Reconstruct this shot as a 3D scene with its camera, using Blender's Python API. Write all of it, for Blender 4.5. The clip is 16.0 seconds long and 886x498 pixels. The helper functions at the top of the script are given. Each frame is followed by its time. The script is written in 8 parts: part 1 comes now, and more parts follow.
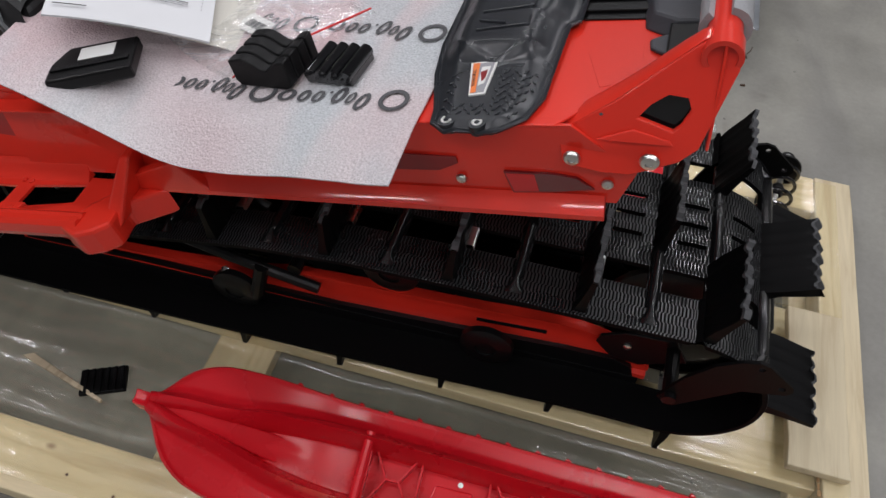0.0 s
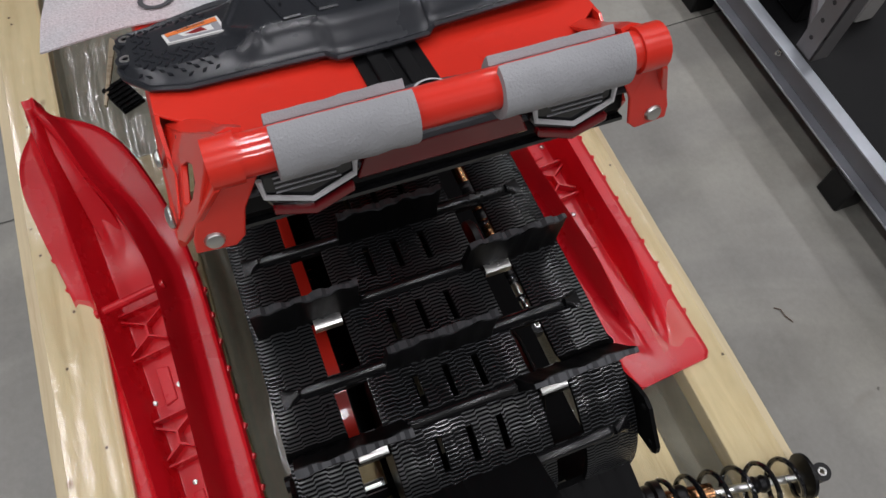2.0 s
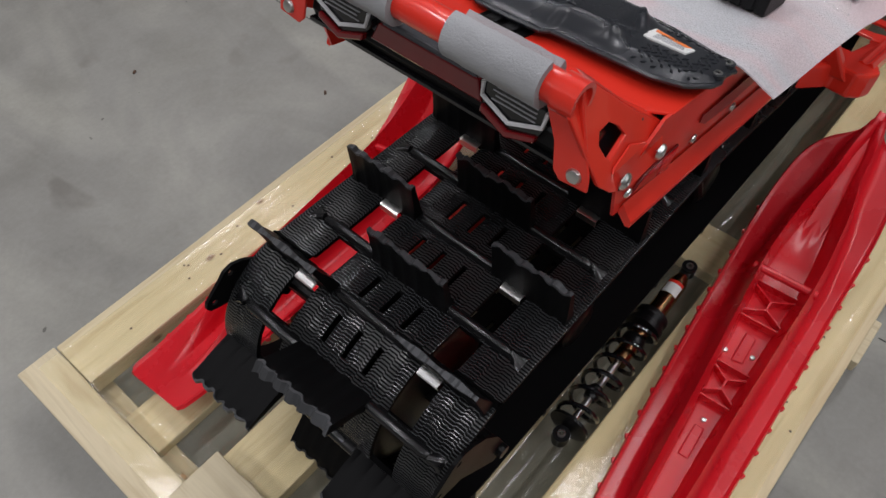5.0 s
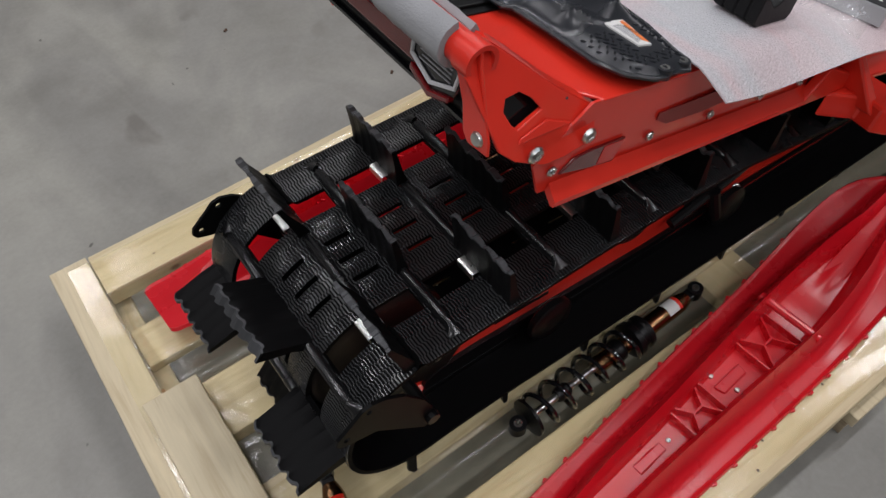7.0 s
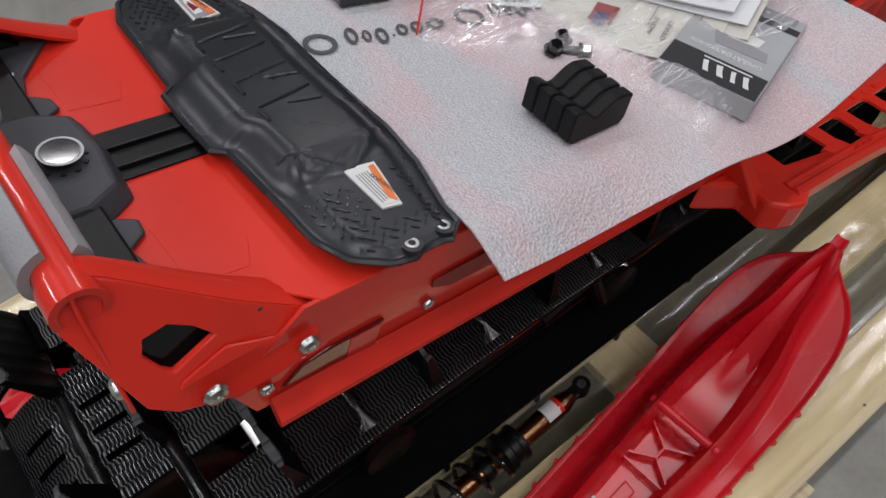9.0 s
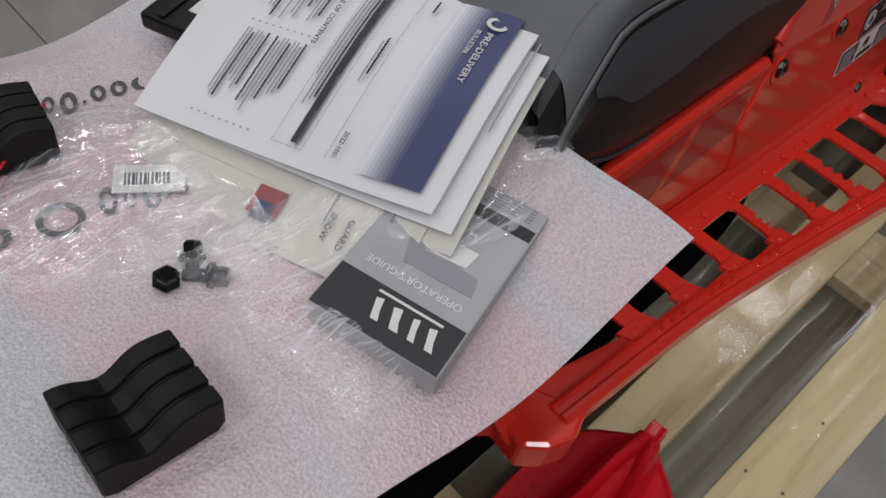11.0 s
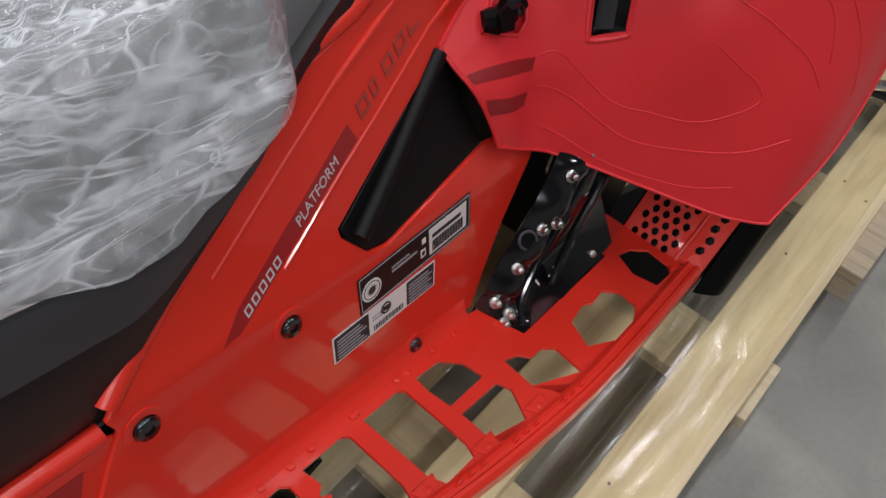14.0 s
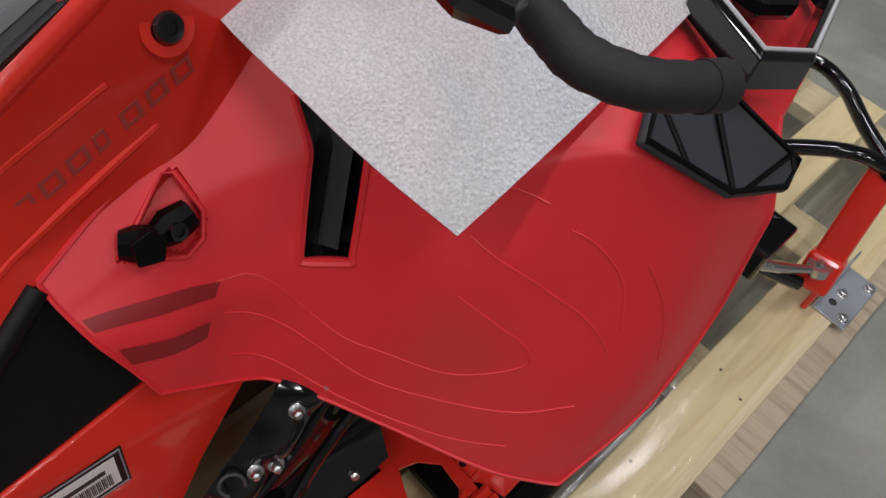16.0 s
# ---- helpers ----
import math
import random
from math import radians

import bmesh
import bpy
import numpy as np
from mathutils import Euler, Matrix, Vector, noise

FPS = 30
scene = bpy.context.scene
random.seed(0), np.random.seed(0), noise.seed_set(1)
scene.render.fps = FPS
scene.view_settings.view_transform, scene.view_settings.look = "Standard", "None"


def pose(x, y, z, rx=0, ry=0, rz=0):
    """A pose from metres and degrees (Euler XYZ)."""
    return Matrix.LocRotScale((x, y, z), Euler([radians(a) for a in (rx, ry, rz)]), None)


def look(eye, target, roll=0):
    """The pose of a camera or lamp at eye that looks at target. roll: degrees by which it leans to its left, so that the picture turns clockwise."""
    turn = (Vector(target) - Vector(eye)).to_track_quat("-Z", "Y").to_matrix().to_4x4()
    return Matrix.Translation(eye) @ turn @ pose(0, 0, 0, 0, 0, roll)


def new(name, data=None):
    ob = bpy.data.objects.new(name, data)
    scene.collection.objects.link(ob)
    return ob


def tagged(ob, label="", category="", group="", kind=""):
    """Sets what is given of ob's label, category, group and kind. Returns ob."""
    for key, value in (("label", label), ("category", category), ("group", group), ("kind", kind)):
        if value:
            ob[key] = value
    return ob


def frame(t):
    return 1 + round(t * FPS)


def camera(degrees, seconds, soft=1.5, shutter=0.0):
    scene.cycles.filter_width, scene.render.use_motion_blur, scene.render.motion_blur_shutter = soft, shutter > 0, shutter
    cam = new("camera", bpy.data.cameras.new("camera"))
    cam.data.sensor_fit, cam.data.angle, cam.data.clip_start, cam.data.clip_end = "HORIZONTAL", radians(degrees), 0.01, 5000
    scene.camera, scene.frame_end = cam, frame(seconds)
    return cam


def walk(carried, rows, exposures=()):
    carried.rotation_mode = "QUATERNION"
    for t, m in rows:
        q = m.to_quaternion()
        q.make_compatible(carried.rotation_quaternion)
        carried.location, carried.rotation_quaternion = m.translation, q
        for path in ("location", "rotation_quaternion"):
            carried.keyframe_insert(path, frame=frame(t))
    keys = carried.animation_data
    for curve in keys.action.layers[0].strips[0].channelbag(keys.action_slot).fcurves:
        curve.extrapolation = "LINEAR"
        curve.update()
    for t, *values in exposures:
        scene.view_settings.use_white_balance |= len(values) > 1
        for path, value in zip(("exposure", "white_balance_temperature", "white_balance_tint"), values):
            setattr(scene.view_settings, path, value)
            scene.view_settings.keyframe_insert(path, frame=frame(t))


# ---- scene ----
cam = camera(61.0, 16.0)
PATH = [
    (0, (0.044, 0.891, 1.502), (0.327, -0.304, -0.077), 3.5),
    (0.5, (-0.079, 0.641, 1.493), (0.253, -0.448, -0.151), 5.3),
    (1, (-0.148, 0.526, 1.494), (0.296, -0.396, -0.224), 5.7),
    (1.5, (-0.316, 0.314, 1.502), (0.366, -0.358, -0.254), 7.3),
    (2, (-0.446, 0.184, 1.522), (0.399, -0.265, -0.234), 7.5),
    (2.5, (-0.542, 0.043, 1.518), (0.515, -0.146, -0.169), 6.5),
    (3, (-0.635, -0.094, 1.564), (0.545, -0.007, -0.048), 3.9),
    (3.3, (-0.701, -0.218, 1.571), (0.473, 0.017, -0.031), 3.8),
    (3.5, (-0.75, -0.288, 1.575), (0.426, 0.052, -0.006), 3.8),
    (4, (-0.73, -0.366, 1.545), (0.374, 0.202, -0.023), 1.4),
    (4.5, (-0.609, -0.404, 1.538), (0.399, 0.229, -0.069), 1.6),
    (5, (-0.574, -0.457, 1.532), (0.31, 0.31, -0.089), -0.1),
    (5.2, (-0.571, -0.52, 1.542), (0.247, 0.319, -0.079), -0.5),
    (7.3, (-0.384, -0.672, 1.505), (0.287, 0.318, -0.099), -2.5),
    (7.5, (-0.328, -0.645, 1.493), (0.341, 0.339, -0.115), -3.2),
    (8, (-0.218, -0.593, 1.477), (0.424, 0.353, -0.163), -4.7),
    (8.2, (-0.179, -0.587, 1.481), (0.458, 0.353, -0.166), -5.2),
    (10.3, (0.29, -0.49, 1.396), (0.917, 0.358, -0.303), -2.6),
    (10.5, (0.349, -0.472, 1.385), (0.974, 0.363, -0.322), -2.8),
    (11, (0.49, -0.462, 1.371), (1.146, 0.342, -0.339), -2.7),
    (11.5, (0.629, -0.474, 1.318), (1.313, 0.272, -0.407), -0.6),
    (12, (0.778, -0.529, 1.291), (1.519, 0.152, -0.437), 3.8),
    (12.5, (0.879, -0.588, 1.287), (1.684, 0.103, -0.408), 4.8),
    (13, (0.961, -0.605, 1.286), (1.833, 0.111, -0.365), 5.1),
    (13.5, (1.098, -0.59, 1.277), (2.005, 0.14, -0.349), 4.7),
    (14, (1.228, -0.554, 1.281), (2.151, 0.168, -0.34), 4.4),
    (14.5, (1.324, -0.537, 1.275), (2.281, 0.147, -0.342), 5.9),
    (15, (1.461, -0.555, 1.255), (2.431, 0.098, -0.368), 7.4),
    (15.5, (1.574, -0.58, 1.267), (2.547, 0.085, -0.348), 8.5),
    (16, (1.692, -0.535, 1.267), (2.646, 0.174, -0.342), 12.3),
]
walk(cam, [(t, look(eye, target, roll)) for t, eye, target, roll in PATH],
     [(0.0, 0.0), (8.0, 0.0), (10.3, -0.38), (11.4, -0.42), (12.2, -0.08), (13.0, 0.12), (14.5, 0.15), (16.0, 0.05)])

# ---- light: a hall with rows of ceiling lamps ----
world = bpy.data.worlds.new("hall_air")
scene.world = world
world.use_nodes = True
world.node_tree.nodes["Background"].inputs[0].default_value = (0.92, 0.96, 1.0, 1)
world.node_tree.nodes["Background"].inputs[1].default_value = 0.008
scene.view_settings.exposure = 0.0
LAMP_WATTS = 33
LAMP_ROWS = [(-4.2 + 3.0 * i, -5.0 + 2.5 * j) for i in range(4) for j in range(5)]


# ---- materials ----
def nodes_of(name):
    m = bpy.data.materials.new(name)
    m.use_nodes = True
    nt = m.node_tree
    return m, nt, nt.nodes["Principled BSDF"]


def ramp(nt, fac, stops):
    r = nt.nodes.new("ShaderNodeValToRGB")
    while len(r.color_ramp.elements) < len(stops):
        r.color_ramp.elements.new(0.5)
    for e, (p, c) in zip(r.color_ramp.elements, stops):
        e.position, e.color = p, (*c, 1)
    nt.links.new(fac, r.inputs[0])
    return r.outputs[0]


def coords(nt, scale=(1, 1, 1), space="Object"):
    tc = nt.nodes.new("ShaderNodeTexCoord")
    mp = nt.nodes.new("ShaderNodeMapping")
    mp.inputs["Scale"].default_value = scale
    nt.links.new(tc.outputs[space], mp.inputs[0])
    return mp.outputs[0]


def noise_tex(nt, vec, scale, detail=4, rough=0.55, warp=0.0):
    n = nt.nodes.new("ShaderNodeTexNoise")
    n.inputs["Scale"].default_value, n.inputs["Detail"].default_value, n.inputs["Roughness"].default_value = scale, detail, rough
    n.inputs["Distortion"].default_value = warp
    nt.links.new(vec, n.inputs["Vector"])
    return n.outputs["Fac"]


def math_node(nt, op, a, b=None, c=None):
    n = nt.nodes.new("ShaderNodeMath")
    n.operation = op
    for i, v in enumerate((a, b, c)):
        if v is None:
            continue
        if isinstance(v, (int, float)):
            n.inputs[i].default_value = v
        else:
            nt.links.new(v, n.inputs[i])
    return n.outputs[0]


def mix_color(nt, fac, a, b, blend="MIX"):
    n = nt.nodes.new("ShaderNodeMix")
    n.data_type, n.blend_type = "RGBA", blend
    for sock, v in ((n.inputs[0], fac), (n.inputs[6], a), (n.inputs[7], b)):
        if isinstance(v, (int, float)):
            sock.default_value = v
        elif isinstance(v, tuple):
            sock.default_value = (*v, 1)
        else:
            nt.links.new(v, sock)
    return n.outputs[2]


def bump(nt, bsdf, height, strength, distance):
    b = nt.nodes.new("ShaderNodeBump")
    b.inputs["Strength"].default_value, b.inputs["Distance"].default_value = strength, distance
    nt.links.new(height, b.inputs["Height"])
    nt.links.new(b.outputs[0], bsdf.inputs["Normal"])
    return b


def plain(name, color, rough=0.5, metal=0.0, coat=0.0, grain=300.0, relief=0.1, vary=0.12, spec=0.5, depth=0.0006, dust=0.0):
    """A surface with slight change of tone at two scales, uneven gloss and fine relief."""
    m, nt, b = nodes_of(name)
    v = coords(nt)
    big, small = noise_tex(nt, v, 6, 5), noise_tex(nt, v, grain, 3)
    lo, hi = [c * (1 - vary) for c in color], [min(1, c * (1 + vary)) for c in color]
    col = ramp(nt, big, [(0.3, lo), (0.7, hi)])
    if dust:
        specks = ramp(nt, noise_tex(nt, v, 90, 6, 0.75), [(0.62, (0, 0, 0)), (0.78, (dust,) * 3)])
        col = mix_color(nt, specks, col, (0.35, 0.34, 0.32))
    nt.links.new(col, b.inputs["Base Color"])
    rr = ramp(nt, big, [(0.25, (max(0, rough - 0.06),) * 3), (0.75, (min(1, rough + 0.06),) * 3)])
    nt.links.new(rr, b.inputs["Roughness"])
    b.inputs["Metallic"].default_value = metal
    b.inputs["Coat Weight"].default_value = coat
    b.inputs["Coat Roughness"].default_value = 0.06
    b.inputs["Specular IOR Level"].default_value = spec
    if relief:
        bump(nt, b, small, relief, depth)
    return m


def wood(name, pale, dark, along="x", knots=True):
    """Pine boards: grain drawn out along the board, a tone of its own for each board, few knots."""
    m, nt, b = nodes_of(name)
    st = (1.0, 14.0, 14.0) if along == "x" else (14.0, 1.0, 14.0)
    v = coords(nt, st)
    info = nt.nodes.new("ShaderNodeObjectInfo")
    shift = nt.nodes.new("ShaderNodeVectorMath")
    shift.operation = "ADD"
    rnd = nt.nodes.new("ShaderNodeCombineXYZ")
    for i in range(3):
        nt.links.new(math_node(nt, "MULTIPLY", info.outputs["Random"], 37.0 + 11 * i), rnd.inputs[i])
    nt.links.new(v, shift.inputs[0])
    nt.links.new(rnd.outputs[0], shift.inputs[1])
    vv = shift.outputs[0]
    grain = noise_tex(nt, vv, 3.2, 6, 0.6, 0.8)
    fine = noise_tex(nt, vv, 24, 3, 0.6)
    col = ramp(nt, grain, [(0.32, dark), (0.5, pale), (0.68, [min(1, c * 1.12) for c in pale])])
    col = mix_color(nt, 0.18, col, ramp(nt, fine, [(0.3, dark), (0.7, pale)]))
    tone = ramp(nt, info.outputs["Random"], [(0.0, (0.92, 0.92, 0.92)), (1.0, (1.06, 1.04, 1.0))])
    col = mix_color(nt, 1.0, col, tone, "MULTIPLY")
    if knots:
        ks = nt.nodes.new("ShaderNodeTexVoronoi")
        ks.inputs["Scale"].default_value = 4.2
        nt.links.new(coords(nt, (1.0, 1.6, 1.6) if along == "x" else (1.6, 1.0, 1.6)), ks.inputs["Vector"])
        spot = ramp(nt, ks.outputs["Distance"], [(0.03, (1, 1, 1)), (0.065, (0, 0, 0))])
        col = mix_color(nt, spot, col, (0.20, 0.10, 0.045))
    nt.links.new(col, b.inputs["Base Color"])
    b.inputs["Roughness"].default_value = 0.62
    bump(nt, b, fine, 0.25, 0.0012)
    return m


def concrete():
    m, nt, b = nodes_of("polished_concrete")
    v = coords(nt)
    cloud, blot, fine = noise_tex(nt, v, 1.1, 5, 0.6, 0.4), noise_tex(nt, v, 5.5, 5, 0.6), noise_tex(nt, v, 70, 4, 0.7)
    col = ramp(nt, cloud, [(0.3, (0.235, 0.232, 0.212)), (0.55, (0.30, 0.297, 0.275)), (0.75, (0.345, 0.342, 0.318))])
    col = mix_color(nt, 0.35, col, ramp(nt, blot, [(0.35, (0.20, 0.195, 0.178)), (0.6, (0.34, 0.337, 0.315))]))
    col = mix_color(nt, 0.2, col, ramp(nt, fine, [(0.3, (0.2, 0.2, 0.185)), (0.7, (0.38, 0.375, 0.35))]))
    stain = ramp(nt, noise_tex(nt, v, 2.7, 3, 0.5, 1.2), [(0.66, (0, 0, 0)), (0.76, (0.5, 0.5, 0.5))])
    col = mix_color(nt, stain, col, (0.15, 0.135, 0.12))
    specks = ramp(nt, noise_tex(nt, v, 24, 2, 0.4), [(0.76, (0, 0, 0)), (0.79, (0.8, 0.8, 0.8))])
    col = mix_color(nt, specks, col, (0.07, 0.065, 0.06))
    smear = ramp(nt, noise_tex(nt, coords(nt, (1.0, 0.35, 1.0)), 2.1, 4, 0.55, 1.6), [(0.42, (0.82, 0.81, 0.79)), (0.6, (1.06, 1.05, 1.0))])
    col = mix_color(nt, 1.0, col, smear, "MULTIPLY")
    nt.links.new(col, b.inputs["Base Color"])
    nt.links.new(ramp(nt, blot, [(0.3, (0.3,) * 3), (0.7, (0.5,) * 3)]), b.inputs["Roughness"])
    bump(nt, b, fine, 0.06, 0.001)
    return m


def clear(name, gloss_rough=0.12, body=0.1, tint=(0.9, 0.92, 0.9), wrinkle=60.0, crease=0.6, sheen=1.5, streak=0.0, most=1.0, haze=(0.96, 0.96, 0.94)):
    """Thin clear film: mostly see-through, with glints on its folds, partly painted as white streaks, and a faint milky
    body.
    """
    m = bpy.data.materials.new(name)
    m.use_nodes = True
    nt = m.node_tree
    nt.nodes.clear()
    out = nt.nodes.new("ShaderNodeOutputMaterial")
    tr, gl, df = nt.nodes.new("ShaderNodeBsdfTransparent"), nt.nodes.new("ShaderNodeBsdfGlossy"), nt.nodes.new("ShaderNodeBsdfDiffuse")
    tr.inputs[0].default_value, gl.inputs[0].default_value, df.inputs[0].default_value = (*haze, 1), (1, 1, 1, 1), (*tint, 1)
    gl.inputs["Roughness"].default_value = gloss_rough
    v = coords(nt)
    fold = noise_tex(nt, v, wrinkle, 5, 0.62, 1.0)
    bm_ = nt.nodes.new("ShaderNodeBump")
    bm_.inputs["Strength"].default_value, bm_.inputs["Distance"].default_value = crease, 0.004
    lines = None
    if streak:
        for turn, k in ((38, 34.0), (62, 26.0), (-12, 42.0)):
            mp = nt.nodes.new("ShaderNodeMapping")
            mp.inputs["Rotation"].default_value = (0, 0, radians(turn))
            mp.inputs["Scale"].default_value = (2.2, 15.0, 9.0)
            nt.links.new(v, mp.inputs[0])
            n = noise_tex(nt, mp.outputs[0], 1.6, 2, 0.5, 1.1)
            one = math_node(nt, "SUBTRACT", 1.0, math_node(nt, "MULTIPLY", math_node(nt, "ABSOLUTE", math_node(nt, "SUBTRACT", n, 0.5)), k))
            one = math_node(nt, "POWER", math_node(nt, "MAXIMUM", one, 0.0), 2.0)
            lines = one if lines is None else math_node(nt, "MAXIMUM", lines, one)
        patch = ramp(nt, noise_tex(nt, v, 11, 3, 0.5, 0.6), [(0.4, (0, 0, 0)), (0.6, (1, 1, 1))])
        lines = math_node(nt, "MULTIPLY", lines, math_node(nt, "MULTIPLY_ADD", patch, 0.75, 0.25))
        fold = math_node(nt, "ADD", fold, math_node(nt, "MULTIPLY", lines, 0.5))
    nt.links.new(fold, bm_.inputs["Height"])
    nt.links.new(bm_.outputs[0], gl.inputs["Normal"])
    fr = nt.nodes.new("ShaderNodeFresnel")
    fr.inputs["IOR"].default_value = 1.5
    nt.links.new(bm_.outputs[0], fr.inputs["Normal"])
    a, b2 = nt.nodes.new("ShaderNodeMixShader"), nt.nodes.new("ShaderNodeMixShader")
    milk_glint = ramp(nt, fold, [(0.35, (body * 0.4,) * 3), (0.7, (body,) * 3)])
    # white streaks mixed into the diffuse body paint glints along the folds
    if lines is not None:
        milk_glint = math_node(nt, "MULTIPLY_ADD", lines, streak, milk_glint)
    nt.links.new(milk_glint, a.inputs[0])
    nt.links.new(tr.outputs[0], a.inputs[1])
    nt.links.new(df.outputs[0], a.inputs[2])
    nt.links.new(math_node(nt, "MINIMUM", math_node(nt, "MULTIPLY", fr.outputs[0], sheen), most), b2.inputs[0])
    nt.links.new(a.outputs[0], b2.inputs[1])
    nt.links.new(gl.outputs[0], b2.inputs[2])
    nt.links.new(b2.outputs[0], out.inputs[0])
    return m


def belt_rubber():
    """Track rubber with moulded rows of rounded zigzag ribs; the mesh's uv is in metres along and across."""
    m, nt, b = nodes_of("ribbed_track_rubber")
    uv = nt.nodes.new("ShaderNodeUVMap")
    sep = nt.nodes.new("ShaderNodeSeparateXYZ")
    nt.links.new(uv.outputs[0], sep.inputs[0])
    v = coords(nt)
    tri = math_node(nt, "PINGPONG", math_node(nt, "ADD", sep.outputs[1], 5.0), 0.0185)
    step = math_node(nt, "SMOOTH_MIN", math_node(nt, "SMOOTH_MAX", tri, 0.0082, 0.0008), 0.0106, 0.0008)
    along = math_node(nt, "ADD", sep.outputs[0], math_node(nt, "MULTIPLY", step, 1.17))
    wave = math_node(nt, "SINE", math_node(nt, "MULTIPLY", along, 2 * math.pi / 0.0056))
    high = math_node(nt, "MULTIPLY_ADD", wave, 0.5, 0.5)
    # glints on the rib tops are put into the base colour as uneven grey
    rib_glint = ramp(nt, noise_tex(nt, v, 14, 5, 0.7), [(0.35, (0.016, 0.017, 0.0185)), (0.75, (0.055, 0.058, 0.062))])
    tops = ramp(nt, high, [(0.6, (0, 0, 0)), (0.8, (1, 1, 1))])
    nt.links.new(mix_color(nt, tops, (0.003, 0.003, 0.0033), rib_glint), b.inputs["Base Color"])
    gloss = ramp(nt, noise_tex(nt, v, 9, 4), [(0.3, (0.2,) * 3), (0.7, (0.36,) * 3)])
    nt.links.new(mix_color(nt, ramp(nt, high, [(0.02, (0, 0, 0)), (0.25, (1, 1, 1))]), (0.6, 0.6, 0.6), gloss), b.inputs["Roughness"])
    nt.links.new(ramp(nt, high, [(0.2, (0.06,) * 3), (0.6, (0.9,) * 3)]), b.inputs["Specular IOR Level"])
    bump(nt, b, ramp(nt, high, [(0.35, (0, 0, 0)), (0.75, (1, 1, 1))]), 1.0, 0.0024)
    return m


def spotted_sheet():
    """White packing foam over red metal: fine pebbled skin, faintly pink and blue where the foam is thin."""
    m, nt, b = nodes_of("white_foam_sheet")
    v = coords(nt)
    zone, cool = noise_tex(nt, v, 4.2, 1.5, 0.4, 0.3), noise_tex(nt, coords(nt, (2.6, 0.9, 1.0)), 3.6, 2, 0.4, 0.3)
    cell = nt.nodes.new("ShaderNodeTexVoronoi")
    cell.inputs["Scale"].default_value = 300
    nt.links.new(v, cell.inputs["Vector"])
    grit = noise_tex(nt, v, 380, 3, 0.6)
    col = ramp(nt, zone, [(0.36, (0.60, 0.585, 0.595)), (0.5, (0.64, 0.545, 0.56)), (0.66, (0.66, 0.44, 0.46))])
    col = mix_color(nt, ramp(nt, cool, [(0.5, (0, 0, 0)), (0.64, (0.8, 0.8, 0.8))]), col, (0.47, 0.545, 0.575))
    col = mix_color(nt, 0.4, col, ramp(nt, grit, [(0.36, (0.34, 0.325, 0.33)), (0.62, (0.72, 0.70, 0.71))]))
    nt.links.new(col, b.inputs["Base Color"])
    b.inputs["Roughness"].default_value = 0.36
    bump(nt, b, cell.outputs["Distance"], 0.75, 0.0018)
    return m


RED = plain("red_paint", (0.70, 0.030, 0.016), 0.32, coat=0.6, grain=900, relief=0.03, vary=0.05, spec=0.28)
RED_PLASTIC = plain("red_body_plastic", (0.72, 0.028, 0.036), 0.43, grain=1500, relief=0.06, vary=0.05)
RED_SKI = plain("red_ski_plastic", (0.60, 0.008, 0.017), 0.28, grain=130, relief=0.1, vary=0.1)
RED_DARK = plain("dark_red_decal", (0.22, 0.012, 0.014), 0.3, relief=0.02)
RED_LENS_LIT = plain("lit_red_lens", (0.55, 0.01, 0.012), 0.2, coat=0.4, relief=0.02)
RED_LENS = plain("red_lamp_lens", (0.13, 0.004, 0.006), 0.08, coat=1.0, relief=0.0)
BLACK = plain("black_plastic", (0.0035, 0.0035, 0.004), 0.36, grain=900, relief=0.15, spec=0.28)
BLACK_MATT = plain("matt_black_plastic", (0.0035, 0.0035, 0.004), 0.48, grain=1200, relief=0.3, spec=0.25)
BLACK_GLOSS = plain("gloss_black_plastic", (0.006, 0.006, 0.007), 0.1, coat=0.6, relief=0.0)
RUBBER = plain("black_rubber", (0.003, 0.003, 0.0033), 0.46, grain=500, relief=0.25, spec=0.1)
RUBBER_EDGE = plain("grey_rubber_edge", (0.05, 0.052, 0.056), 0.55, grain=400, relief=0.3, vary=0.4)
RUBBER_GLOSS = plain("smooth_black_rubber", (0.006, 0.006, 0.0066), 0.24, grain=300, relief=0.12, spec=0.6)
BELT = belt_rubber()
GUARD = plain("guard_plastic", (0.017, 0.019, 0.023), 0.27, grain=900, relief=0.12)
GREY_PLASTIC = plain("charcoal_plastic", (0.045, 0.047, 0.055), 0.5, grain=900, relief=0.15)
GREY_FOAM = plain("grey_foam", (0.32, 0.325, 0.335), 0.85, grain=420, relief=0.7, depth=0.0016)
STEEL = plain("zinc_steel", (0.62, 0.62, 0.6), 0.28, metal=1.0)
BRONZE = plain("bronze_anodised_aluminium", (0.30, 0.155, 0.075), 0.25, metal=1.0)
SHEET = spotted_sheet()
PAPER = plain("white_paper", (0.70, 0.71, 0.725), 0.55, relief=0.03, vary=0.03)
CREAM = plain("cream_paper", (0.60, 0.58, 0.52), 0.6, relief=0.03, vary=0.04)
INK = plain("black_ink", (0.02, 0.02, 0.022), 0.5, relief=0.0)
INK_GREY = plain("grey_ink", (0.28, 0.28, 0.3), 0.5, relief=0.0)
PRINT = plain("charcoal_print", (0.07, 0.07, 0.075), 0.5, relief=0.0)
SILVER_INK = plain("silver_print", (0.55, 0.55, 0.56), 0.35, relief=0.0)
NAVY = plain("navy_print", (0.045, 0.055, 0.14), 0.45, relief=0.0)
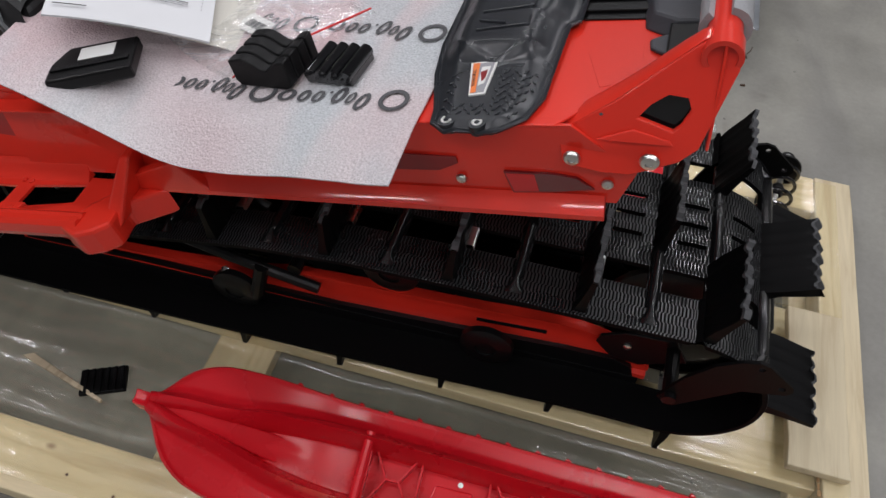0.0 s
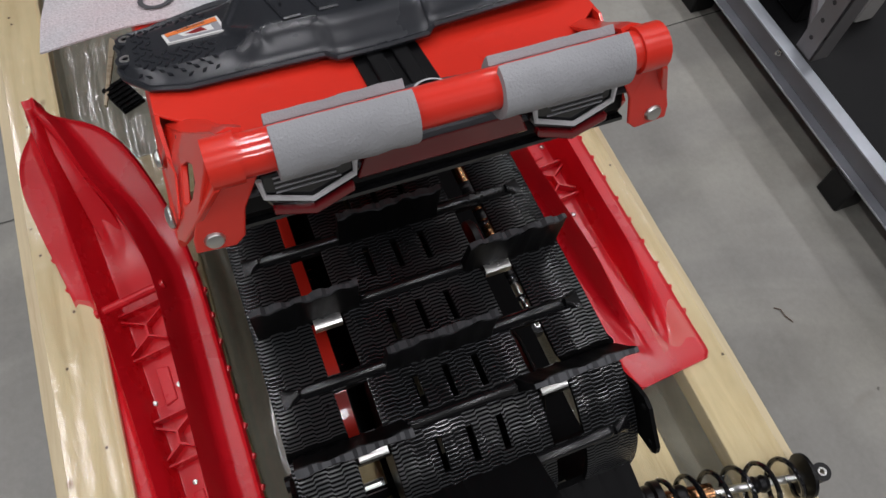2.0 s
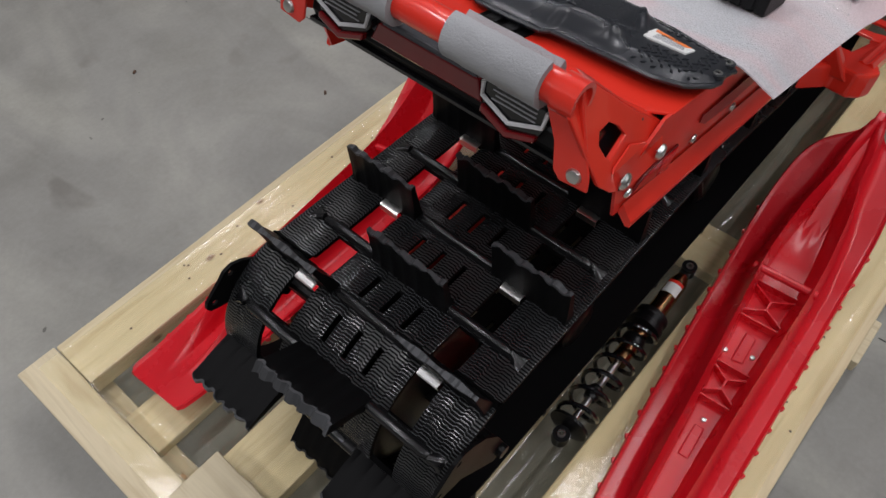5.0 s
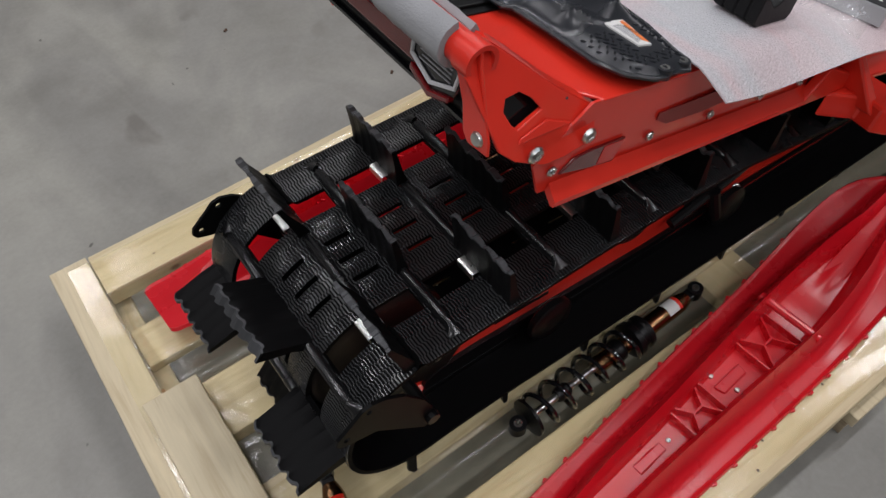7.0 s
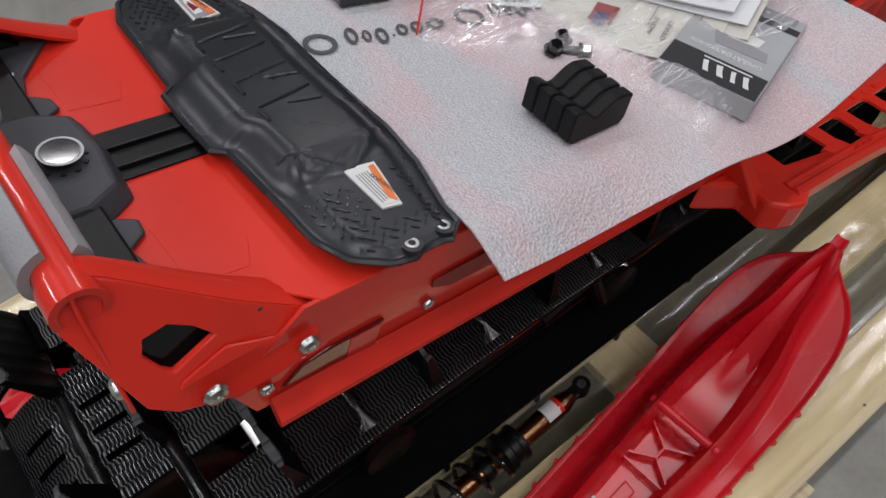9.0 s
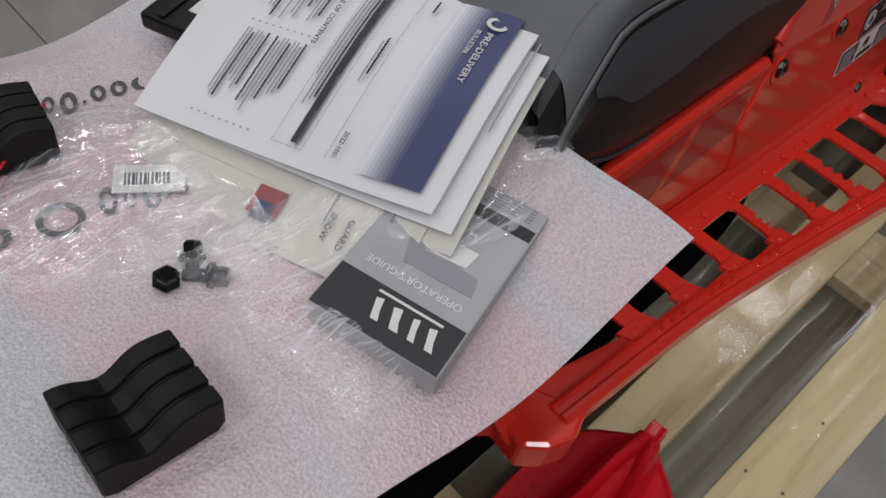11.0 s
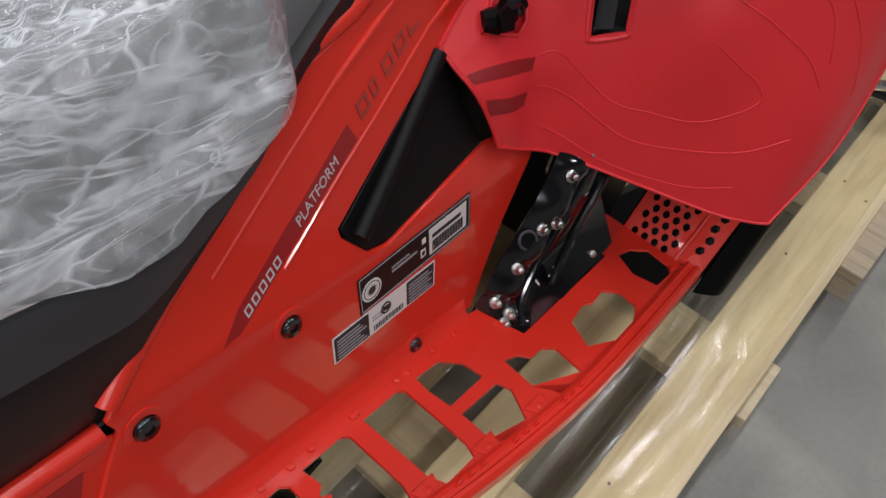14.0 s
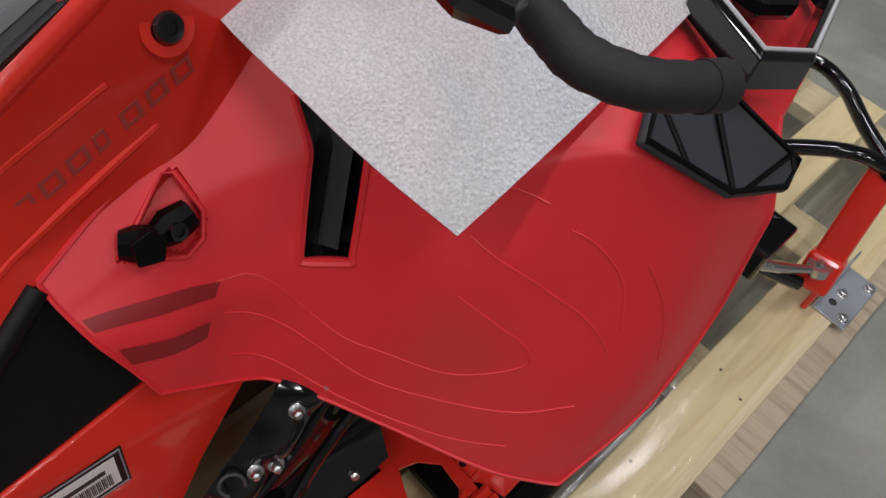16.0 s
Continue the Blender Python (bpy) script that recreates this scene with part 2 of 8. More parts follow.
NAVY_FADE = [plain("navy_fade_print", tuple(0.045 + (0.76 - 0.045) * f if c == 0 else (0.055 + (0.77 - 0.055) * f if c == 1 else 0.14 + (0.80 - 0.14) * f) for c in range(3)), 0.5, relief=0.0, vary=0.02) for f in (0.05, 0.13, 0.23, 0.35, 0.48, 0.62, 0.76, 0.9)]
ORANGE = plain("orange_label", (0.75, 0.19, 0.04), 0.4, relief=0.0)
WHITE = plain("white_label", (0.72, 0.72, 0.7), 0.4, relief=0.02, vary=0.04)
WOOD = wood("pine_board", (0.67, 0.575, 0.375), (0.55, 0.44, 0.26))
WOOD_CROSS = wood("pine_cross_board", (0.64, 0.555, 0.385), (0.52, 0.42, 0.265), along="y")
WOOD_RAW = wood("raw_wood_block", (0.50, 0.42, 0.30), (0.32, 0.25, 0.17), along="y")
CONCRETE = concrete()
WHITE_WALL = plain("pale_wall", (0.30, 0.30, 0.29), 0.8, grain=80)
DECK = plain("dark_steel_deck", (0.10, 0.10, 0.105), 0.7, grain=40)
FOIL = clear("clear_foil", 0.16, 0.14, (0.75, 0.72, 0.54), 9.0, 0.5, 1.4, 0.0, 0.3, (0.93, 0.915, 0.82))
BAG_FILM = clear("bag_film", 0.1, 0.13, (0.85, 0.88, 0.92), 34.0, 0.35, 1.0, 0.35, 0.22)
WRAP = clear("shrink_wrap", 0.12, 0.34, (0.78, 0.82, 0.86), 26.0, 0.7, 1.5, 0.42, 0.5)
CARD = plain("cardboard", (0.36, 0.22, 0.12), 0.8, grain=200, relief=0.2)
RED_BROWN = plain("worn_red_print", (0.36, 0.05, 0.04), 0.35, relief=0.02)
RED_SMOKE = plain("smoky_red_decal", (0.33, 0.014, 0.016), 0.3, coat=0.3, relief=0.02)
CARBON_GREY = plain("grey_grained_vinyl", (0.12, 0.128, 0.132), 0.5, grain=700, relief=0.7)
RUBBER_GREY = plain("slate_rubber", (0.022, 0.025, 0.03), 0.6, grain=700, relief=0.2)
GRIP_FOAM = plain("black_foam", (0.012, 0.012, 0.013), 0.7, grain=500, relief=0.4, depth=0.0008)
ZINC = plain("zinc_plate", (0.45, 0.48, 0.52), 0.38, metal=0.8, vary=0.2)


def woven():
    m, nt, bsdf = nodes_of("woven_vinyl")
    uv = coords(nt)
    w1 = nt.nodes.new("ShaderNodeTexChecker")
    w1.inputs["Scale"].default_value = 420
    w1.inputs["Color1"].default_value = (1, 1, 1, 1)
    w1.inputs["Color2"].default_value = (0, 0, 0, 1)
    nt.links.new(uv, w1.inputs["Vector"])
    bsdf.inputs["Base Color"].default_value = (0.045, 0.045, 0.05, 1)
    bsdf.inputs["Roughness"].default_value = 0.42
    bump(nt, bsdf, w1.outputs["Fac"], 0.7, 0.0008)
    return m


CARBON = woven()
VINYL = plain("black_vinyl", (0.007, 0.007, 0.0077), 0.42, grain=650, relief=0.45, depth=0.0007)


def specked_stripe():
    """Dark red print that breaks up into specks toward one end."""
    m, nt, bsdf = nodes_of("red_stripe_print")
    vec = coords(nt)
    sep = nt.nodes.new("ShaderNodeSeparateXYZ")
    nt.links.new(vec, sep.inputs[0])
    n = noise_tex(nt, vec, 230, 3, 0.6)
    far = math_node(nt, "MULTIPLY", math_node(nt, "SUBTRACT", sep.outputs[0], 1.775), 9.0)
    k = math_node(nt, "GREATER_THAN", n, math_node(nt, "ADD", 0.02, far))
    c = mix_color(nt, k, (0.68, 0.028, 0.036), (0.27, 0.013, 0.016))
    nt.links.new(c, bsdf.inputs["Base Color"])
    bsdf.inputs["Roughness"].default_value = 0.42
    return m


RED_STRIPE = specked_stripe()
GALV = plain("grey_steel_frame", (0.17, 0.17, 0.175), 0.45, metal=0.4)


# ---- building helpers ----
def part(name, bm, material, parent=None, label="", smooth=False, bevel=0.0, kind="", angle=35, m=None):
    """Links a bmesh as one mesh object under a thing or a part."""
    me = bpy.data.meshes.new(name)
    bmesh.ops.recalc_face_normals(bm, faces=bm.faces)
    bm.to_mesh(me)
    bm.free()
    me.materials.append(material)
    ob = new(name, me)
    if smooth:
        for p in me.polygons:
            p.use_smooth = True
        me.set_sharp_from_angle(angle=radians(angle))
    if bevel:
        mod = ob.modifiers.new("edge", "BEVEL")
        mod.width, mod.segments, mod.limit_method, mod.angle_limit = bevel, 2, "ANGLE", radians(40)
    if m is not None:
        ob.matrix_basis = m
    if parent is not None:
        ob.parent = parent
    return tagged(ob, label=label, kind=kind)


def thing(name, label, category, m=None, group="", kind=""):
    ob = new(name)
    if m is not None:
        ob.matrix_basis = m
    return tagged(ob, label, category, group, kind)


def box(bm, x0, x1, y0, y1, z0, z1, m=None):
    vs = [bm.verts.new((x, y, z)) for x in (x0, x1) for y in (y0, y1) for z in (z0, z1)]
    for f in ((0, 1, 3, 2), (4, 6, 7, 5), (0, 4, 5, 1), (2, 3, 7, 6), (0, 2, 6, 4), (1, 5, 7, 3)):
        bm.faces.new([vs[i] for i in f])
    if m is not None:
        bmesh.ops.transform(bm, matrix=m, verts=vs)
    return bm


def boxes(*rows):
    bm = bmesh.new()
    for r in rows:
        box(bm, *r)
    return bm


def prism(pts, a, b, to=lambda p, w: (p[0], w, p[1]), bm=None):
    """A flat outline pushed from a to b; to() says where a point of the outline lies at a depth."""
    bm = bm or bmesh.new()
    lo, hi = [bm.verts.new(to(p, a)) for p in pts], [bm.verts.new(to(p, b)) for p in pts]
    n = len(pts)
    bm.faces.new(lo)
    bm.faces.new(hi[::-1])
    for i in range(n):
        bm.faces.new((lo[i], lo[(i + 1) % n], hi[(i + 1) % n], hi[i]))
    return bm


def flat_xy(p, w):
    return (p[0], p[1], w)


def plate(outer, holes, thick, to):
    """Sheet metal cut to an outline with holes in it; to() bends the flat point into space."""
    bm = bmesh.new()
    edges = []
    for loop in (outer, *holes):
        vs = [bm.verts.new((p[0], p[1], 0)) for p in loop]
        edges += [bm.edges.new((vs[i], vs[(i + 1) % len(vs)])) for i in range(len(vs))]
    bmesh.ops.triangle_fill(bm, use_beauty=True, use_dissolve=False, edges=edges, normal=(0, 0, 1))
    top = list(bm.faces)
    got = bmesh.ops.extrude_face_region(bm, geom=top)
    low = [v for v in got["geom"] if isinstance(v, bmesh.types.BMVert)]
    lows = set(low)
    for v in bm.verts:
        v.co = to(v.co.x, v.co.y, -thick if v in lows else 0.0)
    return bm


def tube(points, radius, sides=10, bm=None, closed=False, caps=True, radii=None):
    """A round bar along a line of points."""
    bm = bm or bmesh.new()
    pts = [Vector(p) for p in points]
    rings, up = [], None
    n = len(pts)
    for i, p in enumerate(pts):
        a = pts[(i - 1) % n] if closed else pts[max(i - 1, 0)]
        c = pts[(i + 1) % n] if closed else pts[min(i + 1, n - 1)]
        d = (c - a).normalized()
        if up is None:
            up = d.orthogonal().normalized()
        up = (up - d * up.dot(d)).normalized()
        side = d.cross(up)
        r = radii[i] if radii else radius
        rings.append([bm.verts.new(p + (up * math.cos(k * 2 * math.pi / sides) + side * math.sin(k * 2 * math.pi / sides)) * r) for k in range(sides)])
    for i in range(n if closed else n - 1):
        a, c = rings[i], rings[(i + 1) % n]
        for k in range(sides):
            bm.faces.new((a[k], a[(k + 1) % sides], c[(k + 1) % sides], c[k]))
    if caps and not closed:
        bm.faces.new(rings[0][::-1])
        bm.faces.new(rings[-1])
    return bm


def lathe(profile, sides=24, m=None, bm=None):
    """A turned body: (radius, height) from bottom to top about z."""
    bm = bm or bmesh.new()
    rings = []
    for r, h in profile:
        rings.append([bm.verts.new((r * math.cos(k * 2 * math.pi / sides), r * math.sin(k * 2 * math.pi / sides), h)) for k in range(sides)])
    for a, c in zip(rings, rings[1:]):
        for k in range(sides):
            bm.faces.new((a[k], a[(k + 1) % sides], c[(k + 1) % sides], c[k]))
    bm.faces.new(rings[0][::-1])
    bm.faces.new(rings[-1])
    if m is not None:
        bmesh.ops.transform(bm, matrix=m, verts=[v for ring in rings for v in ring])
    return bm


def grid(nu, nv, at, bm=None):
    """A surface of nu by nv points; at(i / (nu - 1), j / (nv - 1)) gives each."""
    bm = bm or bmesh.new()
    rows = [[bm.verts.new(at(i / (nu - 1), j / (nv - 1))) for j in range(nv)] for i in range(nu)]
    for i in range(nu - 1):
        for j in range(nv - 1):
            bm.faces.new((rows[i][j], rows[i + 1][j], rows[i + 1][j + 1], rows[i][j + 1]))
    return bm


def thicken(bm, t):
    bmesh.ops.recalc_face_normals(bm, faces=bm.faces)
    bmesh.ops.solidify(bm, geom=list(bm.faces), thickness=t)
    return bm


def spline(stops, t):
    """A smooth value between rows of (position, value...)."""
    if t <= stops[0][0]:
        return stops[0][1:]
    for k in range(len(stops) - 1):
        if t <= stops[k + 1][0]:
            p0, p1, p2, p3 = stops[max(k - 1, 0)], stops[k], stops[k + 1], stops[min(k + 2, len(stops) - 1)]
            f = (t - p1[0]) / (p2[0] - p1[0])
            out = []
            for c in range(1, len(p1)):
                m1 = (p2[c] - p0[c]) / max(p2[0] - p0[0], 1e-6) * (p2[0] - p1[0])
                m2 = (p3[c] - p1[c]) / max(p3[0] - p1[0], 1e-6) * (p2[0] - p1[0])
                out.append((2 * f**3 - 3 * f * f + 1) * p1[c] + (f**3 - 2 * f * f + f) * m1 + (3 * f * f - 2 * f**3) * p2[c] + (f**3 - f * f) * m2)
            return tuple(out)
    return stops[-1][1:]


def smoothstep(a, b, x):
    t = min(1.0, max(0.0, (x - a) / (b - a)))
    return t * t * (3 - 2 * t)


def words(text, size, material, parent, m, name="lettering", depth=0.0002, shear=0.0, label=""):
    """Raised print in Blender's own font, as a mesh."""
    cu = bpy.data.curves.new(name, "FONT")
    cu.body, cu.size, cu.extrude, cu.shear, cu.resolution_u = text, size, depth, shear, 2
    cu.align_x, cu.align_y = "CENTER", "CENTER"
    tmp = new(name, cu)
    bpy.context.view_layer.update()
    me = bpy.data.meshes.new_from_object(tmp.evaluated_get(bpy.context.evaluated_depsgraph_get()))
    bpy.data.objects.remove(tmp)
    me.materials.clear()
    me.materials.append(material)
    ob = new(name, me)
    ob.matrix_basis = m
    ob.parent = parent
    return tagged(ob, label=label)


def ring_bm(r_out, r_in, t, sides=24, m=None, bm=None):
    """A flat ring with an open middle."""
    bm = bm or bmesh.new()
    prof = [(r_in, 0), (r_out, 0), (r_out, t), (r_in, t)]
    rings = [[bm.verts.new((r * math.cos(k * 2 * math.pi / sides), r * math.sin(k * 2 * math.pi / sides), h)) for k in range(sides)] for r, h in prof]
    for i in range(4):
        a, c = rings[i], rings[(i + 1) % 4]
        for k in range(sides):
            bm.faces.new((a[k], a[(k + 1) % sides], c[(k + 1) % sides], c[k]))
    if m is not None:
        bmesh.ops.transform(bm, matrix=m, verts=[v for ring in rings for v in ring])
    return bm


# The sled's own frame: u ahead, y to its left, v up from the running boards; its nose hangs low.
SLED = Matrix.Translation((0, 0, 0.8065)) @ Matrix.Rotation(math.atan(0.257), 4, "Y")


REAR = SLED @ Matrix.Translation((0.016, 0, 0.010))
REAR_TOP = SLED @ Matrix.Translation((0.016, 0, 0))


def on_sled(u, y, v, rx=0, ry=0, rz=0):
    return SLED @ pose(u, y, v, rx, ry, rz)


# ---- the hall ----
floor = tagged(part("floor", boxes((-7, 10, -8, 8, -0.2, 0)), CONCRETE, kind="structure"), "grey polished concrete hall floor with stains and hairline joints", "floor")
for nm, b in (("wall_north", (-7, 10, 8, 8.2, 0, 5.2)), ("wall_south", (-7, 10, -8.2, -8, 0, 5.2)), ("wall_east", (10, 10.2, -8, 8, 0, 5.2)), ("wall_west", (-7.2, -7, -8, 8, 0, 5.2))):
    tagged(part(nm, boxes(b), WHITE_WALL, kind="structure"), "plain grey hall wall", "wall")
tagged(part("ceiling", boxes((-7.2, 10.2, -8.2, 8.2, 5.2, 5.4)), DECK, kind="structure"), "dark steel-deck hall ceiling", "ceiling")
JOINT = plain("joint_filler", (0.06, 0.058, 0.052), 0.7, relief=0.1)
joint = bmesh.new()
for (xa, ya), (xb, yb) in (((0.55, 7.9), (0.68, 0.66)), ((0.728, -0.66), (0.93, -7.9))):
    n = 40
    line = [(xa + (xb - xa) * i / n + 0.004 * noise.noise((i * 0.9, xa, 0)), ya + (yb - ya) * i / n) for i in range(n + 1)]
    for p, q in zip(line, line[1:]):
        vs = [joint.verts.new(c) for c in ((p[0] - 0.002, p[1], 0.0008), (p[0] + 0.002, p[1], 0.0008), (q[0] + 0.002, q[1], 0.0008), (q[0] - 0.002, q[1], 0.0008))]
        joint.faces.new(vs)
tagged(part("floor_joint", joint, JOINT, kind="structure"), "thin dark joint in the concrete floor", "floor joint")
for x, y in LAMP_ROWS:
    la = bpy.data.lights.new("ceiling_lamp", "AREA")
    la.shape, la.size, la.size_y, la.energy = "RECTANGLE", 1.3, 0.22, LAMP_WATTS
    la.color = (0.97, 0.955, 1.0)
    new("ceiling_lamp", la).matrix_basis = pose(x, y, 5.05)

# ---- the shipping pallet ----
random.seed(3)
pallet = thing("shipping_pallet", "pale pine shipping pallet under clear foil on the floor", "pallet")
RAIL_TOP = 0.164


def board(x0, x1, y0, y1, z0, z1, material, name="board"):
    """A sawn board with soft edges and a slightly uneven outline."""
    bm = bmesh.new()
    long_x = x1 - x0 > y1 - y0
    n = 12
    ring = []
    for i in range(n + 1):
        t = i / n
        w = [random.uniform(-0.0016, 0.0016) for _ in range(4)]
        if long_x:
            x = x0 + (x1 - x0) * t
            ring.append([bm.verts.new(c) for c in ((x, y0 + w[0], z0), (x, y1 + w[1], z0), (x, y1 + w[2], z1), (x, y0 + w[3], z1))])
        else:
            y = y0 + (y1 - y0) * t
            ring.append([bm.verts.new(c) for c in ((x0 + w[0], y, z0), (x1 + w[1], y, z0), (x1 + w[2], y, z1), (x0 + w[3], y, z1))])
    for a, c in zip(ring, ring[1:]):
        for k in range(4):
            bm.faces.new((a[k], a[(k + 1) % 4], c[(k + 1) % 4], c[k]))
    bm.faces.new(ring[0][::-1])
    bm.faces.new(ring[-1])
    return part(name, bm, material, pallet, bevel=0.003)


for s in (1, -1):
    board(-0.535, 3.49, *sorted((s * (0.506 if s > 0 else 0.502), s * (0.63 if s > 0 else 0.618))), RAIL_TOP - 0.045, RAIL_TOP, WOOD, "side_rail")
    board(-0.535, 0.55 if s > 0 else 3.49, *sorted((s * 0.306, s * 0.412)), 0.1, 0.128 if s > 0 else 0.14, WOOD, "deck_board")
    board(-0.535, 3.49, *sorted((s * 0.06, s * (0.2 if s > 0 else 0.21))), 0.1, 0.14, WOOD, "deck_board")
board(-0.622, -0.537, -0.618, 0.63, 0.105, RAIL_TOP + 0.004, WOOD_CROSS, "end_board")
board(-0.575, -0.462, -0.175, 0.19, RAIL_TOP + 0.012, RAIL_TOP + 0.034, WOOD_CROSS, "end_block")
for x0, x1 in ((-0.618, -0.5), (0.555, 0.685), (1.49, 1.64), (1.985, 2.12), (2.5, 2.62), (2.96, 3.08), (3.38, 3.49)):
    board(x0, x1, -0.64, 0.64, 0.062, 0.099, WOOD_CROSS, "cross_board")
    for s in (-1, 0, 1):
        y = s * 0.585
        board(x0 + 0.01, x1 - 0.01, y - 0.045, y + 0.045, 0.0, 0.061, WOOD_RAW, "foot_block")
# a grey, weathered board along the outer front edge of the near rail
board(2.36, 3.49, -0.665, -0.6165, 0.07, 0.15, WOOD_RAW, "outer_board")
NAIL = plain("dark_nail_hole", (0.09, 0.05, 0.03), 0.6, relief=0)
for k in range(46):
    s = random.choice((-1, 1))
    x, y = random.uniform(-0.5, 2.95), s * random.uniform(0.515, 0.602)
    part("nail", lathe([(0.0022, 0), (0.003, 0.0006), (0.002, 0.001)], 8, pose(x, y, RAIL_TOP)), NAIL, pallet)


def foil_at(x, y):
    """The foil's height: it lies on the boards and sags between them, with folds."""
    deck = 0.143
    ay = abs(y)
    z = 0.106
    bands = ((0.06, 0.203), (0.306, 0.412)) if y > 0 and x < 0.56 else ((0.06, 0.203),) if y > 0 else ((0.075, 0.222), (0.306, 0.412))
    for a, c in bands:
        top = 0.131 if y > 0.28 else deck
        z = max(z, 0.104 + (top - 0.104) * smoothstep(a - 0.018, a + 0.004, ay) * (1 - smoothstep(c - 0.004, c + 0.018, ay)))
    edge = smoothstep(0.488, 0.511, ay) if y > 0 else smoothstep(0.462, 0.486, ay)
    z = max(z, 0.106 + (RAIL_TOP + 0.003 - 0.106) * edge)
    f = 0.0045 * noise.noise((x * 2.2, y * 16, 1.7)) + 0.003 * noise.noise((x * 9, y * 30, 4.1)) + 0.002 * math.sin(y * 160 + 6 * noise.noise((x * 3, y * 4, 0)))
    loose = 1 - smoothstep(0.0, 0.02, z - 0.112)
    return z + max(0.0, 0.004 + f) * (0.14 + 0.86 * loose)


def foil_point(a, c):
    x, y = -0.585 + 4.065 * a, -0.60 + 1.208 * c
    return (x, y, foil_at(x, y) if x > -0.525 else max(foil_at(x, y), RAIL_TOP + 0.007))


foil = tagged(part("foil", grid(290, 150, foil_point), FOIL, smooth=True, angle=180), "clear crinkled plastic foil over the pallet boards", "foil")
foil.visible_shadow = False

# ---- the snowmobile: track, tunnel, bumper, running boards ----
sled = thing("snowmobile", "bright red snowmobile, partly assembled, standing on a pine pallet", "snowmobile")

# -- drive track --
track = new("drive_track")
track.parent = sled
tagged(track, "black ribbed rubber track with tall lugs")
TRACK_LINE = [(-0.2, 0.557), (0.17, 0.545), (0.36, 0.532), (0.53, 0.508), (0.8, 0.44), (1.05, 0.40), (1.28, 0.385)]


def track_loop():
    pts = []
    cx, cz, r = -0.192, 0.408, 0.149
    for k in range(25):
        a = radians(90 + 176 * k / 24)
        pts.append((cx + r * math.cos(a), cz + r * math.sin(a)))
    for k in range(1, 40):
        x = -0.18 + (1.22 + 0.18) * k / 40
        pts.append((x, spline([(-0.2, 0.262), (-0.044, 0.256), (0.091, 0.242), (0.279, 0.223), (0.514, 0.203), (0.766, 0.183), (1.0, 0.166), (1.22, 0.153)], x)[0]))
    cx, cz, r = 1.25, 0.268, 0.117
    for k in range(19):
        a = radians(-92 + 178 * k / 18)
        pts.append((cx + r * math.cos(a), cz + r * math.sin(a)))
    top = TRACK_LINE[::-1]
    for (xa, za), (xb, zb) in zip(top, top[1:]):
        for k in range(1, 6):
            f = k / 5
            pts.append((xa + (xb - xa) * f, za + (zb - za) * f))
    return pts


LOOP = track_loop()
ACC = [0.0]
for p, q in zip(LOOP, LOOP[1:] + LOOP[:1]):
    ACC.append(ACC[-1] + math.hypot(q[0] - p[0], q[1] - p[1]))
PITCHES = 2 * round(ACC[-1] / 0.1015 / 2)
PITCH = ACC[-1] / PITCHES


def on_track(s, y, h):
    """The point s along the loop (rearwards over the top from the front of the rear wheel), y across, h out from its skin."""
    s %= ACC[-1]
    k = int(np.searchsorted(ACC, s, "right")) - 1
    p, q = LOOP[k % len(LOOP)], LOOP[(k + 1) % len(LOOP)]
    f = (s - ACC[k]) / (ACC[k + 1] - ACC[k])
    dx, dz = q[0] - p[0], q[1] - p[1]
    d = math.hypot(dx, dz)
    nx, nz = -(-dz / d), -(dx / d)
    return Vector((p[0] + dx * f + nx * h, y, p[1] + dz * f + nz * h))


def belt_panel(s0, s1, y0, y1, name, n=5):
    bm = bmesh.new()
    uvl = bm.loops.layers.uv.new("UVMap")
    rows = []
    for i in range(n + 1):
        s = s0 + (s1 - s0) * i / n
        rows.append([(bm.verts.new(on_track(s, y, h)), s, y) for y, h in ((y0, -0.009), (y0, -0.001), (y0 + 0.002, 0), (y1 - 0.002, 0), (y1, -0.001), (y1, -0.009))])

    def quad(*vs, ribbed=False):
        f = bm.faces.new([v[0] for v in vs])
        for lp, v in zip(f.loops, vs):
            lp[uvl].uv = (v[1], v[2]) if ribbed else (0.0002, -5.0)

    for a, c in zip(rows, rows[1:]):
        for k in range(6):
            quad(a[k], a[(k + 1) % 6], c[(k + 1) % 6], c[k], ribbed=0 < k < 4)
    quad(*rows[0][::-1])
    quad(*rows[-1])
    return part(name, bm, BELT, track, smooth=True)


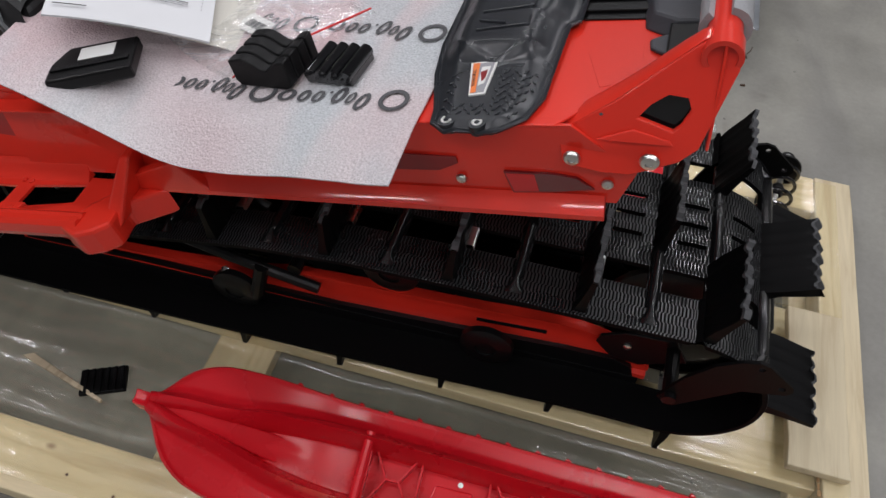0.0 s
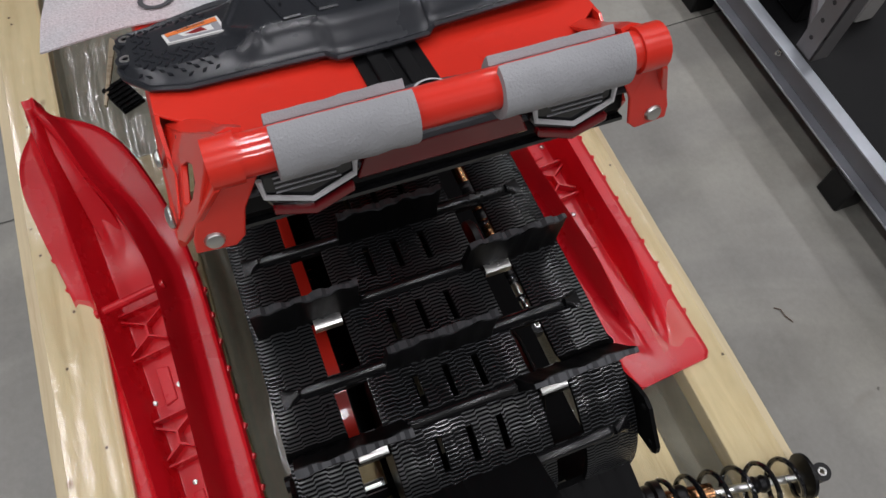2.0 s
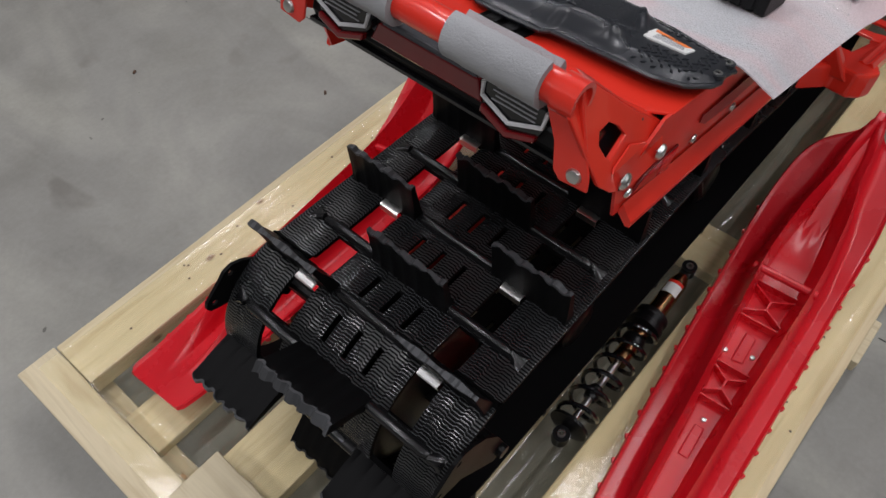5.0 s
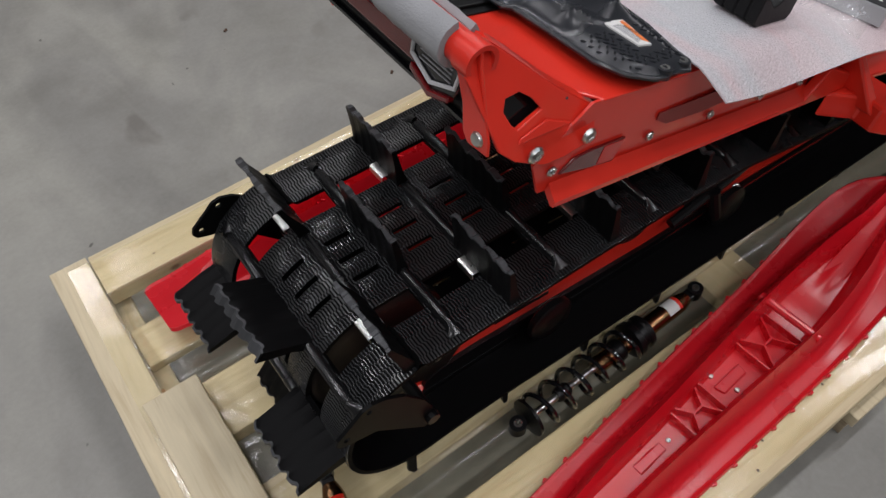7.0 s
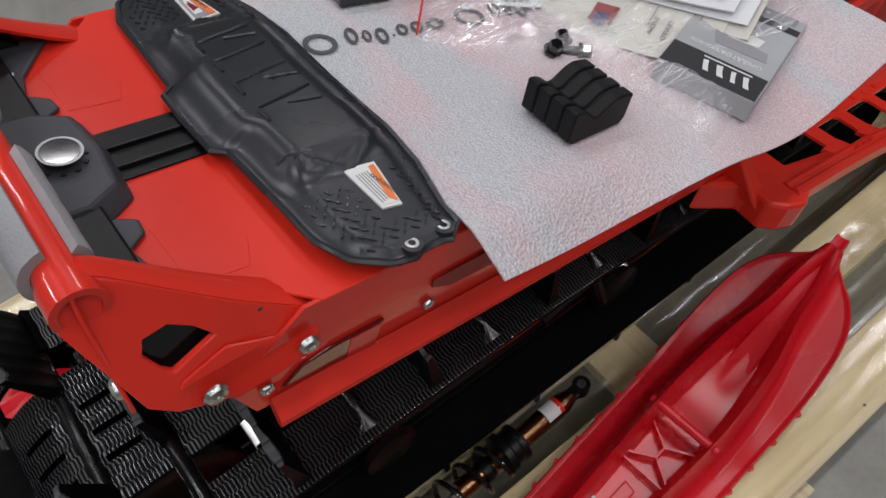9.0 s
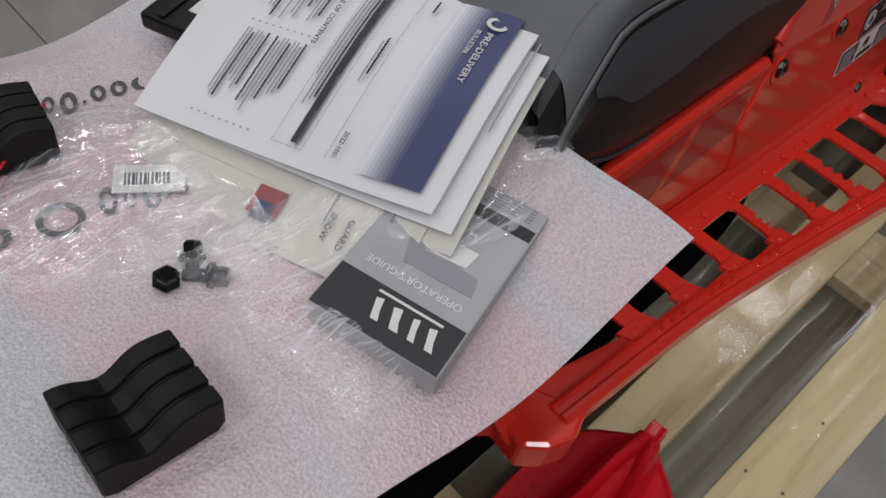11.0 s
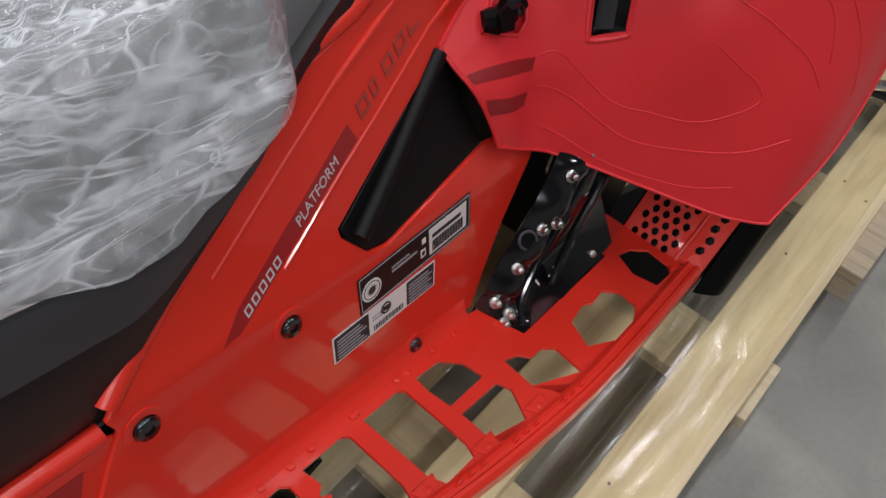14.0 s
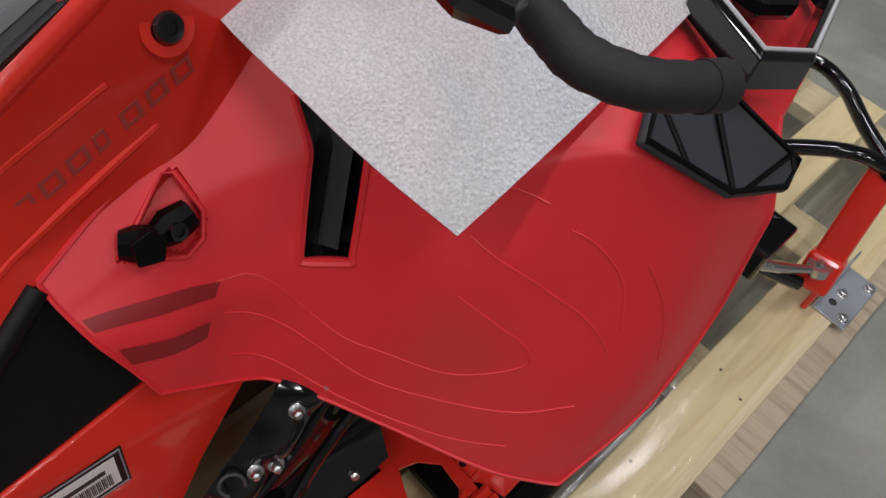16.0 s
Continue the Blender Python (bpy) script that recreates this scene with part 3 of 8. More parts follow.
def lug(s, y0, y1, height, lean, name="lug"):
    """A paddle across the track with a toothed, slightly thicker top and ribs down its face."""
    bm = bmesh.new()
    n = max(12, int((y1 - y0) / 0.0052))
    cols = []
    for i in range(n + 1):
        y = y0 + (y1 - y0) * i / n
        ph = (y - y0) / 0.026 % 1.0
        tip = height - 0.0055 * smoothstep(0.28, 0.4, ph) * smoothstep(0.86, 0.74, ph) - 0.003 * math.sin(40 * y + 3 * s) ** 2
        rib = 0.0022 * smoothstep(0.16, 0.06, abs(ph - 0.1))
        prof = ((-0.010 - rib, -0.001), (-0.0062 - 0.8 * rib, 0.3 * height), (-0.0046 - 0.5 * rib, 0.72 * height), (-0.0042, tip - 0.002), (-0.0028, tip), (0.0028, tip), (0.0042, tip - 0.002), (0.0046 + 0.5 * rib, 0.72 * height), (0.0062 + 0.8 * rib, 0.3 * height), (0.010 + rib, -0.001))
        cols.append([bm.verts.new(on_track(s + ds + lean * h, y, h)) for ds, h in prof])
    for a, c in zip(cols, cols[1:]):
        for k in range(9):
            bm.faces.new((a[k], a[k + 1], c[k + 1], c[k]))
    bm.faces.new(cols[0])
    bm.faces.new(cols[-1][::-1])
    part(name, bm, RUBBER, track, smooth=True, angle=30)
    # paler grey top edge
    cap = bmesh.new()
    cols = []
    for i in range(n + 1):
        y = y0 + (y1 - y0) * i / n
        ph = (y - y0) / 0.026 % 1.0
        tip = height - 0.0055 * smoothstep(0.28, 0.4, ph) * smoothstep(0.86, 0.74, ph) - 0.003 * math.sin(40 * y + 3 * s) ** 2
        thick = 0.0052 + 0.0014 * math.sin(95 * y + 11 * s)
        cols.append([cap.verts.new(on_track(s + ds + lean * h, y, h)) for ds, h in ((-thick, tip - 0.0035), (-0.8 * thick, tip + 0.0006), (0.8 * thick, tip + 0.0006), (thick, tip - 0.0035))])
    for a, c in zip(cols, cols[1:]):
        for k in range(4):
            cap.faces.new((a[k], a[(k + 1) % 4], c[(k + 1) % 4], c[k]))
    cap.faces.new(cols[0])
    cap.faces.new(cols[-1][::-1])
    part("lug_edge", cap, RUBBER_EDGE, track, "grey rubber edge")


def rod(s, y0, y1, name="cross_rod"):
    """A raised half-round rib over a stiffening rod, with a fin at its outer end."""
    bm = bmesh.new()
    n = 5
    ends = []
    for y, taper in ((y0, 0.45), (y0 + 0.012 * (1 if y1 > y0 else -1), 1.0), (y1, 1.0)):
        ends.append([bm.verts.new(on_track(s + 0.0095 * taper * math.cos(math.pi * k / n), y, -0.001 + 0.013 * taper * math.sin(math.pi * k / n))) for k in range(n + 1)])
    for a, c in zip(ends, ends[1:]):
        for k in range(n):
            bm.faces.new((a[k], a[k + 1], c[k + 1], c[k]))
    bm.faces.new(ends[0])
    bm.faces.new(ends[-1])
    part(name, bm, RUBBER_GLOSS, track, smooth=True, angle=50)


def rod_fan(s, y, sgn):
    """The ribbed, flared foot at the outer end of a rod."""
    bm = bmesh.new()
    rows = []
    for f in (0.0, 0.35, 0.7, 1.0):
        rows.append([bm.verts.new(on_track(s + (0.0075 + 0.0095 * f) * (k / 5 - 1), y + sgn * 0.024 * f, -0.001 + (0.012 * (1 - f) + 0.0012) * (1 - abs(k / 5 - 1) ** 2.5) + 0.0011 * (k % 2) * f)) for k in range(11)])
    for a, c in zip(rows, rows[1:]):
        for k in range(10):
            bm.faces.new((a[k], a[k + 1], c[k + 1], c[k]))
    bm.faces.new(rows[0])
    bm.faces.new(rows[-1])
    part("rod_fan", bm, RUBBER_GLOSS, track, smooth=True, angle=40)


def clip(s, y):
    """A folded steel clip round the belt at the end of a window."""
    bm = bmesh.new()
    prof = [(-0.011, -0.01), (-0.011, 0.002), (-0.008, 0.004), (0.008, 0.004), (0.011, 0.002), (0.011, -0.01)]
    sides = [[bm.verts.new(on_track(s + ds, y + d, h)) for ds, h in prof] for d in (-0.0195, 0.0195)]
    for k in range(len(prof) - 1):
        bm.faces.new((sides[0][k], sides[0][k + 1], sides[1][k + 1], sides[1][k]))
    bmesh.ops.recalc_face_normals(bm, faces=bm.faces)
    bmesh.ops.solidify(bm, geom=list(bm.faces), thickness=0.0015)
    return part("clip", bm, STEEL, track, smooth=True)


# rows lie at the bars; the first lies 16 mm behind the rear wheel's top
S_OF_X0 = 0.016
for k in range(PITCHES):
    s = S_OF_X0 + k * PITCH
    a, c = s + 0.012, s + PITCH - 0.012
    for sgn in (1, -1):
        y0, y1 = sorted((sgn * 0.151, sgn * 0.231))
        belt_panel(s, s + PITCH, y0, y1, "belt_edge")
    # belt across the middle, with three slits between the bars
    slits = (-0.043, 0.0, 0.043)
    m0, m1 = s + 0.026, s + PITCH - 0.03
    belt_panel(s, m0, -0.105, 0.105, "belt_middle", 2)
    belt_panel(m1, s + PITCH, -0.105, 0.105, "belt_middle", 2)
    ys = [-0.105] + [v for q in slits for v in (q - 0.0045, q + 0.0045)] + [0.105]
    for i in range(0, len(ys), 2):
        belt_panel(m0, m1, ys[i], ys[i + 1], "belt_strip", 3)
    mid = on_track(s, 0, 0)
    low = mid.z < 0.32 and mid.x > -0.2
    full = 0.087 if not low else max(0.012, min(0.055, mid.z - 0.138))
    for sgn in (1, -1):
        y0, y1 = sorted((sgn * 0.105, sgn * 0.151))
        if low:
            belt_panel(s, s + PITCH, y0, y1, "belt_bridge", 3)
        else:
            belt_panel(s - 0.011, s + 0.011, y0, y1, "belt_bridge", 2)
    if k % 2 == 0:
        for sgn in (1, -1):
            y0, y1 = sorted((sgn * 0.08, sgn * 0.224))
            lug(s, y0, y1, full, 0.16)
            clip(s + 0.013, sgn * 0.128)
        rod(s, 0.078, -0.078)
    else:
        lug(s, -0.076, 0.076, full, 0.16)
        for sgn in (1, -1):
            rod(s, sgn * 0.195, sgn * 0.073)
            rod_fan(s, sgn * 0.194, sgn)

# -- skid frame inside the track --
skid = new("rear_suspension")
skid.parent = sled
tagged(skid, "red rails and black arms inside the track")
RAIL_LINE = [(-0.17, 0.285, 0.322), (-0.13, 0.283, 0.352), (-0.055, 0.275, 0.388), (0.2, 0.262, 0.364), (0.51, 0.242, 0.328), (0.62, 0.236, 0.296), (0.86, 0.222, 0.256), (1.15, 0.2, 0.235)]
for s in (1, -1):
    bm = bmesh.new()
    n = 30
    sect = []
    for i in range(n + 1):
        x = -0.17 + 1.32 * i / n
        lo, hi = spline(RAIL_LINE, x)
        sect.append([bm.verts.new((x, s * y, z)) for y, z in ((0.122, lo), (0.148, lo), (0.148, lo + 0.012), (0.139, lo + 0.016), (0.139, hi - 0.012), (0.146, hi - 0.008), (0.146, hi), (0.126, hi), (0.126, hi - 0.02), (0.122, lo + 0.02))])
    for a, c in zip(sect, sect[1:]):
        for k in range(10):
            bm.faces.new((a[k], a[(k + 1) % 10], c[(k + 1) % 10], c[k]))
    bm.faces.new(sect[0])
    bm.faces.new(sect[-1])
    part("rail", bm, RED, skid, "red rail", smooth=True, angle=30)
    part("guide_strip", prism([(-0.15, 0.286), (-0.05, 0.276), (0.15, 0.266), (0.39, 0.25), (0.54, 0.243), (0.86, 0.228), (1.14, 0.203), (1.14, 0.222), (0.86, 0.238), (0.545, 0.258), (0.426, 0.264), (0.195, 0.291), (-0.018, 0.319), (-0.11, 0.325), (-0.14, 0.312)], s * 0.1392, s * 0.1485), BLACK, skid)
    part("slider", prism([(-0.16, 0.268), (0.06, 0.256), (0.5, 0.206), (1.15, 0.165), (1.15, 0.2), (0.5, 0.243), (-0.16, 0.286)], s * 0.118, s * 0.15), BLACK, skid)
    part("decal", prism([(0.02, 0.338), (0.15, 0.322), (0.15, 0.332), (0.02, 0.349)], s * 0.1395, s * 0.1402), BLACK_GLOSS, skid)
    for x, z in ((-0.192, 0.408), (0.12, 0.315), (0.62, 0.28), (0.3, 0.47)):
        r = 0.136 if x < -0.1 else 0.05
        y = s * (0.085 if x < -0.1 else 0.18)
        m = pose(x, y - 0.012, z, -90)
        part("wheel", lathe([(0.02, 0), (r - 0.03, 0.0), (r - 0.006, 0.002), (r, 0.006), (r, 0.018), (r - 0.006, 0.022), (r - 0.03, 0.024), (0.02, 0.02)], 28, m), BLACK, skid, smooth=True)
    # axle plates behind the rear wheels, with two holes in their ears
    ears = [[(cx + 0.0055 * math.cos(t), cz + 0.0055 * math.sin(t)) for t in np.linspace(0, 5.5, 8)] for cx, cz in ((-0.291, 0.545), (-0.333, 0.508))]
    pl = plate([(-0.345, 0.496), (-0.328, 0.489), (-0.285, 0.475), (-0.205, 0.38), (-0.175, 0.395), (-0.2, 0.47), (-0.232, 0.524), (-0.262, 0.55), (-0.284, 0.559), (-0.3, 0.556), (-0.312, 0.545), (-0.346, 0.518), (-0.35, 0.506)], ears, 0.006, lambda x, z, w: Vector((x, s * (0.24 + w), z)))
    part("axle_plate", pl, RUBBER, skid)
    part("hub_plate", prism([(-0.065, 0.378), (-0.07, 0.40), (-0.108, 0.424), (-0.192, 0.433), (-0.221, 0.381), (-0.148, 0.338), (-0.097, 0.343)], s * 0.1488, s * 0.1545), BLACK, skid, "black plate over the rail end", bevel=0.0015)
    part("bolt", lathe([(0.0075, 0), (0.0075, 0.003), (0.004, 0.005)], 10, pose(-0.118, s * 0.1545, 0.388, -90 * s)), STEEL, skid, smooth=True)
    part("arm", tube([(0.45, s * 0.165, 0.33), (0.62, s * 0.165, 0.36), (0.9, s * 0.15, 0.40)], 0.011), BLACK, skid, smooth=True)
    part("link", tube([(0.56, s * 0.17, 0.36), (0.575, s * 0.185, 0.285)], 0.014), BLACK, skid, smooth=True)
    part("bolt", lathe([(0.009, 0), (0.011, 0.004), (0.008, 0.012), (0.003, 0.013)], 10, pose(0.64, s * 0.168, 0.318, -90 * s)), STEEL, skid, smooth=True)
part("axle", tube([(-0.192, -0.25, 0.408), (-0.192, 0.25, 0.408)], 0.012), BLACK, skid, smooth=True)
part("cross_shaft", tube([(0.5, -0.16, 0.36), (0.5, 0.16, 0.36)], 0.014), BLACK, skid, smooth=True)
part("cross_shaft", tube([(0.95, -0.16, 0.36), (0.95, 0.16, 0.36)], 0.016), BLACK, skid, smooth=True)
part("shock_body", tube([(0.62, 0.03, 0.33), (0.95, 0.03, 0.46)], 0.028, 14), BLACK, skid, smooth=True)
part("strut", tube([(0.70, 0.1, 0.48), (0.58, 0.12, 0.36)], 0.006), STEEL, skid, smooth=True)


# -- tunnel --
def wall_y(u, v):
    """How far out the sled's side wall stands."""
    lean = smoothstep(0.25, 0.95, u)
    y = 0.245 - 0.18 * v * lean
    if v > 0.2:
        y -= (v - 0.2) * 0.24 * lean
    return y


for s in (1, -1):
    # side skirt from the rear end to the running board
    side = plate([(-0.035, 0.0), (0.30, 0.0), (0.63, 0.0), (0.9, 0.0), (0.9, 0.12), (0.5, 0.12), (0.012, 0.12), (-0.06, 0.05)], [], 0.004, lambda u, v, w, s=s: Vector((u, s * (wall_y(u, v) + w - 0.002), v)))
    part("tunnel_side", side, RED, sled, m=REAR)
    lip = bmesh.new()
    sect = []
    for i in range(25):
        u = -0.022 + 0.672 * i / 24
        sect.append([lip.verts.new((u, s * y, v)) for y, v in ((0.2455, 0.014), (0.2515, 0.006), (0.2635, -0.004), (0.2635, -0.012), (0.258, -0.0135), (0.242, 0.0))])
    for a, c in zip(sect, sect[1:]):
        for k in range(6):
            lip.faces.new((a[k], a[(k + 1) % 6], c[(k + 1) % 6], c[k]))
    lip.faces.new(sect[0])
    lip.faces.new(sect[-1])
    part("side_lip", lip, RED, sled, smooth=True, m=REAR)
    # rear light pocket: dark red reflector
    part("reflector", prism([(-0.011, 0.024), (0.035, 0.017), (0.092, 0.012), (0.1, 0.049), (0.039, 0.048), (0.009, 0.043)], s * 0.2435, s * 0.2475), RED_LENS, sled, "dark red reflector", bevel=0.0015, m=REAR)
    part("reflector_field", prism([(0.058, 0.018), (0.09, 0.0155), (0.097, 0.046), (0.061, 0.0455)], s * 0.2475, s * 0.2482), RED_LENS_LIT, sled, "bright red ribbed reflector field", m=REAR)
    part("side_decal", prism([(0.158, 0.068), (0.158, 0.057), (0.185, 0.044), (0.262, 0.042), (0.42, 0.052), (0.44, 0.082), (0.246, 0.070)], s * 0.244, s * 0.2458), RED_DARK, sled, "dark red decal", m=REAR)
    for u, v, r in ((0.157, 0.032, 0.0075), (0.293, 0.029, 0.0075), (0.42, 0.028, 0.0075), (0.535, 0.026, 0.0075), (-0.026, 0.034, 0.0075)):
        part("bolt", lathe([(r, 0), (r, 0.0012), (r * 0.8, 0.0035), (r * 0.35, 0.0042), (r * 0.3, 0.003)], 12, pose(u, s * 0.2455, v, -90 * s)), STEEL, sled, smooth=True, m=REAR)
part("tunnel_top", prism([(-0.10, -0.2), (0.0, -0.212), (0.03, -0.244), (0.9, -0.244), (0.9, 0.244), (0.03, 0.244), (0.0, 0.212), (-0.10, 0.2)], 0.127, 0.131, flat_xy), RED, sled, bevel=0.0015, m=REAR_TOP)
for y in (-0.13, 0.13):
    stamp = prism([(-0.052, y - 0.045), (-0.002, y - 0.05), (0.012, y - 0.02), (-0.01, y + 0.045), (-0.055, y + 0.03)], 0.131, 0.1317, flat_xy)
    part("stamped_panel", stamp, RED, sled, bevel=0.0006, m=REAR_TOP)
part("number_decal", boxes((0.53, 0.66, 0.2385, 0.2475, 0.075, 0.105)), RED_DARK, sled, m=REAR)
words("410", 0.036, SILVER_INK, sled, on_sled(0.58, 0.2412, 0.09, 90, 0, 180), shear=0.25)
# strap plates of the cargo mount between bumper and seat
for y in (-0.012, 0.016):
    part("mount_strip", boxes((-0.085, 0.09, y - 0.009, y + 0.009, 0.131, 0.139)), BLACK, sled, bevel=0.002, m=REAR_TOP)
part("mount_strip", boxes((-0.085, 0.1, -0.034, 0.038, 0.1312, 0.134)), BLACK, sled, bevel=0.001, m=REAR_TOP)

# -- rear bumper --
bumper = new("rear_bumper")
bumper.parent = sled
tagged(bumper, "red tube bumper on two side brackets")


def bracket_y(v):
    return 0.249 - 0.5 * max(0.0, v - 0.078)


for s in (1, -1):
    outline = [(0.028, 0.106), (0.024, 0.07), (-0.02, 0.058), (-0.052, 0.056), (-0.086, 0.07), (-0.105, 0.078), (-0.126, 0.092), (-0.148, 0.14), (-0.161, 0.168), (-0.158, 0.192), (-0.135, 0.2), (-0.115, 0.19), (-0.04, 0.142)]
    hole = [(-0.06, 0.122), (-0.075, 0.136), (-0.092, 0.145), (-0.112, 0.142), (-0.116, 0.13), (-0.106, 0.115), (-0.098, 0.109)]
    br = plate(outline, [hole], 0.007, lambda u, v, w, s=s: Vector((u, s * (bracket_y(v) + 0.003 + w), v)))
    part("bracket", br, RED, bumper, smooth=True, angle=25, bevel=0.0015, m=REAR)
    cover_plate = [(-0.04, 0.108), (-0.06, 0.14), (-0.092, 0.16), (-0.124, 0.156), (-0.128, 0.125), (-0.108, 0.1), (-0.07, 0.098)]
    part("window_back", plate(cover_plate, [], 0.003, lambda u, v, w, s=s: Vector((u, s * (bracket_y(v) - 0.014 + w), v))), BLACK_GLOSS, bumper, m=REAR)
    # pressed triangle below the window and the dark panel behind it
    part("bracket_rib", prism([(-0.015, 0.101), (-0.056, 0.112), (-0.096, 0.101), (-0.1, 0.096)], 0, 1, lambda p, w, s=s: (p[0], s * (bracket_y(p[1]) + 0.0032 + 0.0025 * w), p[1])), RED, bumper, bevel=0.001, m=REAR)
    part("bracket_back", prism([(-0.04, 0.115), (-0.09, 0.155), (-0.13, 0.15), (-0.12, 0.1)], 0, 1, lambda p, w, s=s: (p[0], s * (bracket_y(p[1]) - 0.018 - 0.004 * w), p[1])), BLACK_GLOSS, bumper, m=REAR)
    flange = [(-0.04, 0.142), (-0.115, 0.19), (-0.125, 0.197)]
    bmf = grid(8, 3, lambda a, c, s=s: (lambda q: (q[0], s * (bracket_y(q[1]) + 0.003 - 0.035 * c * (1 - 0.4 * a)), q[1] + 0.004 * math.sin(c * 3.1)))(spline([(0, 0.028, 0.107), (0.35, -0.04, 0.143), (0.8, -0.115, 0.191), (1, -0.13, 0.199)], a)))
    part("top_flange", thicken(bmf, 0.004), RED, bumper, smooth=True, m=REAR)
    leg = [(0.203, 0.201), (0.209, 0.178), (0.236, 0.102), (0.238, 0.084), (0.203, 0.08), (0.193, 0.09), (0.186, 0.125), (0.166, 0.166), (0.166, 0.19)]
    part("rear_leg", prism(leg, 0, 1, lambda p, w, s=s: (-0.146 + 0.12 * (0.2 - p[1]) - 0.004 * w + 0.05 * max(0.0, p[1] - 0.17), s * p[0], p[1])), RED, bumper, bevel=0.0018, m=REAR)
    for u, v, r in ((0.012, 0.08, 0.0105), (-0.075, 0.079, 0.0115)):
        part("bolt", lathe([(r, 0), (r, 0.002), (r * 0.8, 0.005), (r * 0.4, 0.0062), (r * 0.35, 0.004)], 14, pose(u, s * (bracket_y(v) + 0.003), v, -90 * s)), STEEL, bumper, smooth=True, m=REAR)
    part("bolt", lathe([(0.0095, 0), (0.0095, 0.002), (0.0075, 0.005), (0.004, 0.006)], 14, pose(-0.1365, s * 0.219, 0.097, 0, -90)), STEEL, bumper, smooth=True, m=REAR)
    end = ring_bm(0.0215, 0.0155, 0.026, 24, pose(-0.143, s * 0.192 - 0.013, 0.182, -90))
    part("tube_end", end, RED, bumper, smooth=True, m=REAR)
part("tube", tube([(-0.143, -0.196, 0.182), (-0.143, -0.12, 0.182), (-0.143, 0, 0.182), (-0.143, 0.12, 0.182), (-0.143, 0.196, 0.182)], 0.0185, 24, caps=False), RED, bumper, smooth=True, m=REAR)
# black core added for the shade inside the open red tube
part("tube_shade_core", tube([(-0.143, -0.19, 0.182), (-0.143, 0.19, 0.182)], 0.0125, 16), BLACK, bumper, smooth=True, m=REAR)

# -- tail light across the rear of the tunnel --
tail = new("tail_light")
tail.parent = sled
tagged(tail, "black tail light with red lenses")
part("housing", prism([(-0.12, 0.092), (-0.105, 0.092), (-0.08, 0.125), (-0.08, 0.137), (-0.122, 0.137), (-0.127, 0.105)], -0.19, 0.19), BLACK, tail, bevel=0.003, m=REAR)
part("lower_edge", boxes((-0.127, -0.09, -0.192, 0.192, 0.0885, 0.0925)), BLACK_GLOSS, tail, m=REAR)
part("centre_lens", prism([(-0.085, 0.112), (0.085, 0.112), (0.075, 0.137), (-0.075, 0.137)], -0.131, -0.122, lambda p, w: (w, p[0], p[1])), RED_LENS, tail, bevel=0.002, m=REAR)
for s in (1, -1):
    hexa = [(0.082, 0.128), (0.09, 0.117), (0.128, 0.100), (0.165, 0.113), (0.172, 0.13), (0.168, 0.15), (0.09, 0.15)]
    part("lamp_pod", prism([(s * y, v) for y, v in hexa], -0.136, -0.12, lambda p, w: (w, p[0], p[1])), BLACK_GLOSS, tail, bevel=0.003, m=REAR)
    lens = [(0.09, 0.109), (0.128, 0.0945), (0.164, 0.107), (0.164, 0.115), (0.128, 0.104), (0.09, 0.118)]
    part("lens", prism([(s * y, v) for y, v in lens], -0.141, -0.13, lambda p, w: (w, p[0], p[1])), RED_LENS, tail, "red lens", bevel=0.002, m=REAR)
    part("trim", tube([(-0.137, s * 0.086, 0.144), (-0.138, s * 0.088, 0.128), (-0.139, s * 0.128, 0.113), (-0.138, s * 0.168, 0.128), (-0.137, s * 0.17, 0.147)], 0.0028, 6), SILVER_INK, tail, "silver trim line", smooth=True, m=REAR)
    for i in range(4):
        part("print_line", boxes((-0.1372, -0.136, *sorted((s * (0.1 + 0.004 * (i % 2)), s * 0.158)), 0.128 + 0.0055 * i, 0.1295 + 0.0055 * i)), INK_GREY, tail, m=REAR)
# charcoal cover over the light, with two wings and a round badge
cover = new("tail_cover")
cover.parent = sled
tagged(cover, "charcoal plastic cover behind the bumper")
for s in (1, -1):
    wing = [(-0.128, 0.075), (-0.075, 0.078), (-0.058, 0.088), (-0.06, 0.105), (-0.078, 0.118), (-0.07, 0.15), (-0.04, 0.19), (-0.012, 0.226), (-0.02, 0.229), (-0.07, 0.206), (-0.128, 0.196)]
    part("wing", prism([(u, s * y) for u, y in wing], 0.131, 0.1375, flat_xy), GREY_PLASTIC, cover, bevel=0.003, m=REAR_TOP)
    part("warning_label", prism([(-0.122, s * 0.128), (-0.088, s * 0.128), (-0.076, s * 0.158), (-0.11, s * 0.165)], 0.1377, 0.1382, flat_xy), WHITE, cover, m=REAR_TOP)
    part("warning_band", prism([(-0.1, s * 0.131), (-0.09, s * 0.131), (-0.08, s * 0.156), (-0.091, s * 0.159)], 0.1383, 0.1386, flat_xy), ORANGE, cover, m=REAR_TOP)
top_pad = prism([(-0.13, -0.08), (-0.078, -0.08), (-0.048, -0.06), (-0.042, 0.0), (-0.048, 0.06), (-0.078, 0.08), (-0.13, 0.08)], 0.131, 0.153, flat_xy)
for v in top_pad.verts:
    if v.co.z > 0.14:
        v.co.x -= 0.012 if v.co.x > -0.1 else 0
        v.co.y *= 0.86
part("pad", top_pad, GREY_PLASTIC, cover, bevel=0.004, m=REAR_TOP)
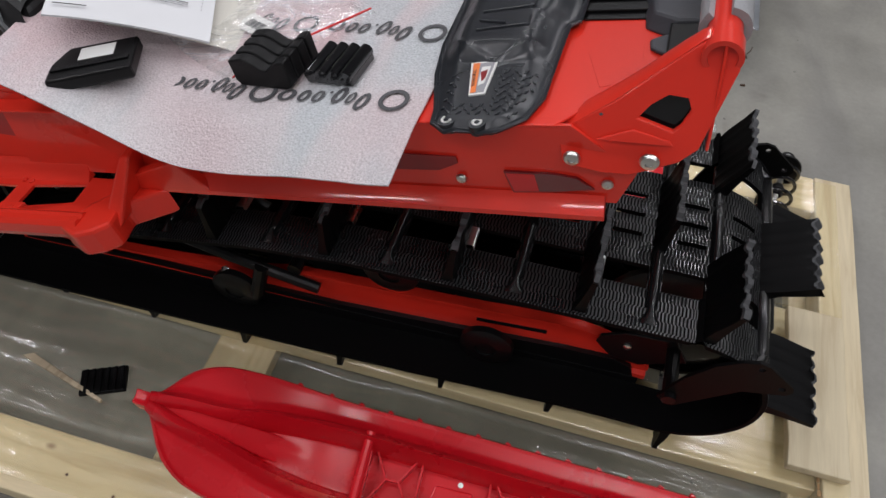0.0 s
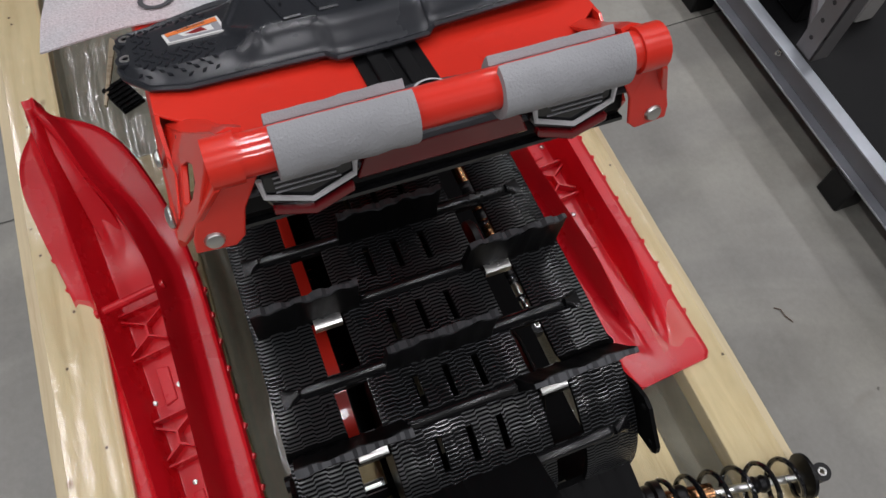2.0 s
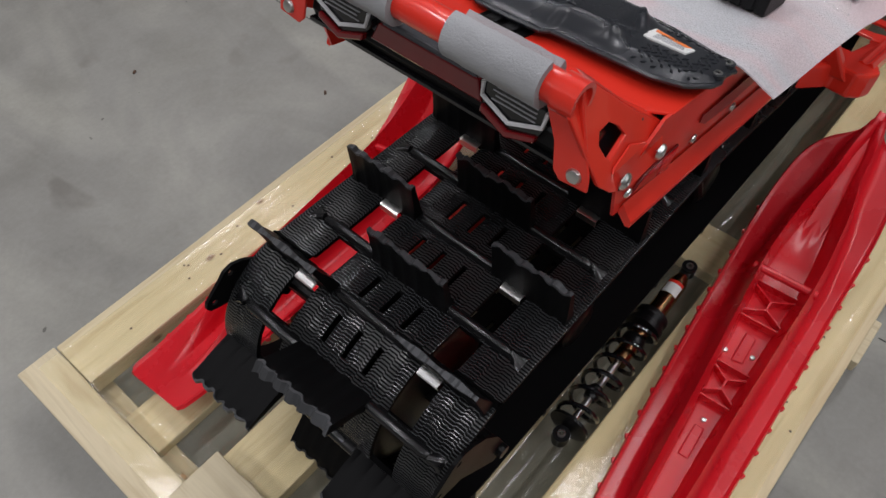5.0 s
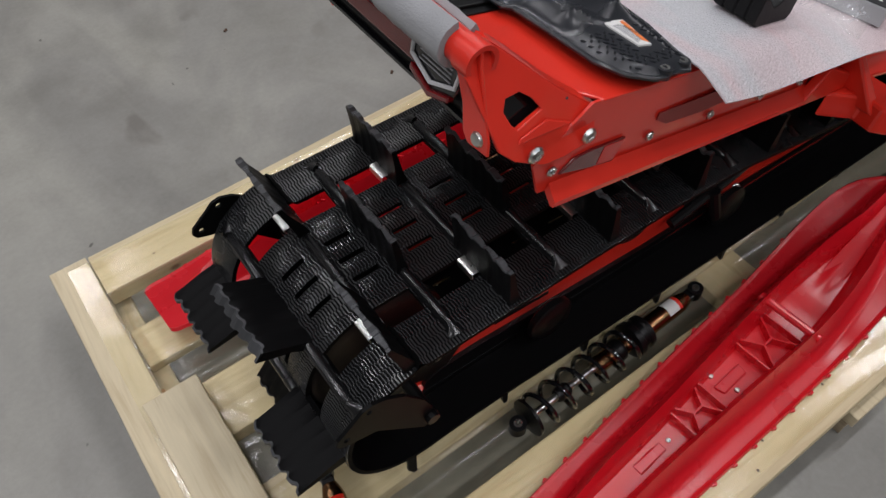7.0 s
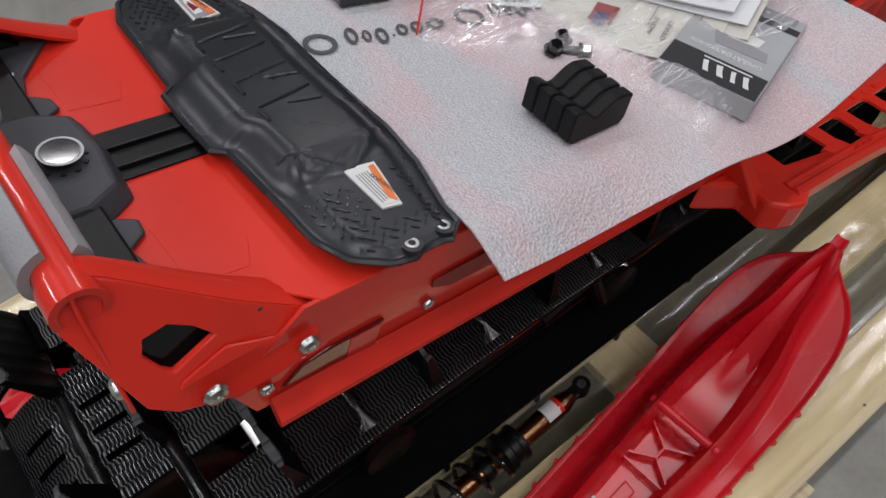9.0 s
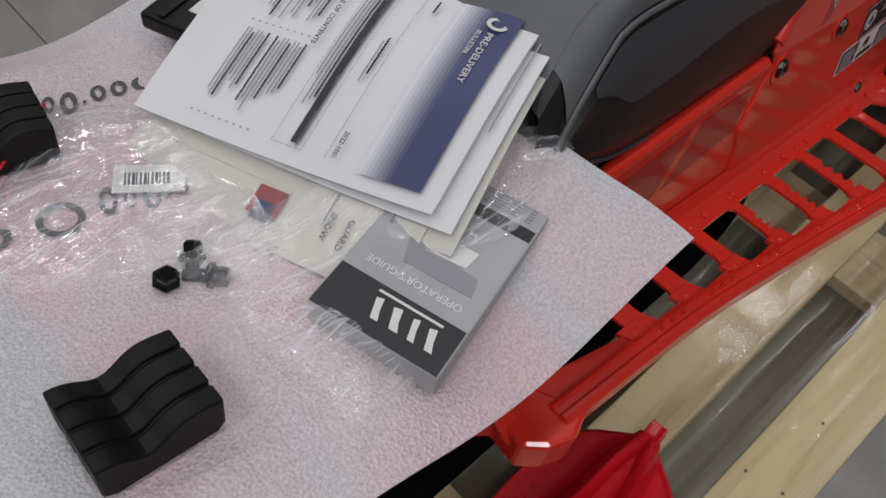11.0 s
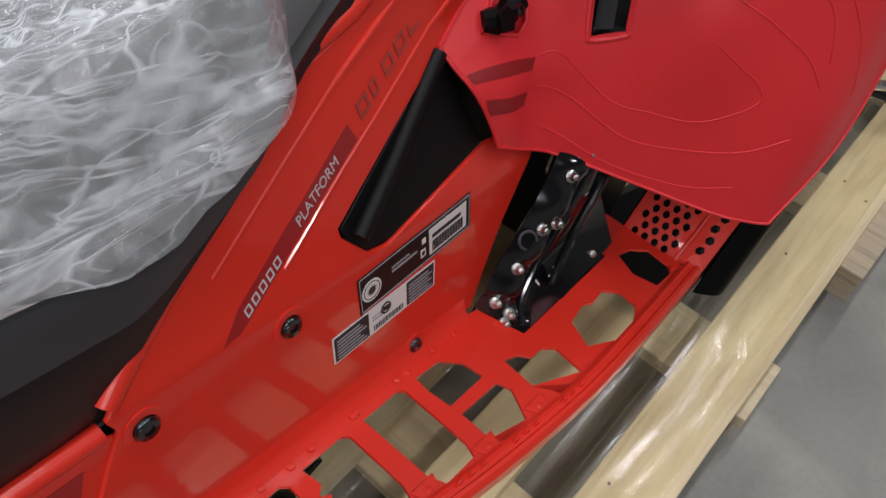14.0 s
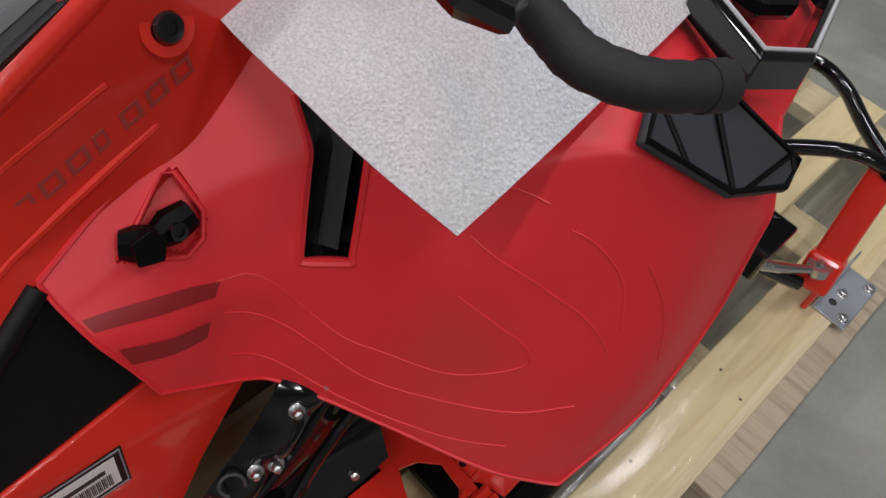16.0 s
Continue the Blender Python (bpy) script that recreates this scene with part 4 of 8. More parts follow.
for y in (-0.006,):
    b0 = pose(-0.088, y, 0.1532, 0, 0, 0)
    part("badge", ring_bm(0.0195, 0.0172, 0.0006, 28, b0), SILVER_INK, cover, "round silver badge", smooth=True, m=REAR)
    part("badge_disc", lathe([(0.0168, 0), (0.0168, 0.0008), (0.0001, 0.0009)], 24, b0), BLACK_GLOSS, cover, smooth=True, m=REAR)
    for k in range(10):
        a = k * 0.628
        part("badge_tooth", boxes((-0.0016, 0.0016, -0.0022, 0.0022, 0, 0.0018)), INK, cover, m=REAR_TOP @ b0 @ Matrix.Rotation(a, 4, "Z") @ Matrix.Translation((0.0205, 0, 0)))

# -- running boards --


def rail_y(u):
    """The outer edge of a running board."""
    return spline([(0.74, 0.352), (1.0, 0.362), (1.18, 0.382), (1.37, 0.406), (1.6, 0.438), (1.79, 0.452), (2.12, 0.447)], u)[0]


def teeth(p, q, n, amp):
    """A toothed edge from p to q."""
    out = []
    d = (q[0] - p[0], q[1] - p[1])
    ln = math.hypot(*d)
    nx, ny = -d[1] / ln, d[0] / ln
    for i in range(n):
        out.append((p[0] + d[0] * i / n, p[1] + d[1] * i / n))
        f = (i + 0.55) / n
        out.append((p[0] + d[0] * f + nx * amp, p[1] + d[1] * f + ny * amp))
    out.append(q)
    return out


BOARD_HOLES = []
for i, u in enumerate((0.937, 1.026, 1.121, 1.214, 1.311, 1.409, 1.506)):
    w = (0.06, 0.070, 0.076, 0.075, 0.075, 0.07, 0.07)[i]
    yo = rail_y(u + 0.03) - 0.033
    left = [(u, 0.273), (u - 0.004 + 0.006, yo - 0.022), (u + 0.012, yo)]
    if 3 <= i <= 5:
        left = [(u, 0.273)] + teeth((u + 0.004, 0.30), (u + 0.008, yo - 0.016), 4, 0.012) + [(u + 0.014, yo)]
    BOARD_HOLES.append(left + [(u + w - 0.006, yo), (u + w, yo - 0.02), (u + w, 0.279), (u + w - 0.008, 0.272)])
BOARD_HOLES.append([(1.6, 0.274), (1.645, 0.276), (1.668, 0.3), (1.672, 0.331), (1.602, 0.332), (1.598, 0.3)])
BOARD_HOLES.append([(1.604, 0.349), (1.678, 0.35), (1.684, 0.37), (1.662, 0.41), (1.616, 0.413), (1.603, 0.395)])
BOARD_HOLES.append([(1.714, 0.333), (1.738, 0.342), (1.75, 0.357), (1.775, 0.358), (1.79, 0.372), (1.786, 0.419), (1.735, 0.427), (1.71, 0.385)])
BOARD_HOLES.append([(1.85, 0.359), (1.895, 0.352), (1.91, 0.36), (1.945, 0.356), (1.966, 0.378), (1.962, 0.408), (1.93, 0.422), (1.875, 0.423), (1.83, 0.4)])
BOARD_HOLES.append([(2.04, 0.33), (2.07, 0.338), (2.095, 0.36), (2.09, 0.4), (2.075, 0.412), (2.03, 0.41), (2.02, 0.37)])
for s, nm in ((-1, "right"), (1, "left")):
    rb = new("running_board")
    rb.parent = sled
    tagged(rb, "red running board with toothed grip openings")
    first = [(0.80, 0.262), (0.905, 0.27), (0.908, 0.318), (0.885, 0.33), (0.80, 0.30)]
    edge = [(u, rail_y(u) - 0.028) for u in np.linspace(0.76, 2.11, 24)]
    outer = [(0.70, 0.2465)] + [(u, wall_y(u, 0.0)) for u in (0.8, 1.0, 1.3, 1.7)] + [(1.757, 0.252), (1.775, 0.325), (2.02, 0.318), (2.03, 0.262), (2.115, 0.262)] + edge[::-1] + [(0.70, 0.29)]
    deck = plate(outer, [first] + BOARD_HOLES, 0.005, lambda u, y, w, s=s: Vector((u, s * y, w - 0.0005)))
    part("deck", deck, RED, rb, bevel=0.0012, m=SLED)
    bm = bmesh.new()
    prof = [(-0.029, 0.0), (-0.029, 0.006), (-0.024, 0.009), (-0.02, 0.006), (-0.014, 0.006), (-0.011, 0.010), (-0.006, 0.010), (0.0, 0.004), (0.002, -0.012), (-0.004, -0.026), (-0.018, -0.03), (-0.026, -0.012)]
    sect = []
    for u in np.linspace(0.755, 2.118, 60):
        y = rail_y(u)
        sect.append([bm.verts.new((u, s * (y + dy), v)) for dy, v in prof])
    for a, c in zip(sect, sect[1:]):
        for k in range(len(prof)):
            bm.faces.new((a[k], a[(k + 1) % len(prof)], c[(k + 1) % len(prof)], c[k]))
    bm.faces.new(sect[0])
    bm.faces.new(sect[-1])
    part("outer_rail", bm, RED, rb, smooth=True, angle=28, m=SLED)
    # grip tabs and rivets along the rail and the inner edge
    for i in range(9):
        u = 0.91 + 0.0975 * i
        yr = rail_y(u) - 0.036
        part("rivet", lathe([(0.0062, 0), (0.0055, 0.0025), (0.002, 0.0035)], 10, pose(u, s * yr, 0)), RED, rb, smooth=True, m=SLED)
        part("rivet", lathe([(0.0058, 0), (0.005, 0.0022), (0.002, 0.003)], 10, pose(u + 0.005, s * 0.2615, 0)), RED, rb, smooth=True, m=SLED)
        part("gusset", prism([(u - 0.02, s * (yr - 0.012)), (u + 0.02, s * (yr - 0.012)), (u + 0.008, s * (yr + 0.016)), (u - 0.008, s * (yr + 0.016))], -0.006, 0.0022, flat_xy), RED, rb, bevel=0.0012, m=SLED)
        for k in range(3):
            uu = u + 0.022 + 0.02 * k
            part("grip_tooth", prism([(uu, 0.006), (uu + 0.012, 0.006), (uu + 0.009, 0.0125), (uu + 0.003, 0.0125)], s * (rail_y(uu) - 0.0205), s * (rail_y(uu) - 0.0175)), RED, rb, m=SLED)
    # folded cap at the rear end
    cap = [(0.64, 0.262), (0.705, 0.30), (0.70, 0.34), (0.722, 0.358), (0.752, 0.368), (0.79, 0.352), (0.76, 0.30), (0.72, 0.262)]
    part("end_cap", prism([(u, s * y) for u, y in cap], -0.045, 0.004, flat_xy), RED, rb, bevel=0.006, m=SLED)
    part("end_web", prism([(0.56, 0.0), (0.74, 0.0), (0.74, 0.015), (0.60, 0.06)], s * 0.247, s * 0.264), RED, rb, bevel=0.003, m=SLED)
    # grip rib that climbs the rear end of the foot well
    part("rear_rib", prism([(0.70, -0.02), (0.735, -0.02), (0.69, 0.07), (0.672, 0.07)], s * 0.252, s * 0.33, lambda p, w, s=s: (p[0], w - s * 0.9 * max(0.0, p[1]), p[1])), RED, rb, bevel=0.005, m=SLED)

# ---- packing and loose parts ----
for y0, y1 in ((0.034, 0.153), (-0.165, -0.042)):
    sleeve = thing("foam_sleeve", "grey foam sleeve with a slit, clipped round the red bumper tube", "foam sleeve", group="foam sleeves")
    bm = bmesh.new()
    rows = []
    n, segs = 16, 26
    for i in range(n + 1):
        y = y0 + (y1 - y0) * i / n
        ring = []
        for rad in (0.0189, 0.0275):
            for k in range(segs + 1):
                kk = k if rad > 0.02 else segs - k
                a = radians(104 + 306 * kk / segs)
                r = rad + (0.0012 * noise.noise((y * 60, a * 2, y0)) if rad > 0.02 else 0)
                ring.append(bm.verts.new((-0.143 + r * math.cos(a), y, 0.182 + r * math.sin(a))))
        rows.append(ring)
    for a, c in zip(rows, rows[1:]):
        for k in range(len(a)):
            bm.faces.new((a[k], a[(k + 1) % len(a)], c[(k + 1) % len(a)], c[k]))
    bm.faces.new(rows[0])
    bm.faces.new(rows[-1])
    part("sleeve", bm, GREY_FOAM, sleeve, smooth=True, angle=50, m=REAR)

# -- foam sheet over the tunnel --


def sheet_point(a, c):
    u0 = 0.196 + 0.022 * c
    u1 = 0.856 - 0.034 * smoothstep(0.0, 0.4, c)
    u = u0 + (u1 - u0) * a - 0.006 * math.sin(c * 3.0) * (1 - a)
    y0 = -0.311 - 0.028 * a + 0.006 * math.sin(a * 7)
    y1 = 0.343 - 0.02 * a - 0.03 * smoothstep(0.3, 0.75, a) + 0.004 * math.sin(a * 11 + 1)
    y = y0 + (y1 - y0) * c
    rise = smoothstep(0.55, 1.08, (u - 0.206) / 0.65)
    v = 0.1345 + 0.125 * rise * (0.72 + 0.28 * smoothstep(0.12, 0.45, c))
    v += 0.014 * smoothstep(0.05, -0.24, y) * (1 - smoothstep(0.5, 0.9, a))
    over = max(0.0, abs(y) - 0.262)
    v -= over * ((0.12 + 0.3 * smoothstep(0.1, 0.5, a) * smoothstep(0.75, 0.5, a)) if y > 0 else 0.35 + 0.25 * math.sin(a * 9)) * (1 - 0.8 * smoothstep(0.5, 0.9, a))
    v += 0.0022 * max(-0.3, noise.noise((u * 7, y * 7, 2.0))) + 0.001 * noise.noise((u * 22, y * 22, 5.0))
    return (u, y, max(v, 0.1358) if abs(y) < 0.262 else v)


sheet = thing("foam_sheet", "white packing foam sheet with dark print, laid over the tunnel", "foam sheet")
part("sheet", thicken(grid(60, 50, sheet_point), 0.002), SHEET, sheet, smooth=True, m=SLED)


def sheet_v(u, y):
    c = (y + 0.32) / 0.66
    a = (u - 0.206) / (0.65 - 0.034 * smoothstep(0.0, 0.4, c))
    return sheet_point(min(1, max(0, a)), c)[2]


def sheet_print(u, y, ang, size):
    """A printed mark: a toothed ring and seven slanted bars in its row."""
    m0 = Matrix.Translation((u, y, sheet_v(u, y) + 0.0026)) @ Matrix.Rotation(radians(ang), 4, "Z")
    ring = ring_bm(0.6 * size, 0.42 * size, 0.0003, 20)
    part("print_ring", ring, PRINT, sheet, m=SLED @ m0)
    x = 0.9 * size
    for k, (w, h, up) in enumerate(((0.5, 1.0, 0), (0.36, 0.68, 0), (0.5, 0.95, -0.27), (0.12, 0.14, 0), (0.46, 0.68, 0), (0.5, 0.68, 0), (0.78, 0.68, 0))):
        def oval(r):
            return [(x + size * (0.5 * w + 0.2 * (up + 0.5 * h + 0.5 * h * r * math.sin(q)) + 0.5 * w * r * math.cos(q)), size * (up + 0.5 * h + 0.5 * h * (1 - (1 - r) * 0.6) * math.sin(q) - 0.34)) for q in np.linspace(0, 5.76, 12)]

        pl = plate(oval(1.0), [oval(0.45)] if h > 0.3 else [], 0.0003, lambda a, b, w_: Vector((a, b, w_)))
        part("print_bar", pl, PRINT, sheet, m=SLED @ m0)
        x += (w + 0.13) * size


for u, y, ang in ((0.244, 0.07, -8), (0.252, 0.213, -3), (0.446, 0.2, -8), (0.45, 0.042, -8)):
    sheet_print(u, y, ang, 0.034)

# -- black guard lying across the tunnel --
GUARD_AT = SLED @ pose(0.014, 0, 0.0045, -1.6)
guard = thing("snow_guard", "black moulded plastic guard with warning labels, lying across the tunnel", "plastic guard")
G_OUT = [(0.20, 0.0), (0.203, 0.1), (0.196, 0.16), (0.178, 0.225), (0.176, 0.247), (0.157, 0.262), (0.143, 0.256), (0.128, 0.258), (0.112, 0.262), (0.095, 0.258), (0.066, 0.236), (0.052, 0.2), (0.05, 0.14), (0.046, 0.06), (0.034, 0.05), (0.032, 0.0)]
G_ALL = G_OUT + [(u, -y) for u, y in G_OUT[::-1][1:-1]]


def guard_half(y):
    """The guard's rear and front edges at a place across the sled."""
    y = abs(y)
    rear = spline([(0, 0.032), (0.05, 0.034), (0.062, 0.046), (0.14, 0.05), (0.2, 0.053), (0.236, 0.067), (0.262, 0.1)], y)[0]
    front = spline([(0, 0.203), (0.1, 0.203), (0.16, 0.196), (0.225, 0.179), (0.25, 0.172), (0.262, 0.15)], y)[0]
    return rear, front


def guard_point(a, c):
    y = -0.262 + 0.524 * c
    rear, front = guard_half(y)
    u = rear + (front - rear) * a
    rim = min(1.0, 4.5 * min(a, 1 - a) + 0.0)
    pod = smoothstep(0.15, 0.115, abs(y)) * smoothstep(0.02, 0.28, a) * smoothstep(0.99, 0.72, a)
    ends = smoothstep(0.262, 0.245, abs(y))
    v = 0.139 + 0.010 * smoothstep(0, 1, rim) * ends + 0.013 * pod
    ridge = 0.004 * math.exp(-(((abs(y) - 0.15 + 0.10 * abs(a - 0.5)) / 0.004) ** 2)) * smoothstep(0.1, 0.2, a) * smoothstep(0.95, 0.85, a)
    return (u, y, v + ridge)


part("shell", thicken(grid(40, 110, guard_point), 0.004), GUARD, guard, smooth=True, m=GUARD_AT)
part("rim", tube([(u, y, 0.1385) for u, y in G_ALL], 0.0035, 6, closed=True), GUARD, guard, smooth=True, m=GUARD_AT)
for s in (1, -1):
    for u, y in ((0.118, 0.253), (0.156, 0.25)):
        part("eyelet", ring_bm(0.0105, 0.0055, 0.013, 18, pose(u, s * y, 0.1335)), GUARD, guard, smooth=True, m=GUARD_AT)
        part("eyelet_hole", ring_bm(0.0065, 0.0035, 0.0012, 14, pose(u, s * y, 0.1462)), STEEL, guard, smooth=True, m=GUARD_AT)
    lab = [(0.117, 0.146), (0.15, 0.151), (0.138, 0.212), (0.119, 0.208)]
    part("label_frame", prism([(u, s * y) for u, y in lab], 0.1475, 0.1512, flat_xy), WHITE, guard, m=GUARD_AT)
    part("label_field", prism([(0.12, s * 0.149), (0.146, s * 0.154), (0.1355, s * 0.208), (0.121, s * 0.205)], 0.1513, 0.1518, flat_xy), INK_GREY if s > 0 else WHITE, guard, m=GUARD_AT)
    if s > 0:
        band = [(0.138, 0.152), (0.1465, 0.1535), (0.1365, 0.209), (0.1305, 0.207)]
    else:
        band = [(0.14, 0.155), (0.1465, 0.1545), (0.137, 0.208), (0.1315, 0.2)]
    part("label_band", prism([(u, s * y) for u, y in band], 0.1519, 0.1523, flat_xy), ORANGE, guard, "orange warning band", m=GUARD_AT)
    words("WARNING", 0.0065, INK, guard, GUARD_AT @ pose(0.1388, s * 0.181, 0.1524, 0, 0, -81 if s > 0 else 101))
    if s > 0:
        part("pictogram", prism([(0.123, 0.158), (0.134, 0.16), (0.131, 0.195), (0.124, 0.19)], 0.1519, 0.1522, flat_xy), WHITE, guard, m=GUARD_AT)
        part("pictogram", prism([(0.125, 0.165), (0.133, 0.17), (0.128, 0.188), (0.1245, 0.18)], 0.1523, 0.1526, flat_xy), RED_DARK, guard, m=GUARD_AT)
    else:
        for k in range(5):
            part("print_line", boxes((0.1225 + 0.003 * k, 0.1237 + 0.003 * k, -0.203 + 0.001 * k, -0.16, 0.1519, 0.1522)), INK_GREY, guard, m=GUARD_AT)
    # diamond grip studs on both ends
    for i in range(9):
        for j in range(12):
            u, y = 0.066 + 0.0118 * i + (0.0059 if j % 2 else 0), 0.166 + 0.0068 * j
            rear, front = guard_half(y)
            if not rear + 0.012 < u < front - 0.012:
                continue
            if 0.108 < u < 0.158 and 0.135 < y < 0.222 and u > 0.112:
                continue
            v = guard_point((u - rear) / (front - rear), (s * y + 0.262) / 0.524)[2]
            part("grip_stud", prism([(-0.0042, 0), (0, -0.0016), (0.0042, 0), (0, 0.0016)], -0.0005, 0.0012, flat_xy), GUARD, guard, m=GUARD_AT @ pose(u, s * y, v, 0, 0, 45 if (i + j) % 2 else -45))
# moulded letter-like ridges on the pod, as plain strokes
for k, (y, w) in enumerate(((0.085, 0.03), (0.045, 0.032), (0.002, 0.034), (-0.045, 0.034))):
    for p, q in (((0.155, y + w / 2), (0.09, y + w / 2 - 0.012)), ((0.09, y + w / 2 - 0.012), (0.09, y - w / 2)), ((0.155, y - w / 2 + 0.01), (0.12, y))):
        if k == 1 and p[1] == y - w / 2 + 0.01:
            continue
        pts = []
        for i in range(7):
            f = i / 6
            u, yy = p[0] + (q[0] - p[0]) * f, p[1] + (q[1] - p[1]) * f
            rear, front = guard_half(yy)
            pts.append((u, yy, guard_point((u - rear) / (front - rear), (yy + 0.262) / 0.524)[2] + 0.0008))
        part("moulded_stroke", tube(pts, 0.0018, 6), GUARD, guard, smooth=True, m=GUARD_AT)

# -- saddle-shaped riser blocks and a ribbed clamp --


def riser(name, m, label):
    """A block with a wide round saddle in its top and three grooves across."""
    root = thing(name, label, "riser block", m=m, group="riser blocks")
    L, W, H = 0.092, 0.074, 0.043
    top = lambda x: H - 0.016 * math.exp(-(((x + 0.010) / 0.017) ** 2)) - 0.004 * smoothstep(0.02, 0.05, x)
    widths = [(-W / 2, -W / 2 + 0.0165), (-W / 2 + 0.019, -0.0012), (0.0012, W / 2 - 0.019), (W / 2 - 0.0165, W / 2)]
    for y0, y1 in widths:
        pts = [(-L / 2, 0.006), (-L / 2 + 0.01, 0.0), (L / 2 - 0.006, 0.0), (L / 2, 0.008)] + [(L / 2 - L * i / 16, top(L / 2 - L * i / 16)) for i in range(17)]
        part("block", prism(pts, y0, y1), BLACK_MATT, root, smooth=True, angle=30, bevel=0.002)
    pts = [(-L / 2 + 0.002, 0.008), (-L / 2 + 0.012, 0.002), (L / 2 - 0.008, 0.002), (L / 2 - 0.002, 0.01)] + [(L / 2 - 0.002 - (L - 0.004) * i / 16, top(L / 2 - L * i / 16) - 0.003) for i in range(17)]
    part("core", prism(pts, -W / 2 + 0.003, W / 2 - 0.003), BLACK_MATT, root, smooth=True, angle=30)
    return root


riser("riser_block", SLED @ pose(0.409, -0.181, sheet_v(0.407, -0.179) + 0.002, 0, 0, 0), "black rubber riser block with a saddle top on white foam")
riser("riser_block", SLED @ pose(0.443, 0.154, sheet_v(0.46, 0.148) + 0.002, 0, 0, -7), "black rubber riser block beside a ribbed clamp")
clamp = thing("ribbed_clamp", "black anodised clamp with four round ribs on white foam", "clamp", m=SLED @ pose(0.349, 0.152, sheet_v(0.35, 0.16) + 0.002, 0, 0, -8))
part("base", boxes((-0.036, 0.036, -0.031, 0.031, 0.0, 0.012)), BLACK_GLOSS, clamp, bevel=0.002)
for k in range(4):
    part("rib", tube([(-0.027 + 0.018 * k, -0.032, 0.013), (-0.027 + 0.018 * k, 0.032, 0.013)], 0.0092, 14), BLACK_GLOSS, clamp, smooth=True)
kit = thing("parts_box", "small black plastic box with a white label", "box", m=SLED @ pose(0.695, 0.206, sheet_v(0.695, 0.206) + 0.002, 0, -4, 24))
part("body", boxes((-0.06, 0.06, -0.04, 0.04, 0.0, 0.02)), BLACK, kit, bevel=0.004)
part("lid_ridge", boxes((-0.055, 0.055, 0.012, 0.02, 0.02, 0.023)), BLACK, kit, bevel=0.001)
part("label", boxes((-0.03, 0.02, -0.03, 0.0, 0.0202, 0.0208)), WHITE, kit)

# -- papers --


def page(name, label, corners, material, curl, parent=None, thick=0.0012):
    A, B, C, D = [Vector(c) for c in corners]

    def at(a, c):
        p = A.lerp(B, a).lerp(D.lerp(C, a), c)
        p.z += curl * ((2 * c - 1) ** 2) + 0.5 * curl * math.sin(a * 5 + c * 2) + 0.01 * math.sin(a * math.pi)
        return p

    root = thing(name, label, "papers", m=SLED)
    part("sheet", thicken(grid(16, 16, at), thick), material, root, smooth=True)
    return root, at


PAGE = ((0.869, -0.113, 0.300), (0.676, -0.182, 0.210), (0.563, 0.121, 0.158), (0.752, 0.190, 0.252))
bull, at_b = page("bulletin", "stack of white printed pages with a navy header, fanned on foam", PAGE, PAPER, 0.004, thick=0.003)


def on_page(at, a0, a1, c0, c1, material, parent, name, lift=0.0008):
    bm = grid(6, 6, lambda i, j: at(a0 + (a1 - a0) * i, c0 + (c1 - c0) * j) + Vector((0, 0, lift + 0.0036)))
    return part(name, bm, material, parent, smooth=True)


on_page(at_b, 0.07, 0.95, 0.055, 0.15, NAVY, bull, "header")
for k in range(8):
    on_page(at_b, 0.07, 0.95, 0.15 + 0.012 * k, 0.162 + 0.012 * k, NAVY_FADE[k], bull, "header_fade")


def page_words(text, size, a, c, at, material, parent, turn=0.0, lift=0.0016):
    o = at(a, c)
    ex = (at(min(1, a + 0.1), c) - at(a - 0.1, c)).normalized()
    ey = (at(a, c - 0.06) - at(a, c + 0.06)).normalized()
    ez = ex.cross(ey).normalized()
    ey = ez.cross(ex)
    m = Matrix((ex, ey, ez)).transposed().to_4x4()
    m.translation = o + ez * (lift + 0.0036)
    words(text, size, material, parent, m, "printed_word")


page_words("PRE-DELIVERY", 0.0096, 0.345, 0.118, at_b, WHITE, bull)
page_words("BULLETIN", 0.0068, 0.27, 0.152, at_b, WHITE, bull)
page_words("TABLE OF CONTENTS", 0.0074, 0.32, 0.585, at_b, INK, bull)
page_words("2022-1001", 0.0066, 0.86, 0.33, at_b, INK, bull)
ringp = ring_bm(0.0105, 0.0062, 0.0003, 20)
ob = part("header_seal", ringp, WHITE, bull)
ob.matrix_basis = Matrix.Translation(at_b(0.155, 0.118) + Vector((0, 0, 0.0054)))
on_page(at_b, 0.1, 0.92, 0.452, 0.476, INK, bull, "black_bar", 0.001)
for c in (0.355, 0.43, 0.455, 0.53):
    on_page(at_b, 0.08, 0.94, c, c + 0.0016, INK_GREY, bull, "rule", 0.001)
for a in (0.08, 0.17, 0.938):
    on_page(at_b, a, a + 0.002, 0.43, 0.53, INK_GREY, bull, "rule", 0.001)
random.seed(11)
for a0, a1, c0, n in ((0.1, 0.2, 0.31, 1), (0.36, 0.6, 0.378, 2), (0.12, 0.9, 0.482, 4), (0.1, 0.42, 0.625, 10), (0.1, 0.42, 0.77, 6), (0.5, 0.9, 0.60, 9), (0.5, 0.85, 0.73, 7), (0.06, 0.3, 0.93, 1)):
    for k in range(n):
        on_page(at_b, a0 + 0.02 * (k % 3 == 1), a0 + (a1 - a0) * random.uniform(0.55, 1.0), c0 + 0.0125 * k, c0 + 0.0125 * k + (0.005 if k % 4 else 0.0066), INK_GREY if k % 4 else INK, bull, "text_line", 0.001)
